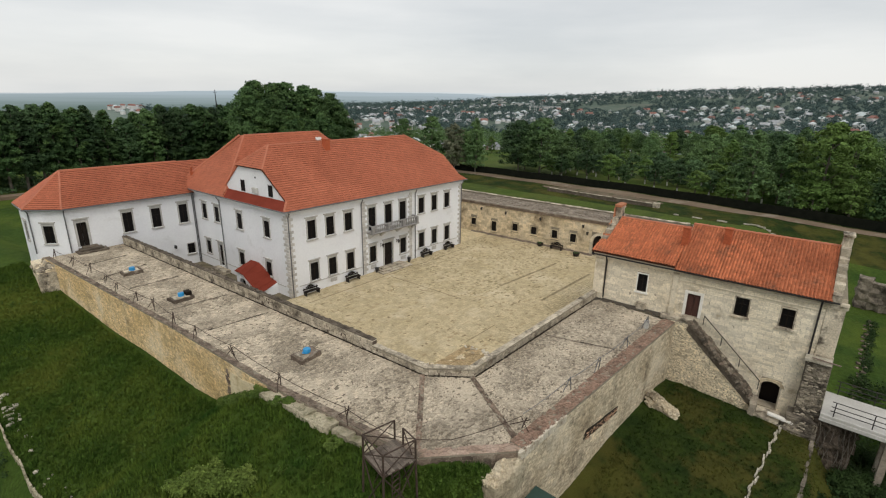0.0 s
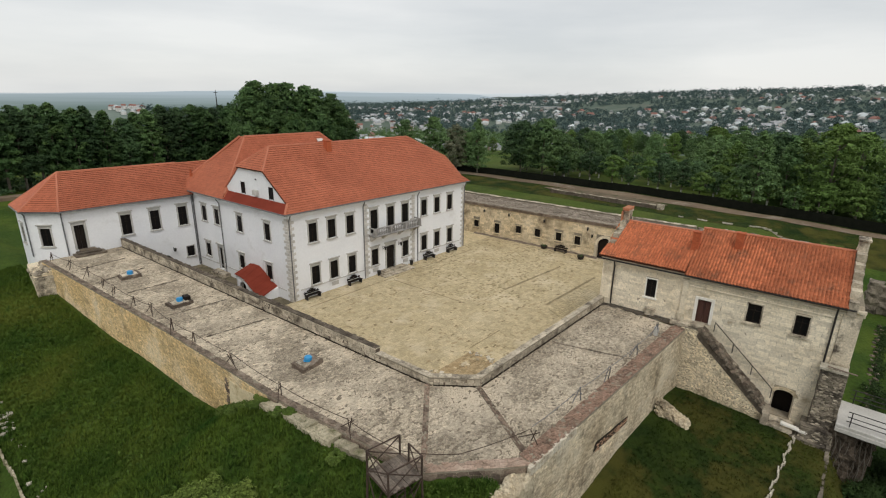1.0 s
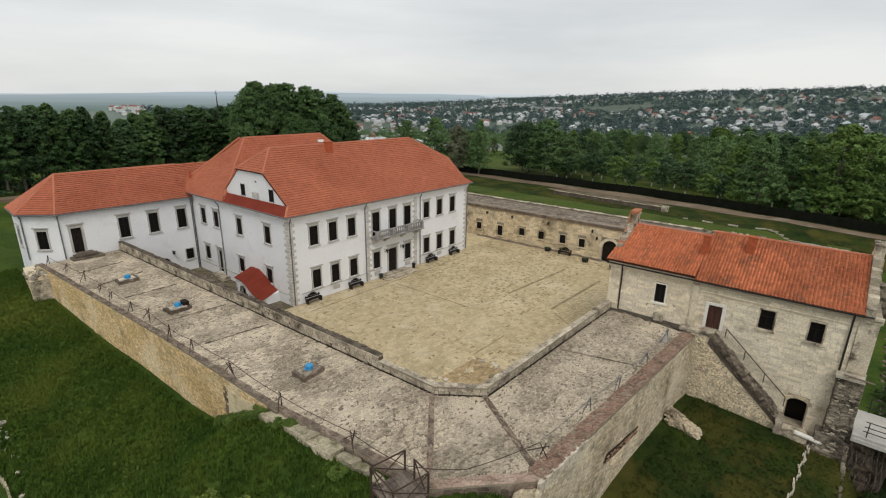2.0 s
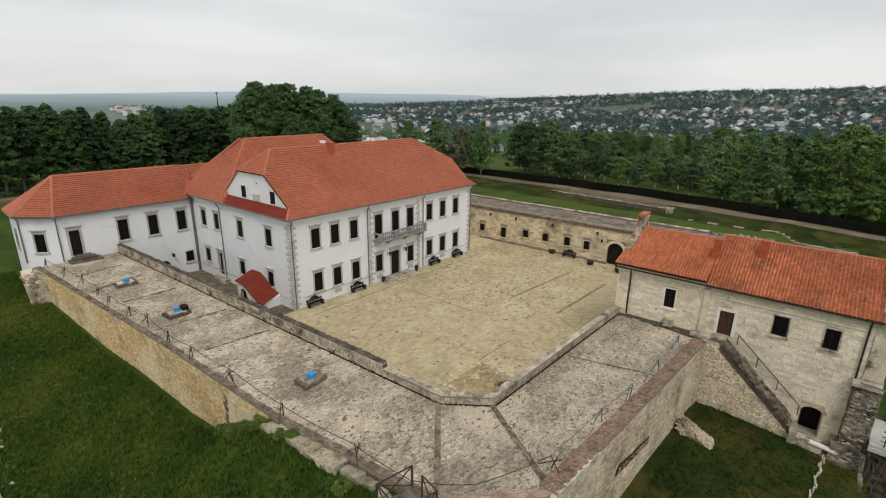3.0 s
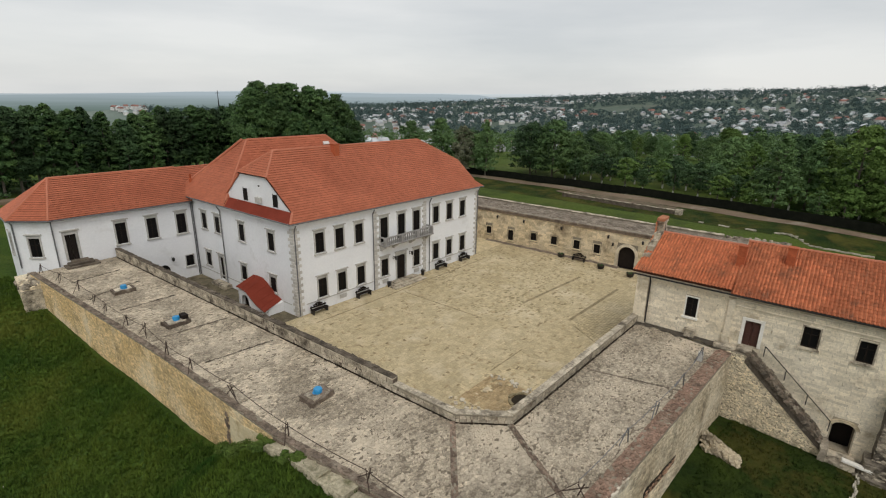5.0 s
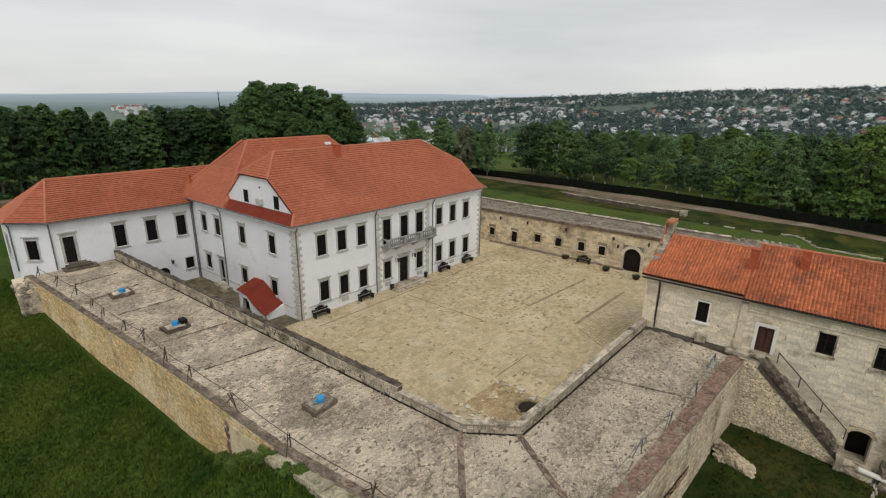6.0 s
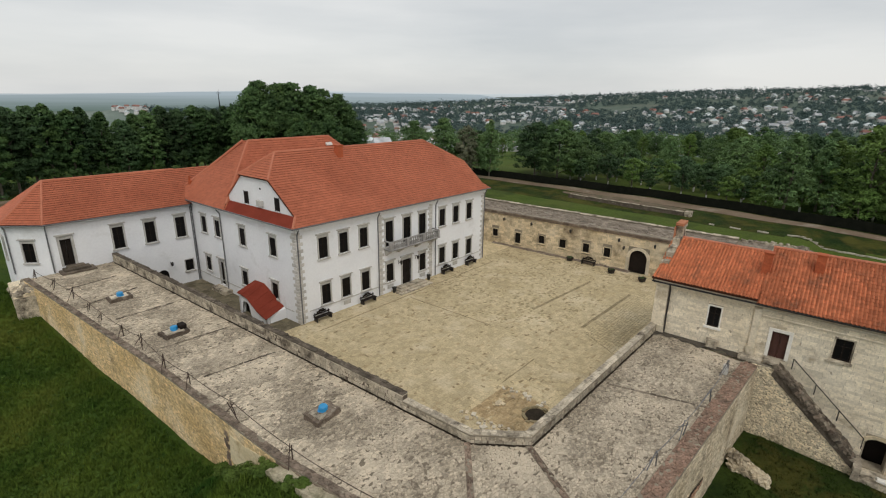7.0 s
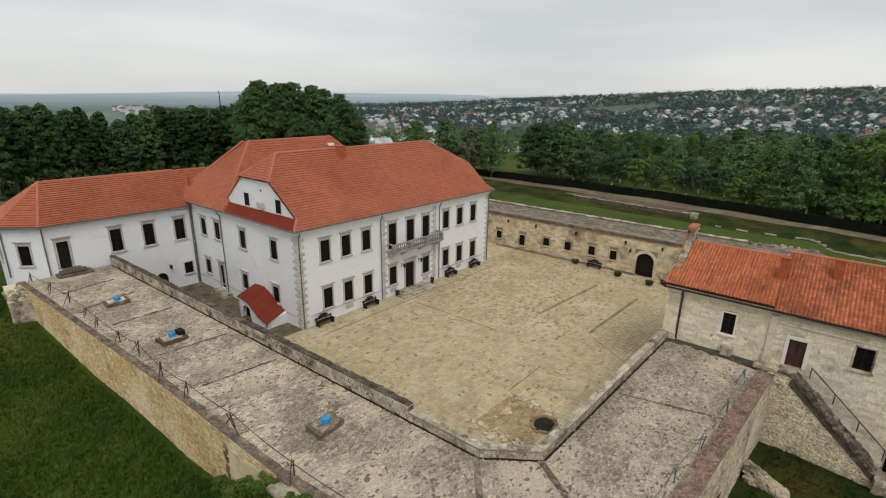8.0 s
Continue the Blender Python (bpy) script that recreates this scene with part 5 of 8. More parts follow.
for s in (0.88, 14.65):
    part("downpipe", tubes([((s, -0.12, 3.7 if s > 5 else 4.1), (s, -0.12, 7.2)), ((s, -0.12, 7.2), (s, -0.36, 7.62))], 0.055, 8), iron, gate, "dark iron downpipe", m=GF)
part("gutter", tubes([((-0.3, -0.42, GE - 0.02), (15.5, -0.42, GE - 0.02))], 0.06, 8), iron, gate, m=GF)
# other walls and roof
bm = bmesh.new()
box(bm, 0, 0.7, 0.8, 8.2, -3, GE)
box(bm, 15.2, 15.9, 0.8, 8.2, -3, GE)
box(bm, 0, 15.9, 8.2, 8.9, -3, GE)
part("wall", bm, lime_mortar, gate, m=GF)


def gpt(s, d, z):
    return GF @ Vector((s, d, z))


RG, RL = 10.2, 9.82            # ridge of the long roof and of the lower roof beside the courtyard
roof_plane(gate, [gpt(-0.35, -0.38, 7.93), gpt(5.9, -0.38, 7.93), gpt(5.9, 4.2, RL), gpt(0.25, 4.2, RL)], tile_old, 0.20, 0.29, 0.045, True, True, 0, None, 92)
roof_plane(gate, [gpt(5.9, -0.45, GE), gpt(15.12, -0.45, GE), gpt(15.0, 4.2, RG), gpt(5.9, 4.2, RG)], tile_old, 0.20, 0.29, 0.045, True, True, 240, (3, 2), 93)
roof_plane(gate, [gpt(5.9, 9.3, GE), gpt(0.2, 9.3, GE), gpt(0.2, 4.2, RL), gpt(5.9, 4.2, RL)], tile_old, tiles=False)
roof_plane(gate, [gpt(15.0, 9.3, GE), gpt(5.9, 9.3, GE), gpt(5.9, 4.2, RG), gpt(15.0, 4.2, RG)], tile_old, tiles=False)
bm = bmesh.new()
f1, f2 = ([bm.verts.new((s, d, z)) for d, z in ((-0.3, GE - 0.1), (9.0, GE - 0.1), (4.2, RG - 0.05))] for s in (5.86, 5.94))
bm.faces.new(f1)
bm.faces.new(f2[::-1])
for i in range(3):
    bm.faces.new((f1[i - 1], f2[i - 1], f2[i], f1[i]))
part("roof_step", bm, limestone, gate, m=GF)
part("frieze", boxes((-0.2, 5.88, -0.24, -0.002, 7.705, 7.86), bevel=0.02), limestone, gate, m=GF)
ridge_caps(gate, gpt(0.3, 4.2, RL + 0.06), gpt(5.9, 4.2, RL + 0.06), 0.12)
ridge_caps(gate, gpt(5.9, 4.2, RG + 0.05), gpt(15.0, 4.2, RG + 0.05), 0.12)
for s, d0, top in ((5.85, 1.95, 10.3), (8.52, 2.6, 10.55)):
    ch = part("chimney", boxes((s - 0.24, s + 0.24, d0, d0 + 0.5, 8.6, top), (s - 0.28, s + 0.28, d0 - 0.04, d0 + 0.54, top, top + 0.1), bevel=0.015), chimney_brick, gate, "slender red brick chimney", m=GF)
    pave("brick", courses([(s - 0.24, 8.7), (s + 0.24, 8.7), (s + 0.24, top - 0.02), (s - 0.24, top - 0.02)], 0.075, 0.2, 0.27, 94), wall_plane(GO - GN * (d0 - 0.0), GA[:2], GN[:2]), chimney_brick, ch, 0.005, 0.012, 0.6, 94)


def stepped_gable(s0, s1, name_label, brick, hi, crest):
    n = 6
    stones = []
    for k in range(2 if brick else 0, n):
        d0, d1 = -0.3 + 4.1 * k / n, -0.3 + 4.1 * (k + 1) / n
        z = GE + 0.05 + (crest - GE) * (k + 1) / n + 0.1 * (k % 2)
        stones.append((s0, s1, d0, d1 - 0.004, GE - 0.4, z))
        e0, e1 = 8.7 - 4.1 * (k + 1) / n, 8.7 - 4.1 * k / n
        stones.append((s0, s1, e0, e1 - 0.004, GE - 0.4, z))
    g = part("gable_parapet", boxes((s0 - 0.02, s1 + 0.02, 3.82, 4.7, GE, crest + hi), bevel=0.05), parapet_stone, gate, name_label, m=GF)
    part("cap_stone", boxes((s0 - 0.08, s1 + 0.08, 3.7, 4.8, crest + hi + 0.002, crest + hi + 0.16), bevel=0.03), parapet_stone, g, m=GF)
    for k, st in enumerate(stones):
        bm = ragged(bmesh.new(), *st, 0.05, 0.3, k)
        part("step_stone", bm, parapet_stone, g, m=GF)
    if brick:
        part("gable_brickwork", boxes((s0 - 0.1, s0 - 0.025, 3.5, 4.9, crest - 0.2, crest + hi + 0.1), (s0 - 0.06, s1 + 0.06, 3.55, 4.85, crest + hi + 0.165, crest + hi + 0.4), bevel=0.03), orange_brick, gate, "orange brick gable top", m=GF)
        for k in range(9):
            d0 = 0.1 + 0.38 * k
            part("verge_brick", boxes((s0 - 0.14, s0 - 0.02, d0, d0 + 0.33, GE - 0.05 + 0.53 * d0, GE + 0.35 + 0.53 * d0), bevel=0.02), orange_brick if k % 3 else parapet_stone, g, m=GF)


stepped_gable(-0.15, 0.28, "stepped stone gable with red brick", True, 0.82, RL)
stepped_gable(15.06, 15.55, "stepped weathered stone gable", False, 0.85, RG)

# outer stair with its thick stringer wall
stair = thing("outer_stair", tuple(GF @ Vector((9, -0.5, -1))), "rubble stone stair with a dark worn stringer", "stair")
bm = bmesh.new()
prof = [(6.3, -2.6), (12.3, -2.6), (12.3, -0.55), (7.5, 4.1), (6.3, 4.1)]
f1 = [bm.verts.new((s, -0.95, z)) for s, z in prof]
f2 = [bm.verts.new((s, -0.65, z)) for s, z in prof]
bm.faces.new(f1)
bm.faces.new(f2[::-1])
for i in range(5):
    bm.faces.new((f1[i - 1], f2[i - 1], f2[i], f1[i]))
bmesh.ops.recalc_face_normals(bm, faces=bm.faces)
part("stringer_wall", bm, lime_mortar, stair, m=GF)
SP = wall_plane(GO + GN * 0.95, GA[:2], GN[:2])
c_a, s_a = math.cos(radians(-17)), math.sin(radians(-17))      # its flat stones lie aslant
pave("wall_stone", [[(x * c_a - y * s_a + 6.35, x * s_a + y * c_a) for x, y in p] for p in cells([((u - 6.35) * c_a + v * s_a, -(u - 6.35) * s_a + v * c_a) for u, v in ((6.35, -2.3), (12.25, -2.3), (12.25, -0.6), (7.5, 4.05), (6.35, 4.05))], 0.24, 0.085, 0.95, 95)], SP, stair_stone, stair, 0.022, 0.06, 1.0, 95, 60, (9, 0))
bm = bmesh.new()
f1, f2 = ([bm.verts.new((u, d, z)) for u, z in ((7.45, 3.6), (7.6, 4.22), (12.1, -0.05), (12.2, -0.75))] for d in (-1.02, -0.1))
bm.faces.new(f1)
bm.faces.new(f2[::-1])
for i in range(4):
    bm.faces.new((f1[i - 1], f2[i - 1], f2[i], f1[i]))
bmesh.ops.recalc_face_normals(bm, faces=bm.faces)
part("stringer_core", bm, dark_cap, stair, m=GF)
rs_ = np.random.default_rng(188)
for k in range(230):
    t = (k // 4) / 57.5 + 0.006 * (rs_.random() - 0.5)
    w = 0.07 + 0.08 * rs_.random()
    bm = ragged(bmesh.new(), -w, w, -w * 1.2, w * 1.2, -0.16, 0.05 + 0.12 * rs_.random() ** 2, 0.06, 0.12, k)
    part("stringer_stone", bm, (dark_cap, dark_cap, dark_cap, pier_rubble, rim_brown)[k % 5], stair, m=GF @ Matrix.Translation((7.62 + 4.5 * t, -0.93 + 0.25 * (k % 4) + 0.1 * (rs_.random() - 0.5), 4.18 - 4.25 * t + 0.05 * (rs_.random() - 0.5))) @ pose(0, 0, 0, 24 * (rs_.random() - 0.5), 43 + 24 * (rs_.random() - 0.5), 60 * (rs_.random() - 0.5)))
for k in range(20):
    t = k / 20
    part("step", boxes((7.6 + 4.4 * t, 7.6 + 4.4 * (t + 0.05) + 0.05, -0.64, -0.03, -2.5, 4.15 - 4.9 * (t + 0.05)), bevel=0.02), parapet_stone, stair, m=GF)
part("landing", boxes((6.3, 7.6, -0.64, -0.03, 1.0, 4.2), (6.9, 7.7, -0.9, -0.03, 4.2, 4.34), bevel=0.02), parapet_stone, stair, m=GF)
part("handrail", tubes([(gpt(8.35, -0.22, 4.7), gpt(12.4, -0.22, 1.0))] + [(gpt(8.35 + 4.05 * t, -0.22, 4.7 - 3.7 * t), gpt(8.35 + 4.05 * t, -0.22, 4.0 - 3.7 * t)) for t in (0.0, 0.33, 0.66, 1.0)], 0.03), iron, stair)
part("threshold", boxes((12.3, 14.0, -1.3, -0.02, -1.9, -0.95), bevel=0.06), parapet_stone, stair, m=GF)
part("cheek_wall", ragged(bmesh.new(), 12.2, 12.55, -1.5, -0.05, -2.4, -0.25, 0.1, 0.2, 61), pier_rubble, stair, m=GF)
part("lintel_slab", boxes((-0.75, 0.75, -0.16, 0.16, -0.09, 0.09), bevel=0.03), white_trim, stair, "pale fallen lintel slab", m=GF @ Matrix.Translation((14.0, -1.25, -0.72)) @ pose(0, 0, 0, 0, 8, 4))

# ruined pier beside the bridge
pier = thing("ruined_pier", tuple(GF @ Vector((15, -0.6, -2))), "ruined rubble pier beside the bridge", "ruin")
for k, lump in enumerate(((14.62, 15.95, -0.72, -0.02, -0.5, 3.7), (14.3, 16.0, -1.25, -0.02, -1.3, -0.35), (13.9, 16.05, -1.6, -0.02, -3.4, -1.2))):
    part("masonry", ragged(bmesh.new(), *lump, 0.09, 0.3, 20 + k), pier_rubble, pier, m=GF)
part("root_mass", ragged(bmesh.new(), 15.9, 17.2, -1.1, 0.8, -4.6, 0.1, 0.35, 0.3, 31), root_rock, pier, "dark rock hung with roots below the bridge", m=GF)
part("root_mass", ragged(bmesh.new(), 17.0, 18.0, -0.5, 1.2, -4.6, 0.0, 0.4, 0.3, 32), root_rock, pier, m=GF)
for k in range(46):
    s0, d0 = 15.9 + 2.1 * k / 45, -1.15 + 0.55 * (k / 45) + 0.12 * math.sin(k * 2.3)
    pts = [(s0 + 0.12 * math.sin(k + 1.3 * j), d0 - 0.06 * j + 0.08 * math.sin(k * 1.7 + 2.1 * j), 0.25 - 0.75 * j * (0.8 + 0.3 * math.sin(k * 3.1))) for j in range(5)]
    part("root", tubes(list(zip(pts[:-1], pts[1:])), 0.010 + 0.008 * (k % 3), 5), bark if k % 2 else root_rock, pier, "hanging dry root", m=GF)
rp = np.random.default_rng(96)
for hull, d, seed in (([(14.6, -0.4), (15.97, -0.4), (15.95, 3.65), (14.66, 3.65)], 0.76, 97), ([(14.25, -1.25), (16.05, -1.25), (16.0, -0.4), (14.35, -0.4)], 1.3, 98), ([(13.9, -3.0), (16.1, -3.0), (16.05, -1.3), (13.95, -1.3)], 1.66, 99)):
    laid = cells(hull, 0.24, 0.11, 0.98, seed)
    pick = rp.random(len(laid))
    face = wall_plane(GO + GN * d, GA[:2], GN[:2])
    pave("pier_stone", [p for p, q in zip(laid, pick) if q < 0.62], face, pier_rubble, pier, 0.02, 0.09, 1.0, seed, 30, (15, 1))
    pave("pier_stone", [p for p, q in zip(laid, pick) if 0.62 <= q < 0.93], face, parapet_stone, pier, 0.02, 0.09, 1.0, seed + 10, 20, (15, 1))
part("ledge_slab", ragged(bmesh.new(), 14.5, 15.9, -1.0, 0.0, 3.72, 3.86, 0.05, 0.25, 33), slab_stone, pier, "pale broken ledge slab", m=GF)
part("plank", boxes((14.6, 16.1, -0.95, -0.85, 4.0, 4.06), bevel=0.01), old_plank, pier, "loose grey plank on the ledge", m=GF @ Matrix.Translation((0, 0, 1.0)) @ pose(0, 0, 0, 0, 4, 0))

# bridge
bridge = thing("footbridge", (14, -52, -2), "pale concrete footbridge with dark iron railings", "bridge")
BZ = 0.55
part("deck", boxes((12.05, 15.45, -66, -41.55, BZ - 0.22, BZ), (12.0, 12.25, -66, -41.55, BZ - 0.5, BZ - 0.22), (15.25, 15.5, -66, -41.55, BZ - 0.5, BZ - 0.22), bevel=0.03), concrete, bridge)
for y in (-45.1, -53, -60):
    part("pillar", boxes((12.4, 12.78, y - 0.19, y + 0.19, -7, BZ - 0.5), (14.6, 14.98, y - 0.19, y + 0.19, -7, BZ - 0.5), bevel=0.02), old_concrete, bridge, "weathered brownish concrete pillar")
for x in (12.13, 15.37):
    part("railing", tubes([((x, -66, BZ + h), (x, -42, BZ + h)) for h in (0.35, 0.65, 1.0)] + [((x, y, BZ), (x, y, BZ + 1.0)) for y in np.arange(-65, -41.5, 1.9)], 0.03), iron, bridge, "dark iron railing")

# ---- east casemates ----
case = thing("casemate_range", (36, -8, 0), "low yellow limestone casemates along the courtyard", "casemates", kind="structure")
CO, CQ = Vector((31.95, 14.0, 0)), Vector((34.9, -25.5, 0))
CD = (CQ - CO).normalized()
CN = Vector((CD.y, -CD.x, 0))
CF = place_frame(CO, CD[:2], (-CN)[:2])
CL, CZ = (CQ - CO).length, 4.62


def cs(y):
    return (14.0 - y) / -CD.y


c_win = [(cs(y), z0, z1) for y, z0, z1 in ((2.82, 1.0, 2.0), (-0.71, 0.62, 2.05), (-4.17, 1.25, 2.25), (-7.09, 1.25, 2.3), (-10.18, 1.28, 2.38), (-12.8, 1.25, 2.35), (-19.95, 1.35, 2.55))]
c_holes = [(s - 0.4, s + 0.4, a, b) for s, a, b in c_win] + [(cs(-16.45) - 1.05, cs(-16.45) + 1.05, 0.0, 2.85)]
wall("wall", CF, CL, -0.3, CZ, 0.7, c_holes, lime_mortar, case)
pave("wall_stone", courses([(0, 0), (CL, 0), (CL, 4.18), (0, 4.18)], 0.3, 0.35, 0.8, 101, [(a - 0.15, b + 0.15, c - 0.12, d + 0.15) for a, b, c, d in c_holes]), wall_plane(CO, CD[:2], CN[:2]), case_stone, case, 0.01, 0.03, 0.8, 101, 80, (24, 2))
for s, a, b in c_win:
    window(case, CF, s, a, 0.8, b - a, hood=False, trim=case_stone)
# coloured dark brown to paint the shadow below the roof lip
part("string_course", boxes((0, CL, -0.16, -0.002, 4.2, 4.42), (0, CL, -0.24, -0.002, 4.421, 4.62), bevel=0.03), rim_brown, case, m=CF)
s = cs(-16.45)
bm = bmesh.new()
box(bm, s - 1.1, s + 1.1, 0.3, 0.36, 0, 2.9)
part("gate_leaf", bm, dark_wood, case, "dark wooden arched gate", m=CF)
bm = bmesh.new()
for k in range(11):
    a0, a1 = math.pi * k / 11, math.pi * (k + 1) / 11
    pts = [(s + r * math.cos(a), -0.09, 1.75 + r * math.sin(a)) for r, a in ((1.0, a0), (1.34, a0), (1.34, a1), (1.0, a1))]
    f1 = [bm.verts.new(p) for p in pts]
    f2 = [bm.verts.new((p[0], 0.3, p[2])) for p in pts]
    bm.faces.new(f1)
    for i in range(4):
        bm.faces.new((f1[i - 1], f2[i - 1], f2[i], f1[i]))
for a in (s - 1.34, s + 1.0):
    box(bm, a, a + 0.34, -0.09, 0.3, 0, 1.75)
part("arch_surround", bm, limestone, case, m=CF)
bm = bmesh.new()
for x0, x1 in ((s - 1.05, s - 0.6), (s + 0.6, s + 1.05)):
    box(bm, x0, x1, 0.02, 0.29, 2.45, 2.86)
part("spandrel", bm, lime_mortar, case, m=CF)
bm = bmesh.new()
box(bm, 0, CL, 0.7, 5.4, -0.3, 4.5)
box(bm, 0, CL, 4.85, 5.4, 4.5, 4.78)
part("vault_body", bm, lime_mortar, case, m=CF)
pave("roof_stone", cells([(0, -0.2), (CL, -0.2), (CL, 4.85), (0, 4.85)], 0.42, 0.38, 0.85, 102), CF @ Matrix.Translation((0, 0, 4.5)), mossy_stone, case, 0.02, 0.16, 0.5, 102)
pave("rim_stone", courses([(0, 4.8), (CL, 4.8), (CL, 5.45), (0, 5.45)], 0.32, 0.5, 1.1, 103), CF @ Matrix.Translation((0, 0, 4.78)), parapet_stone, case, 0.015, 0.08, 0.8, 103)
lamp_s = [cs(y) for y in (1.3, -2.78, -8.17, -14.17, -18.2, -14.8)]
for k, s2 in enumerate(lamp_s):
    lantern("black iron wall lantern on the casemate wall", CF @ Matrix.Translation((s2, -0.002, 3.75 if k < 5 else 2.92)), "casemate lanterns")
# dark soil drifted along the foot of the casemates
bm = bmesh.new()
inner, outer = [], []
for k in range(61):
    s2 = 11.0 + 24.0 * k / 60
    wide = 0.45 + 0.35 * noise.noise(Vector((s2 * 0.35, 1.0, 0))) + 0.25 * noise.noise(Vector((s2 * 1.3, 4.0, 0)))
    inner.append(bm.verts.new((s2, -0.03, 0.16 + 0.1 * noise.noise(Vector((s2, 0, 3))))))
    outer.append(bm.verts.new((s2, -0.05 - max(0.12, wide), 0.021)))
for k in range(60):
    if 29.6 < 11.0 + 24.0 * k / 60 < 32.6:
        continue
    bm.faces.new((inner[k], outer[k], outer[k + 1], inner[k + 1]))
part("soil_drift", bm, rim_brown, case, "dark soil drifted against the wall foot", m=CF)
# continuation behind the gatehouse
bm = bmesh.new()
prism(bm, [(34.9, -25.5), (35.5, -32.0), (41.8, -31.4), (40.4, -25.0)], -3, 4.5)
prism(bm, [(35.5, -32.0), (36.4, -38.5), (40.0, -38.5), (41.8, -31.4)], -3, 4.5, top=[4.5, 2.4, 2.4, 4.5])
tail = tagged(part("rampart_tail", bm, terrace_bed), "stony rampart top behind the gatehouse", "rampart", kind="structure")
pave("rampart_stone", cells([(35.0, -25.6), (35.6, -31.9), (41.2, -31.4), (39.9, -25.6)], 0.5, 0.45, 0.9, 104), Matrix.Translation((0, 0, 4.5)), mossy_stone, tail, 0.03, 0.10, 0.9, 104)
pave("rim_stone", cells([(41.2, -31.4), (41.8, -31.4), (40.4, -25.3), (39.85, -25.3)], 0.5, 0.3, 0.8, 105), Matrix.Translation((0, 0, 4.5)), parapet_stone, tail, 0.02, 0.36, 0.8, 105)
# broken brick stub in the valley between wing and main roof
stub = part("broken_chimney", boxes((-0.62, -0.32, 18.7, 19.1, 9.0, 10.6), (-0.6, -0.42, 18.75, 18.95, 10.6, 11.1), (-0.75, -0.45, 18.1, 18.6, 8.9, 9.7), (-0.3, 0.1, 18.9, 19.2, 9.2, 9.9), bevel=0.05), chimney_brick, palace, "broken brick chimney stub in the roof valley")

# ---- things on the terrace ----
def vent_cap(at, turn, lean):
    e = thing("vent_cap", (*at, TOP), "bright blue plastic vent cap on a square stone plinth", "vent", "terrace vents")
    m = Matrix.Translation((*at, TOP + 0.02)) @ pose(0, 0, 0, 0, 0, turn)
    part("plinth", ragged(bmesh.new(), -0.78, 0.78, -0.56, 0.56, -0.1, 0.27, 0.11, 0.2, int(turn) + 50), rim_brown, e, "low worn stone plinth", m=m)
    part("cover_slab", ragged(bmesh.new(), -0.6, 0.55, -0.45, 0.36, 0.12, 0.31, 0.05, 0.2, int(turn) + 60), parapet_stone, e, "stained stone cover slab", m=m)
    cap = m @ pose(0.05, 0, 0.08, lean, 0, 0)
    bm = bmesh.new()
    tube(bm, (0, 0, 0.18), (0, 0, 0.46), 0.235, 24, 0.225)
    tube(bm, (0, 0, 0.46), (0, 0, 0.50), 0.225, 24, 0.19)
    part("cap", bm, blue_plastic, e, m=cap)
    bm = bmesh.new()
    tube(bm, (0, 0, 0.19), (0, 0, 0.23), 0.285, 24, 0.285)
    part("brim", bm, blue_plastic, e, m=cap)
    part("lid_ring", tubes([((0.235 * math.cos(u / 12 * 6.283), 0.235 * math.sin(u / 12 * 6.283), 0.41), (0.235 * math.cos((u + 1) / 12 * 6.283), 0.235 * math.sin((u + 1) / 12 * 6.283), 0.41)) for u in range(12)], 0.012), blue_plastic, e, m=cap)
    return e


vent_cap((-9.35, -16.8), 8, 3)
second = vent_cap((-10.95, -2.1), 4, -6)
vent_cap((-11.5, 7.1), 0, 2)
part("open_hatch", boxes((0.34, 0.76, -0.3, 0.3, 0.3, 0.6), bevel=0.02), dark_wood, second, "dark open box beside the cap", m=Matrix.Translation((-10.95, -2.1, TOP + 0.02)))


def wire_post(at, turn, height, group, mat=rusty):
    """a leaning stake with two props"""
    e = thing("wire_post", at, "rusty iron stake with props and slack wire", "post", group)
    m = Matrix.Translation(at) @ pose(0, 0, 0, 0, 0, turn)
    lean = 0.35 * math.sin(at[1] * 2.7)
    part("stake", tubes([((0, 0, 0), (lean, 0.1 * lean, height))], 0.03), mat, e, m=m)
    part("prop", tubes([((0.6, 0.14, 0), (lean - 0.2, 0.0, height * 0.97))], 0.024), mat, e, m=m)
    part("prop", tubes([((-0.55, 0.24, 0), (lean + 0.25, 0.05, height * 0.9))], 0.024), mat, e, m=m)
    return e


west_posts = [(-14.95, 17.0), (-14.4, 13.4), (-13.95, 9.65), (-13.7, 6.4), (-13.62, 3.8), (-13.35, 0.0), (-13.0, -2.4), (-13.05, -6.4), (-12.75, -9.1), (-12.35, -13.6), (-12.2, -18.6), (-11.57, -23.6), (-11.4, -26.9), (-9.85, -29.0), (-6.1, -30.5)]
south_posts = [(-1.43, -30.72), (1.64, -30.95), (5.57, -31.14), (9.3, -31.12)]
for k, (x, y) in enumerate(west_posts):
    if k in (12, 13):
        continue
    wire_post((x, y, TOP + 0.05), 80 + 20 * math.sin(k * 2.3), 0.78 + 0.16 * math.sin(k * 1.3), "terrace wire posts")
for k, (x, y) in enumerate(south_posts):
    wire_post((x, y, TOP + 0.05), 5 + 20 * math.sin(k * 1.9), 0.95 + 0.12 * math.sin(k * 2.7), "terrace wire posts", zinc)


def slack(p, q, sag, r, n=6):
    pts = []
    for i in range(n + 1):
        t = i / n
        pts.append(Vector(p).lerp(Vector(q), t) - Vector((0, 0, sag * 4 * t * (1 - t))))
    return list(zip(pts[:-1], pts[1:]))


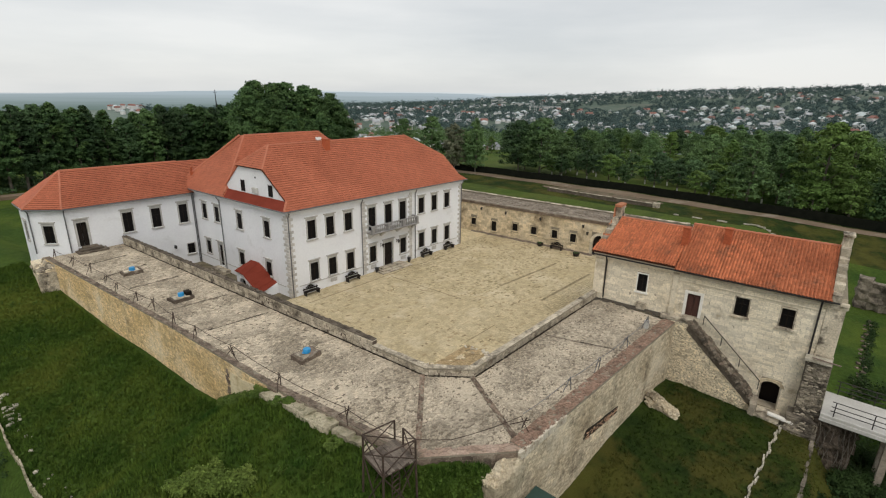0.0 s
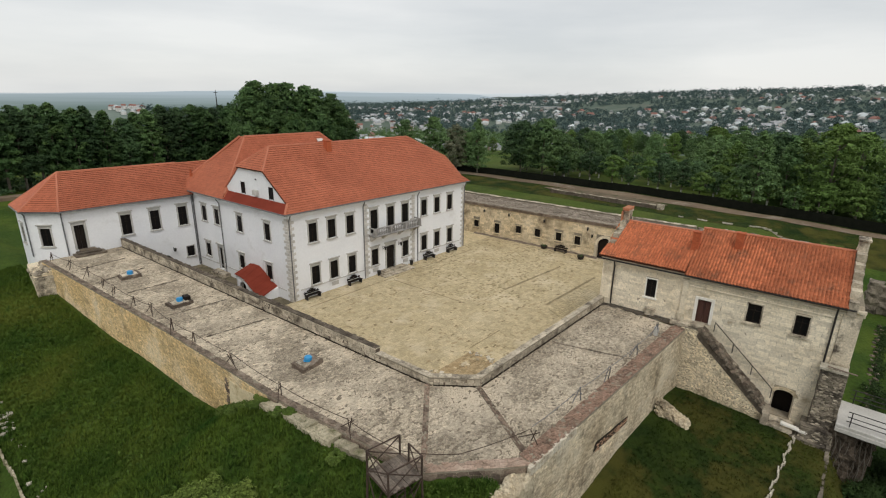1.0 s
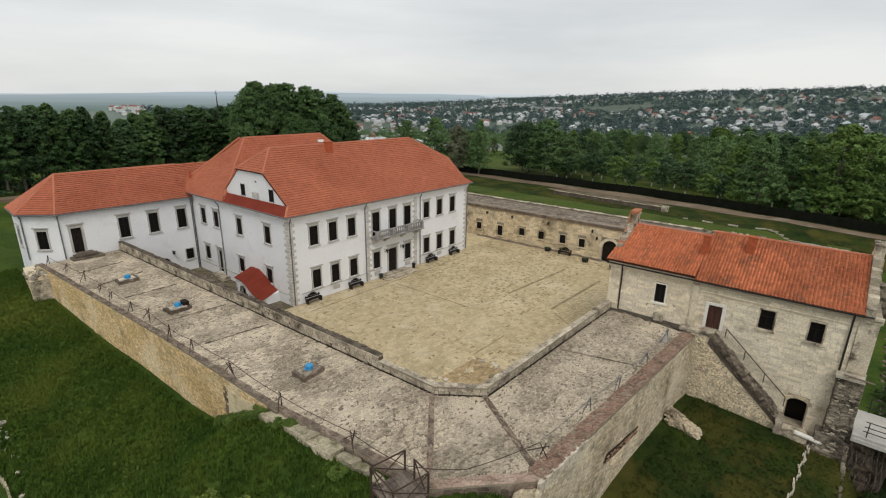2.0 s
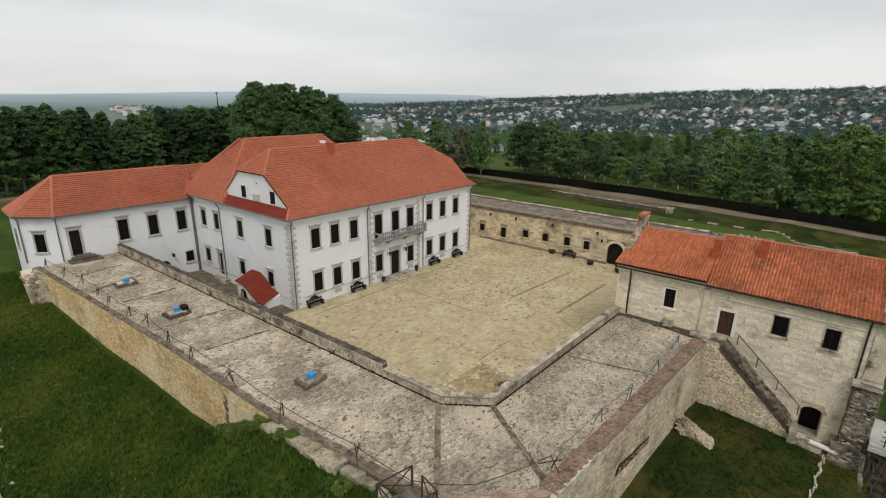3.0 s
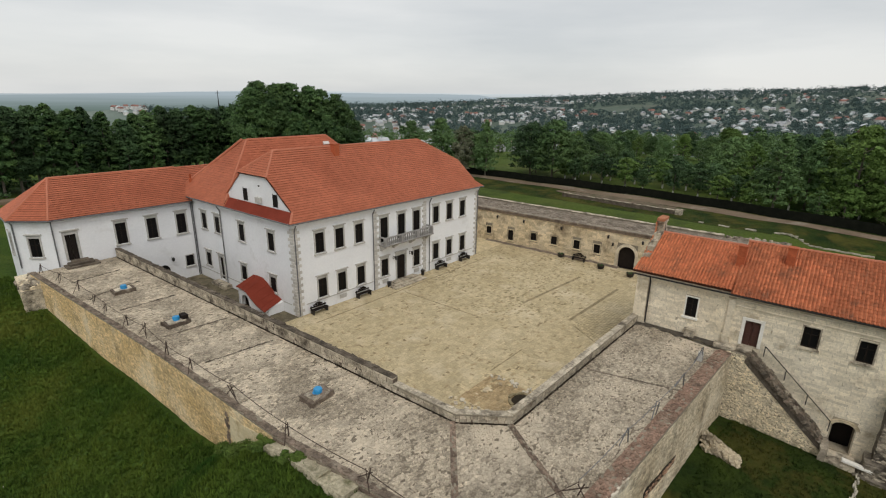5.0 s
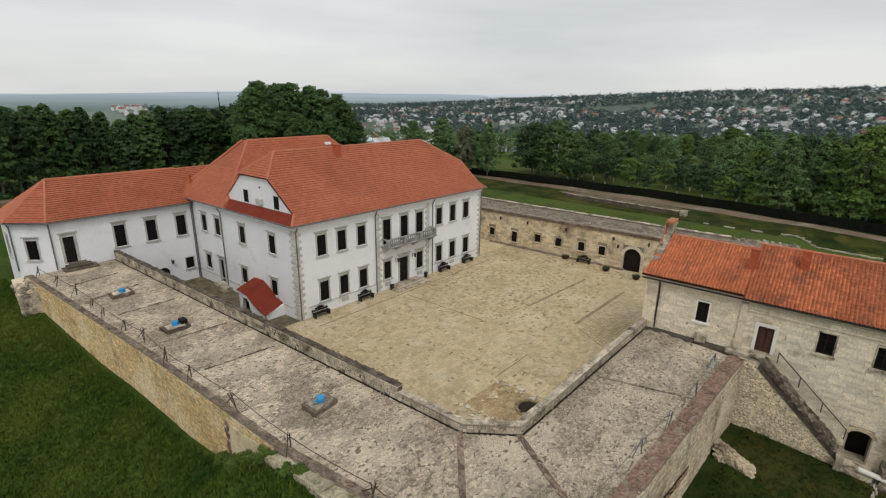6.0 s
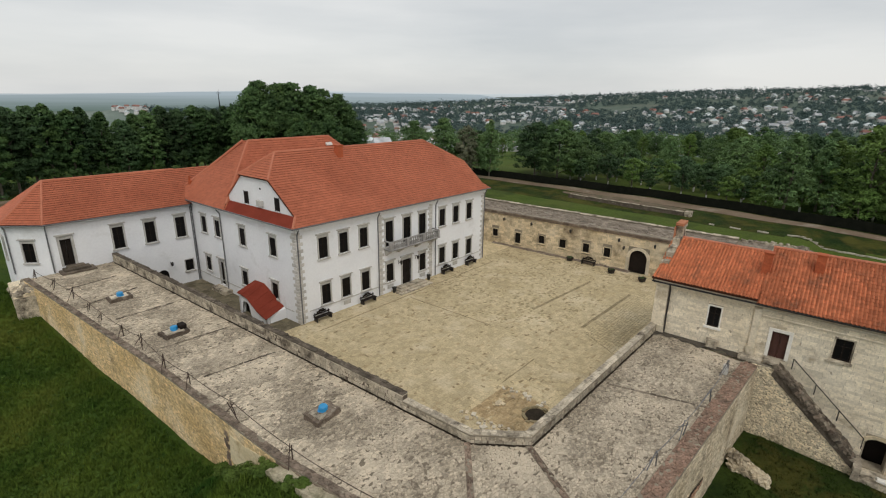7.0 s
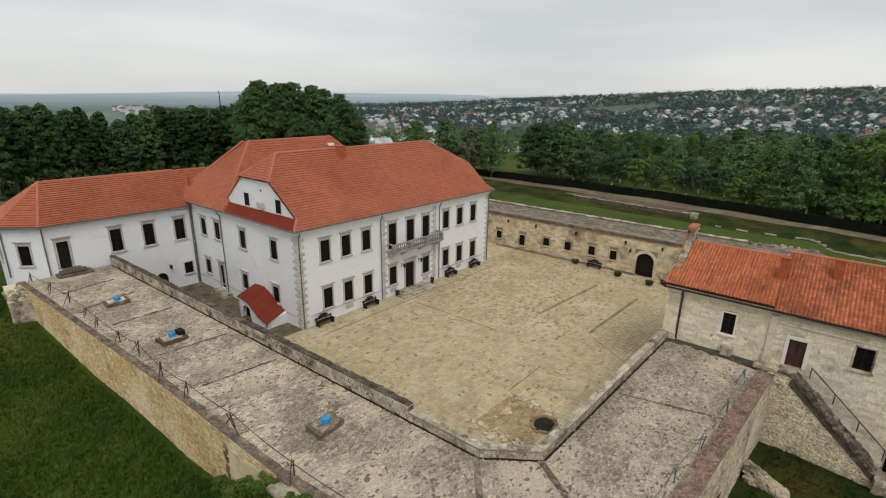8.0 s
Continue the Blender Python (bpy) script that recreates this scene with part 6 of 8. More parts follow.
def wire(posts, zs, name_label, mat):
    e = thing("wire_strand", (posts[0][0], posts[0][1], TOP), name_label, "wire")
    for z in zs:
        for a, b in zip(posts[:-1], posts[1:]):
            part("strand", tubes(slack((a[0], a[1], TOP + z), (b[0], b[1], TOP + z + 0.03), 0.10, 0.012, 5), 0.018, 4), mat, e)


wire(west_posts, (0.72,), "rusty slack wire along the terrace rim", rusty)
wire([west_posts[-1]] + south_posts, (0.85,), "grey slack wire along the brick rim", zinc)
bm = boxes((-0.14, 0.14, -0.14, 0.14, 0, 0.62), bevel=0.02)
tagged(part("white_post", bm, concrete, m=Matrix.Translation((9.3, -31.0, TOP + 0.02))), "short whitewashed concrete post at the rim", "post")
bm = boxes((-0.32, 0.32, -0.3, 0.0, 0, 0.5), (-0.36, 0.36, -0.34, 0.0, 0.5, 0.58), bevel=0.03)
tagged(part("stone_block", bm, parapet_stone, m=GF @ Matrix.Translation((3.9, -0.03, TOP + 0.02))), "pale stone block under the gatehouse window", "block")
bm = boxes((-0.7, 0.6, -0.25, 0.25, 0, 0.35), bevel=0.06)
tagged(part("fallen_block", bm, parapet_stone, m=GF @ Matrix.Translation((6.2, -0.55, TOP))), "fallen weathered block at the stair head", "block")

dirt = surface("black_dirt", (0.05, 0.042, 0.032), (0.10, 0.085, 0.066), 2.0, 9, 0.95, 0.5, 0.02, grit=0.4)
bm = bmesh.new()
edge_a, edge_b = [], []
for k in range(25):
    sx = 0.1 + 6.2 * k / 24
    edge_a.append(bm.verts.new(GF @ Vector((sx, -0.02, TOP + 0.09))))
    edge_b.append(bm.verts.new(GF @ Vector((sx, -0.55 - 0.2 * math.sin(k * 1.7) - 0.16 * math.sin(k * 0.6 + 1), TOP + 0.045))))
for k in range(24):
    bm.faces.new((edge_a[k], edge_b[k], edge_b[k + 1], edge_a[k + 1]))
part("dirt_drift", bm, dirt, bastion, "black dirt drifted against the gatehouse foot")

# lookout stand of rusty iron beside the rim
stand = thing("lookout_stand", (-12.98, -28.35, 2.0), "rusty iron lookout stand with a plank deck", "stand")
ST = Matrix.Translation((-12.98, -28.35, 0)) @ pose(0, 0, 0, 0, 0, -10)
DZ, hw, RH = 5.3, 0.78, 0.98
for k in range(9):
    x0 = -hw + 2 * hw / 9 * k
    part("plank", boxes((x0 + 0.004, x0 + 2 * hw / 9 - 0.006, -hw - 0.05 * ((k * 5) % 3), hw - 0.02 * ((k * 7) % 4), DZ + 0.004 * (k % 3), DZ + 0.035 + 0.008 * ((k * 3) % 4)), bevel=0.006), deck_plank, stand, "worn grey-brown deck plank", m=ST)
corner = {"l": (-hw, hw), "f": (-hw, -hw), "r": (hw, -hw), "b": (hw, hw)}
for a, b in ("lf", "fr", "rb", "bl"):
    (ax, ay), (bx, by) = corner[a], corner[b]
    part("deck_frame", tubes([((ax, ay, DZ - 0.04), (bx, by, DZ - 0.04))], 0.045), rusty, stand, m=ST)
    part("bank_tie", tubes([((ax * 1.1, ay * 1.1, 2.6), (bx * 1.1, by * 1.1, 2.6))], 0.026), rusty, stand, m=ST)
    part("leg_brace", tubes([((ax * 1.1, ay * 1.1, 2.6), (bx, by, DZ - 0.1))], 0.028), rusty, stand, m=ST)
    part("leg_brace", tubes([((bx * 1.1, by * 1.1, 2.6), (ax, ay, DZ - 0.1))], 0.028), rusty, stand, m=ST)
    part("leg_brace", tubes([((ax * 1.2, ay * 1.2, -0.2), (bx * 1.1, by * 1.1, 2.6))], 0.026), rusty, stand, m=ST)
for ax, ay in corner.values():
    part("post", tubes([((ax, ay, DZ - 0.05), (ax, ay, DZ + RH))], 0.046), rusty, stand, m=ST)
    part("leg", tubes([((ax * 1.22, ay * 1.22, -1.6), (ax, ay, DZ - 0.02))], 0.05), rusty, stand, m=ST)
# railings with crossed braces on three sides, the side to the rim left half open
for a, b in ("lf", "fr", "bl"):
    (ax, ay), (bx, by) = corner[a], corner[b]
    part("top_rail", tubes([((ax, ay, DZ + RH), (bx, by, DZ + RH))], 0.032), rusty, stand, m=ST)
    part("rail_brace", tubes([((ax, ay, DZ + 0.04), (bx, by, DZ + RH - 0.03))], 0.026), rusty, stand, m=ST)
    part("rail_brace", tubes([((ax, ay, DZ + RH - 0.03), (bx, by, DZ + 0.04))], 0.026), rusty, stand, m=ST)
part("post", tubes([((hw, hw * 0.16, DZ - 0.05), (hw, hw * 0.16, DZ + RH))], 0.042), rusty, stand, m=ST)
part("top_rail", tubes([((hw, hw * 0.16, DZ + RH), (hw, -hw, DZ + RH))], 0.032), rusty, stand, m=ST)
part("rail_brace", tubes([((hw, hw * 0.16, DZ + RH - 0.03), (hw, -hw * 0.7, DZ + 0.04))], 0.026), rusty, stand, m=ST)
part("ladder", tubes([((-0.05, -0.25, 0.2), (-0.05, -0.25, DZ - 0.02)), ((0.33, -0.25, 0.2), (0.33, -0.25, DZ - 0.02))] + [((-0.05, -0.25, z), (0.33, -0.25, z + 0.12)) for z in np.arange(0.5, DZ - 0.2, 0.28)], 0.03), rusty, stand, m=ST)

# pale facing slabs lying in the bank below the rim
for k, (x, y, sx, sy, a) in enumerate(((-12.72, -18.85, 1.75, 0.85, 97), (-12.46, -20.9, 1.7, 0.85, 95), (-12.34, -22.5, 1.85, 0.95, 98), (-12.15, -24.05, 1.1, 0.6, 99), (-11.97, -25.0, 0.75, 0.5, 100), (-12.05, -26.1, 0.6, 0.5, 104))):
    bm = ragged(bmesh.new(), -sx * 0.5, sx * 0.5, -sy * 0.5, sy * 0.5, -0.5, 0.06, 0.17, 0.22, 40 + k)
    tagged(part("facing_block", bm, facing_stone, m=Matrix.Translation((x, y, gz(x, y) + 0.16)) @ pose(0, 0, 0, 7, 2, a)), "pale facing slab half sunk in the grass bank", "block", "facing blocks")

# breach in the south wall, rubble heap at its foot
sd = Vector((F_[0] - E_[0], F_[1] - E_[1]))
SW = wall_plane((*E_, 0), sd, (sd.y, -sd.x))
gap = [(6.0, 1.2), (7.1, 1.02), (8.6, 0.92), (10.2, 0.82), (10.35, 1.28), (8.9, 1.42), (7.3, 1.55), (6.2, 1.72)]
# dark patch laid on the wall paints the shade inside the breach
breach = part("breach", prism(bmesh.new(), gap, 0.0, 0.042), soil, bastion, "dark broken breach in the wall with bare brick", m=SW)
rg = np.random.default_rng(330)
pave("brick", [p for p in courses([(6.2, 1.05), (10.2, 0.86), (10.2, 1.2), (6.3, 1.5)], 0.085, 0.18, 0.27, 331) if rg.random() > 0.5], SW @ Matrix.Translation((0, 0, 0.04)), raw_brick, breach, 0.008, 0.05, 1.0, 332, 30, (8, 1.1))
heap = thing("rubble_heap", (7.2, -33.2, -0.8), "heap of pale rubble stones against the wall", "rubble")
bm = bmesh.new()
for k in range(210):
    t, w = rng.random(), rng.random() - 0.5
    x, y = 7.6 - 0.3 * t + 1.2 * w * (1 - 0.5 * t), -32.3 - 2.1 * t
    z = gz(x, y) + (1 - t) * 1.0 * (1 - abs(w) * 1.4) * rng.random() ** 0.5 + 0.02
    s = 0.06 + 0.11 * rng.random() ** 1.5
    ragged(bm, -s * 1.3, s * 1.3, -s, s, -s * 0.7, s * 0.7, s * 0.5, 1.0, k)
    bmesh.ops.transform(bm, matrix=Matrix.Translation((x, y, z)) @ Euler(rng.random(3) * 3).to_matrix().to_4x4(), verts=list(bm.verts)[-26:])
tagged(part("rubble", bm, rubble_pale, heap), kind="stuff")

# ---- courtyard things ----
def bench(m, group):
    e = thing("bench", m.translation, "black wooden bench against the palace wall", "bench", group)
    part("seat", boxes((-0.88, 0.88, -0.62, -0.38, 0.40, 0.45), (-0.88, 0.88, -0.36, -0.14, 0.40, 0.45), bevel=0.01), dark_wood, e, m=m)
    part("backrest", boxes((-0.88, 0.88, -0.13, -0.08, 0.52, 0.66), (-0.5, 0.5, -0.13, -0.08, 0.69, 0.84), (-0.28, 0.28, -0.13, -0.08, 0.86, 0.97), bevel=0.01), dark_wood, e, m=m)
    for x in (-0.75, 0.75):
        part("leg", boxes((x - 0.04, x + 0.04, -0.6, -0.08, 0, 0.4), (x - 0.04, x + 0.04, -0.14, -0.08, 0.4, 0.75), bevel=0.008), iron, e, m=m)
    return e


first = bench(Matrix.Translation((1.95, -0.12, 0.02)), "palace benches")
for u in (7.25, 19.0, 23.3):
    copy_thing(first, Matrix.Translation((u, -0.12, 0.02)))
b2 = copy_thing(first, Matrix.Translation((33.35, -11.0, 0.02)) @ pose(0, 0, 0, 0, 0, -88))
tagged(b2, "black wooden bench against the casemate wall")


def planter(at, group="courtyard planters"):
    e = thing("planter", at, "dark iron tub planter with low greenery", "planter", group)
    m = Matrix.Translation(at)
    bm = bmesh.new()
    tube(bm, (0, 0, 0.06), (0, 0, 0.42), 0.34, 12, 0.46)
    part("tub", bm, iron, e, m=m)
    part("soil", tubes([((0, 0, 0.40), (0, 0, 0.43))], 0.42, 12), soil, e, m=m)
    part("foot", boxes((-0.25, -0.15, -0.2, 0.2, 0, 0.08), (0.15, 0.25, -0.2, 0.2, 0, 0.08)), iron, e, m=m)
    bm = bmesh.new()
    for k in range(22):
        a, r0 = 6.28 * rng.random(), 0.4 * math.sqrt(rng.random())
        p = Vector((r0 * math.cos(a), r0 * math.sin(a), 0.44))
        q = p + Vector((0.14 * (rng.random() - 0.5), 0.14 * (rng.random() - 0.5), 0.05 + 0.08 * rng.random()))
        s = Vector((math.sin(a), -math.cos(a), 0)) * 0.04
        bm.faces.new([bm.verts.new(c) for c in (p - s, p + s, q + s, q - s)])
    tagged(part("greenery", bm, leaf_mat, e, m=m), kind="stuff")
    return e


p1 = planter((32.2, -14.3, 0.02))
for x, y in ((31.9, -18.0), (32.9, -8.6), (33.1, -19.2)):
    copy_thing(p1, Matrix.Translation((x, y, 0.02)))
for u in (10.75, 15.9):
    bm = bmesh.new()
    tube(bm, (0, 0, 0), (0, 0, 0.5), 0.17, 10, 0.22)
    tube(bm, (0, 0, 0.5), (0, 0, 0.56), 0.24, 10, 0.24)
    tagged(part("litter_bin", bm, iron, m=Matrix.Translation((u, -0.42, 0.02))), "small black iron bin beside the palace steps", "bin", "palace bins")

# dug-out pit, stones laid out and gutters across the paving
pit = thing("dug_pit", (2.95, -22.1, 0), "dark round pit with a stone ring in the courtyard", "pit")
# low dark disc on the paving; the pit's shade is only its colour
bm = bmesh.new()
tube(bm, (0, 0, 0.005), (0, 0, 0.06), 0.74, 20, 0.72)
part("hollow", bm, soil, pit, m=Matrix.Translation((2.95, -22.1, 0)) @ Matrix.Diagonal((1.0, 0.85, 1, 1)))
for k in range(18):
    a = 6.283 * k / 18
    part("ring_stone", boxes((-0.16, 0.16, -0.11, 0.11, 0, 0.09 + 0.03 * (k % 3)), bevel=0.03), weedy, pit, m=Matrix.Translation((2.95 + (0.84 + 0.07 * math.sin(k * 2.3)) * math.cos(a), -22.1 + (0.74 + 0.06 * math.sin(k * 1.7)) * math.sin(a), 0.0)) @ pose(0, 0, 0, 0, 0, math.degrees(a) + 90))
rl = np.random.default_rng(611)
for k in range(54):
    t, off = rl.random(), 0.22 * rl.normal()
    x, y = ((0.0 + 0.5 * t * t + off, -18.3 - 3.8 * t), (4.1 + 0.2 * t + off, -18.4 - 3.6 * t), (1.2 + 2.7 * t, -19.5 - 0.35 * t + off))[(0, 1, 0, 2, 0, 1)[k % 6]]
    s = 0.06 + 0.15 * rl.random() ** 1.8
    tagged(part("loose_block", ragged(bmesh.new(), -s, s, -s * 0.7, s * 0.7, -0.02, 0.06 + 0.08 * rl.random(), 0.04, 0.2, k), lime_wash if k % 3 else case_stone, m=Matrix.Translation((x, y, 0.012)) @ pose(0, 0, 0, 0, 0, 180 * rl.random())), "pale loose stone on the courtyard paving", "stone", "laid-out stones")




def gutter_row(p, q, w, seed, mat):
    d = Vector((q[0] - p[0], q[1] - p[1]))
    L = d.length
    d.normalize()
    m = Matrix(((d.x, -d.y, 0, p[0]), (d.y, d.x, 0, p[1]), (0, 0, 1, 0.016), (0, 0, 0, 1)))
    part("gutter_bed", prism(bmesh.new(), [(0, 0), (L, 0), (L, w), (0, w)], -0.01, 0.003), weed_mat, court, m=m)
    pave("gutter_stone", courses([(0, 0), (L, 0), (L, w), (0, w)], w / 2, 0.25, 0.5, seed), m, mat, court, 0.03, 0.014, 0.9, seed)


for k, (p, q, w) in enumerate((((10.9, -2.6), (11.4, -12.3), 0.12), ((17.0, -13.3), (27.9, -14.0), 0.3), ((16.6, -18.6), (27.2, -18.7), 0.3), ((4.6, -18.4), (9.0, -18.3), 0.10), ((0.4, -2.2), (26.0, -1.9), 0.12))):
    gutter_row(p, q, w, 120 + k, weedy)
# brown worn patch of setts near the pit, and rows of cobbles before the gatehouse
pave("sett", courses([(0.6, -22.6), (4.3, -22.4), (4.4, -18.7), (0.4, -18.7)], 0.2, 0.3, 0.5, 131), Matrix.Translation((0, 0, 0.012)), sett_brown, court, 0.02, 0.02, 0.9, 131)
part("cobble_bed", prism(bmesh.new(), [(12.6, -25.0), (31.0, -25.0), (31.0, -19.0), (16.0, -19.0)], -0.02, 0.024), weedy, court)
pave("cobble", courses([(12.6, -25.0), (31.0, -25.0), (31.0, -19.0), (16.0, -19.0)], 0.27, 0.3, 0.6, 132), Matrix.Translation((0, 0, 0.022)), court_stone, court, 0.045, 0.045, 0.7, 132)
# raised weedy setts: small tufts and stained stones all over the paving
def weeds(name, n, seed, x0, x1, y0, y1, thin, material, label):
    r5 = np.random.default_rng(seed)
    V, F = [], []
    for k in range(n):
        x, y = x0 + (x1 - x0) * r5.random(), y0 + (y1 - y0) * r5.random()
        if x < -7.6 - 0.075 * y + 0.4 or x > 33.0:
            continue
        if noise.noise(Vector((x * 0.16, y * 0.16, 3.0 + seed))) < thin and r5.random() < 0.7:
            continue
        w, l = 0.06 + 0.08 * r5.random(), 0.08 + 0.2 * r5.random() ** 2
        a = 0.5 * (r5.random() - 0.5) + (1.57 if r5.random() < 0.3 else 0)
        ca, sa = math.cos(a), math.sin(a)
        b = len(V)
        z0 = 0.021 + 0.006 * r5.random()
        for dx, dy, dz in ((-l, -w, -0.02), (l, -w, -0.02), (l, w, -0.02), (-l, w, -0.02), (-l * 0.7, 0, 0.03), (l * 0.7, 0, 0.03)):
            V.append((x + ca * dx - sa * dy, y + sa * dx + ca * dy, z0 + dz))
        F += [(b, b + 1, b + 5, b + 4), (b + 2, b + 3, b + 4, b + 5), (b + 1, b + 2, b + 5), (b + 3, b, b + 4)]
    tagged(link_mesh(name, mesh_of(name, V, F, material), None), label, "weeds", kind="stuff")


weeds("joint_weeds", 1000, 55, -7, 34, -25.4, -0.4, -0.08, weed_mat, "dry brown weeds in the paving joints")
weeds("joint_moss", 800, 57, 12, 33, -17, -0.4, 0.0, moss_mat, "dark moss in the joints of the far paving")

# moat things
fence = thing("stone_kerb", (5, -39.3, -1.2), "row of whitish stones across the moat", "kerb")
for k in range(58):
    t = k / 57
    x, y = 12.2 - 12.5 * t, -39.8 + 0.55 * t + 0.07 * math.sin(k * 0.9) + 0.03 * math.sin(k * 2.9)
    bm = ragged(bmesh.new(), -0.17, 0.17, -0.035, 0.035, -0.2, 0.10, 0.04, 0.12, k)
    part("kerb_stone", bm, slab_stone, fence, m=Matrix.Translation((x, y, gz(x, y) + 0.03)) @ pose(0, 0, 0, 0, 0, 20 * (rng.random() - 0.5)))
low = thing("retaining_wall", (8, -41.2, -2), "low crumbling retaining wall in the moat", "wall")
bm = bmesh.new()
for k in range(26):
    x = 12.9 - 0.66 * k
    ragged(bm, x - 0.68, x, -41.62 - 0.012 * (13 - x), -41.4 - 0.012 * (13 - x), -5, -1.15 - 0.02 * (13 - x) + 0.08 * math.sin(k * 2.3), 0.08, 0.3, k)
part("wall", bm, pier_rubble, low)
low2 = thing("field_wall", (-22.4, -5, -2.2), "low dry-stone wall at the foot of the slope", "wall")
bm = bmesh.new()
for k in range(96):
    y = -34 + 0.42 * k
    x = -22.95 - 0.04 * y + 0.05 * math.sin(k * 0.6)
    z = gz(x + 0.4, y)
    ragged(bm, x - 0.05, x + 0.06, y, y + 0.44, z - 1.6, z + 0.05 + 0.05 * math.sin(k * 2.1), 0.05, 0.3, k)
part("wall", bm, facing_stone, low2)
for k in range(46):
    y = (1.8, -0.5, -1.4)[k % 3] + 1.5 * (rng.random() - 0.5) if k < 34 else -13 + 10 * rng.random()
    x = -22.5 - 0.04 * y + 0.75 * rng.random() ** 1.5
    w = 0.05 + 0.13 * rng.random() ** 2
    part("field_stone", ragged(bmesh.new(), -w, w, -w * 0.8, w * 0.8, -0.06, w * 0.7, 0.04, 0.2, k), slab_stone, low2, m=Matrix.Translation((x, y, gz(x, y) + 0.03)) @ pose(0, 0, 0, 25 * rng.random(), 25 * rng.random(), 180 * rng.random()))
cz = gz(-7.35, -32.6)
cab = thing("green_cabinet", (-7.35, -32.6, cz), "dark green metal cabinet at the foot of the bastion", "cabinet")
part("body", boxes((-7.85, -6.9, -33.2, -32.0, cz - 0.3, 1.72), bevel=0.03), grey_box, cab)
part("roof", boxes((-7.95, -6.8, -33.3, -31.9, 1.722, 1.8), bevel=0.02), grey_box, cab)
part("door", boxes((-7.87, -7.852, -33.05, -32.15, cz + 0.15, 1.55), bevel=0.005), grey_box, cab)
ruin = thing("ruined_wall", (30, -43.6, -2), "line of ruined wall stones in the grass", "ruin")
for k in range(44):
    t = k / 43
    x, y = 19 + 22 * t, -43.4 - 0.3 * t + 0.25 * math.sin(k * 2.7)
    s = 0.10 + 0.12 * rng.random()
    part("ruin_stone", ragged(bmesh.new(), -s, s, -0.14, 0.14, -0.4, 0.02 + 0.14 * rng.random(), 0.09, 0.2, k), (pier_rubble, dark_cap, rim_brown)[k % 3], ruin, m=Matrix.Translation((x, y, gz(x, y))) @ pose(0, 0, 0, 10 * rng.random(), 10 * rng.random(), 60 * rng.random()))
# broken end of the outer wall behind the gatehouse
stump = thing("wall_stump", (45.4, -46, -2), "broken dark rubble wall in the grass", "ruin")
for k, lump in enumerate(((44.6, 45.9, -43.2, -42.1, -2.6, 1.0), (44.8, 46.0, -45.4, -43.2, -2.6, 0.5), (44.9, 46.1, -50.0, -45.4, -2.6, 0.6), (44.9, 46.1, -56.0, -50.0, -2.6, 0.4))):
    part("masonry", ragged(bmesh.new(), *lump, 0.3, 0.45, 70 + k), pier_rubble, stump)
# pale kerb stones in the grass beside the road
grass_kerb = thing("grass_kerb", (62, -29, 1), "broken row of pale kerb stones in the grass", "kerb")
for k in range(30):
    y = -17.5 - 0.72 * k
    x = 61.2 + 1.4 * float(smooth(-24, -31, y)) + 0.1 * math.sin(k * 2.2)
    if k < 16 and k % 5 in (1, 2, 3):
        continue
    part("kerb_stone", ragged(bmesh.new(), -0.15, 0.15, -0.36, 0.36, -0.4, 0.16, 0.06, 0.3, k), slab_stone, grass_kerb, m=Matrix.Translation((x, y, gz(x, y))))

# ---- trees ----
def leaf_cloud(r, centres, radii, per, size, squash=0.8, ruffle=0.5):
    """many small bent leaf cards round clump centres"""
    C = np.repeat(centres, per, 0)
    R = np.repeat(radii, per)
    n = len(C)
    d = r.normal(size=(n, 3))
    d /= np.linalg.norm(d, axis=1)[:, None]
    d[:, 2] = np.where(d[:, 2] < -0.35, -d[:, 2], d[:, 2])
    pos = C + d * (R * (0.3 + 0.8 * r.random(n)))[:, None] * np.array([1, 1, squash])
    nrm = d + np.array([0, 0, 0.4]) + ruffle * r.normal(size=(n, 3))
    nrm /= np.linalg.norm(nrm, axis=1)[:, None]
    t = np.cross(nrm, r.normal(size=(n, 3)))
    t /= np.linalg.norm(t, axis=1)[:, None]
    b = np.cross(nrm, t)
    s = (size * (0.6 + 0.8 * r.random(n)))[:, None]
    V = np.stack([pos - t * s * 0.5, pos + b * s * 0.32 - nrm * s * 0.1, pos + t * s * 0.55, pos - b * s * 0.32 - nrm * s * 0.1], 1).reshape(-1, 3)
    F = np.arange(n * 4).reshape(n, 4)
    return V, F


CROWN_U = (0.0, 0.12, 0.4, 0.65, 0.85, 1.0)
CROWN_F = {"tall": (0.45, 0.75, 1.0, 0.92, 0.62, 0.14), "broad": (0.62, 0.92, 1.0, 0.86, 0.6, 0.2), "willow": (0.8, 1.0, 0.9, 0.66, 0.4, 0.1), "round": (0.5, 0.85, 1.0, 0.9, 0.62, 0.2)}


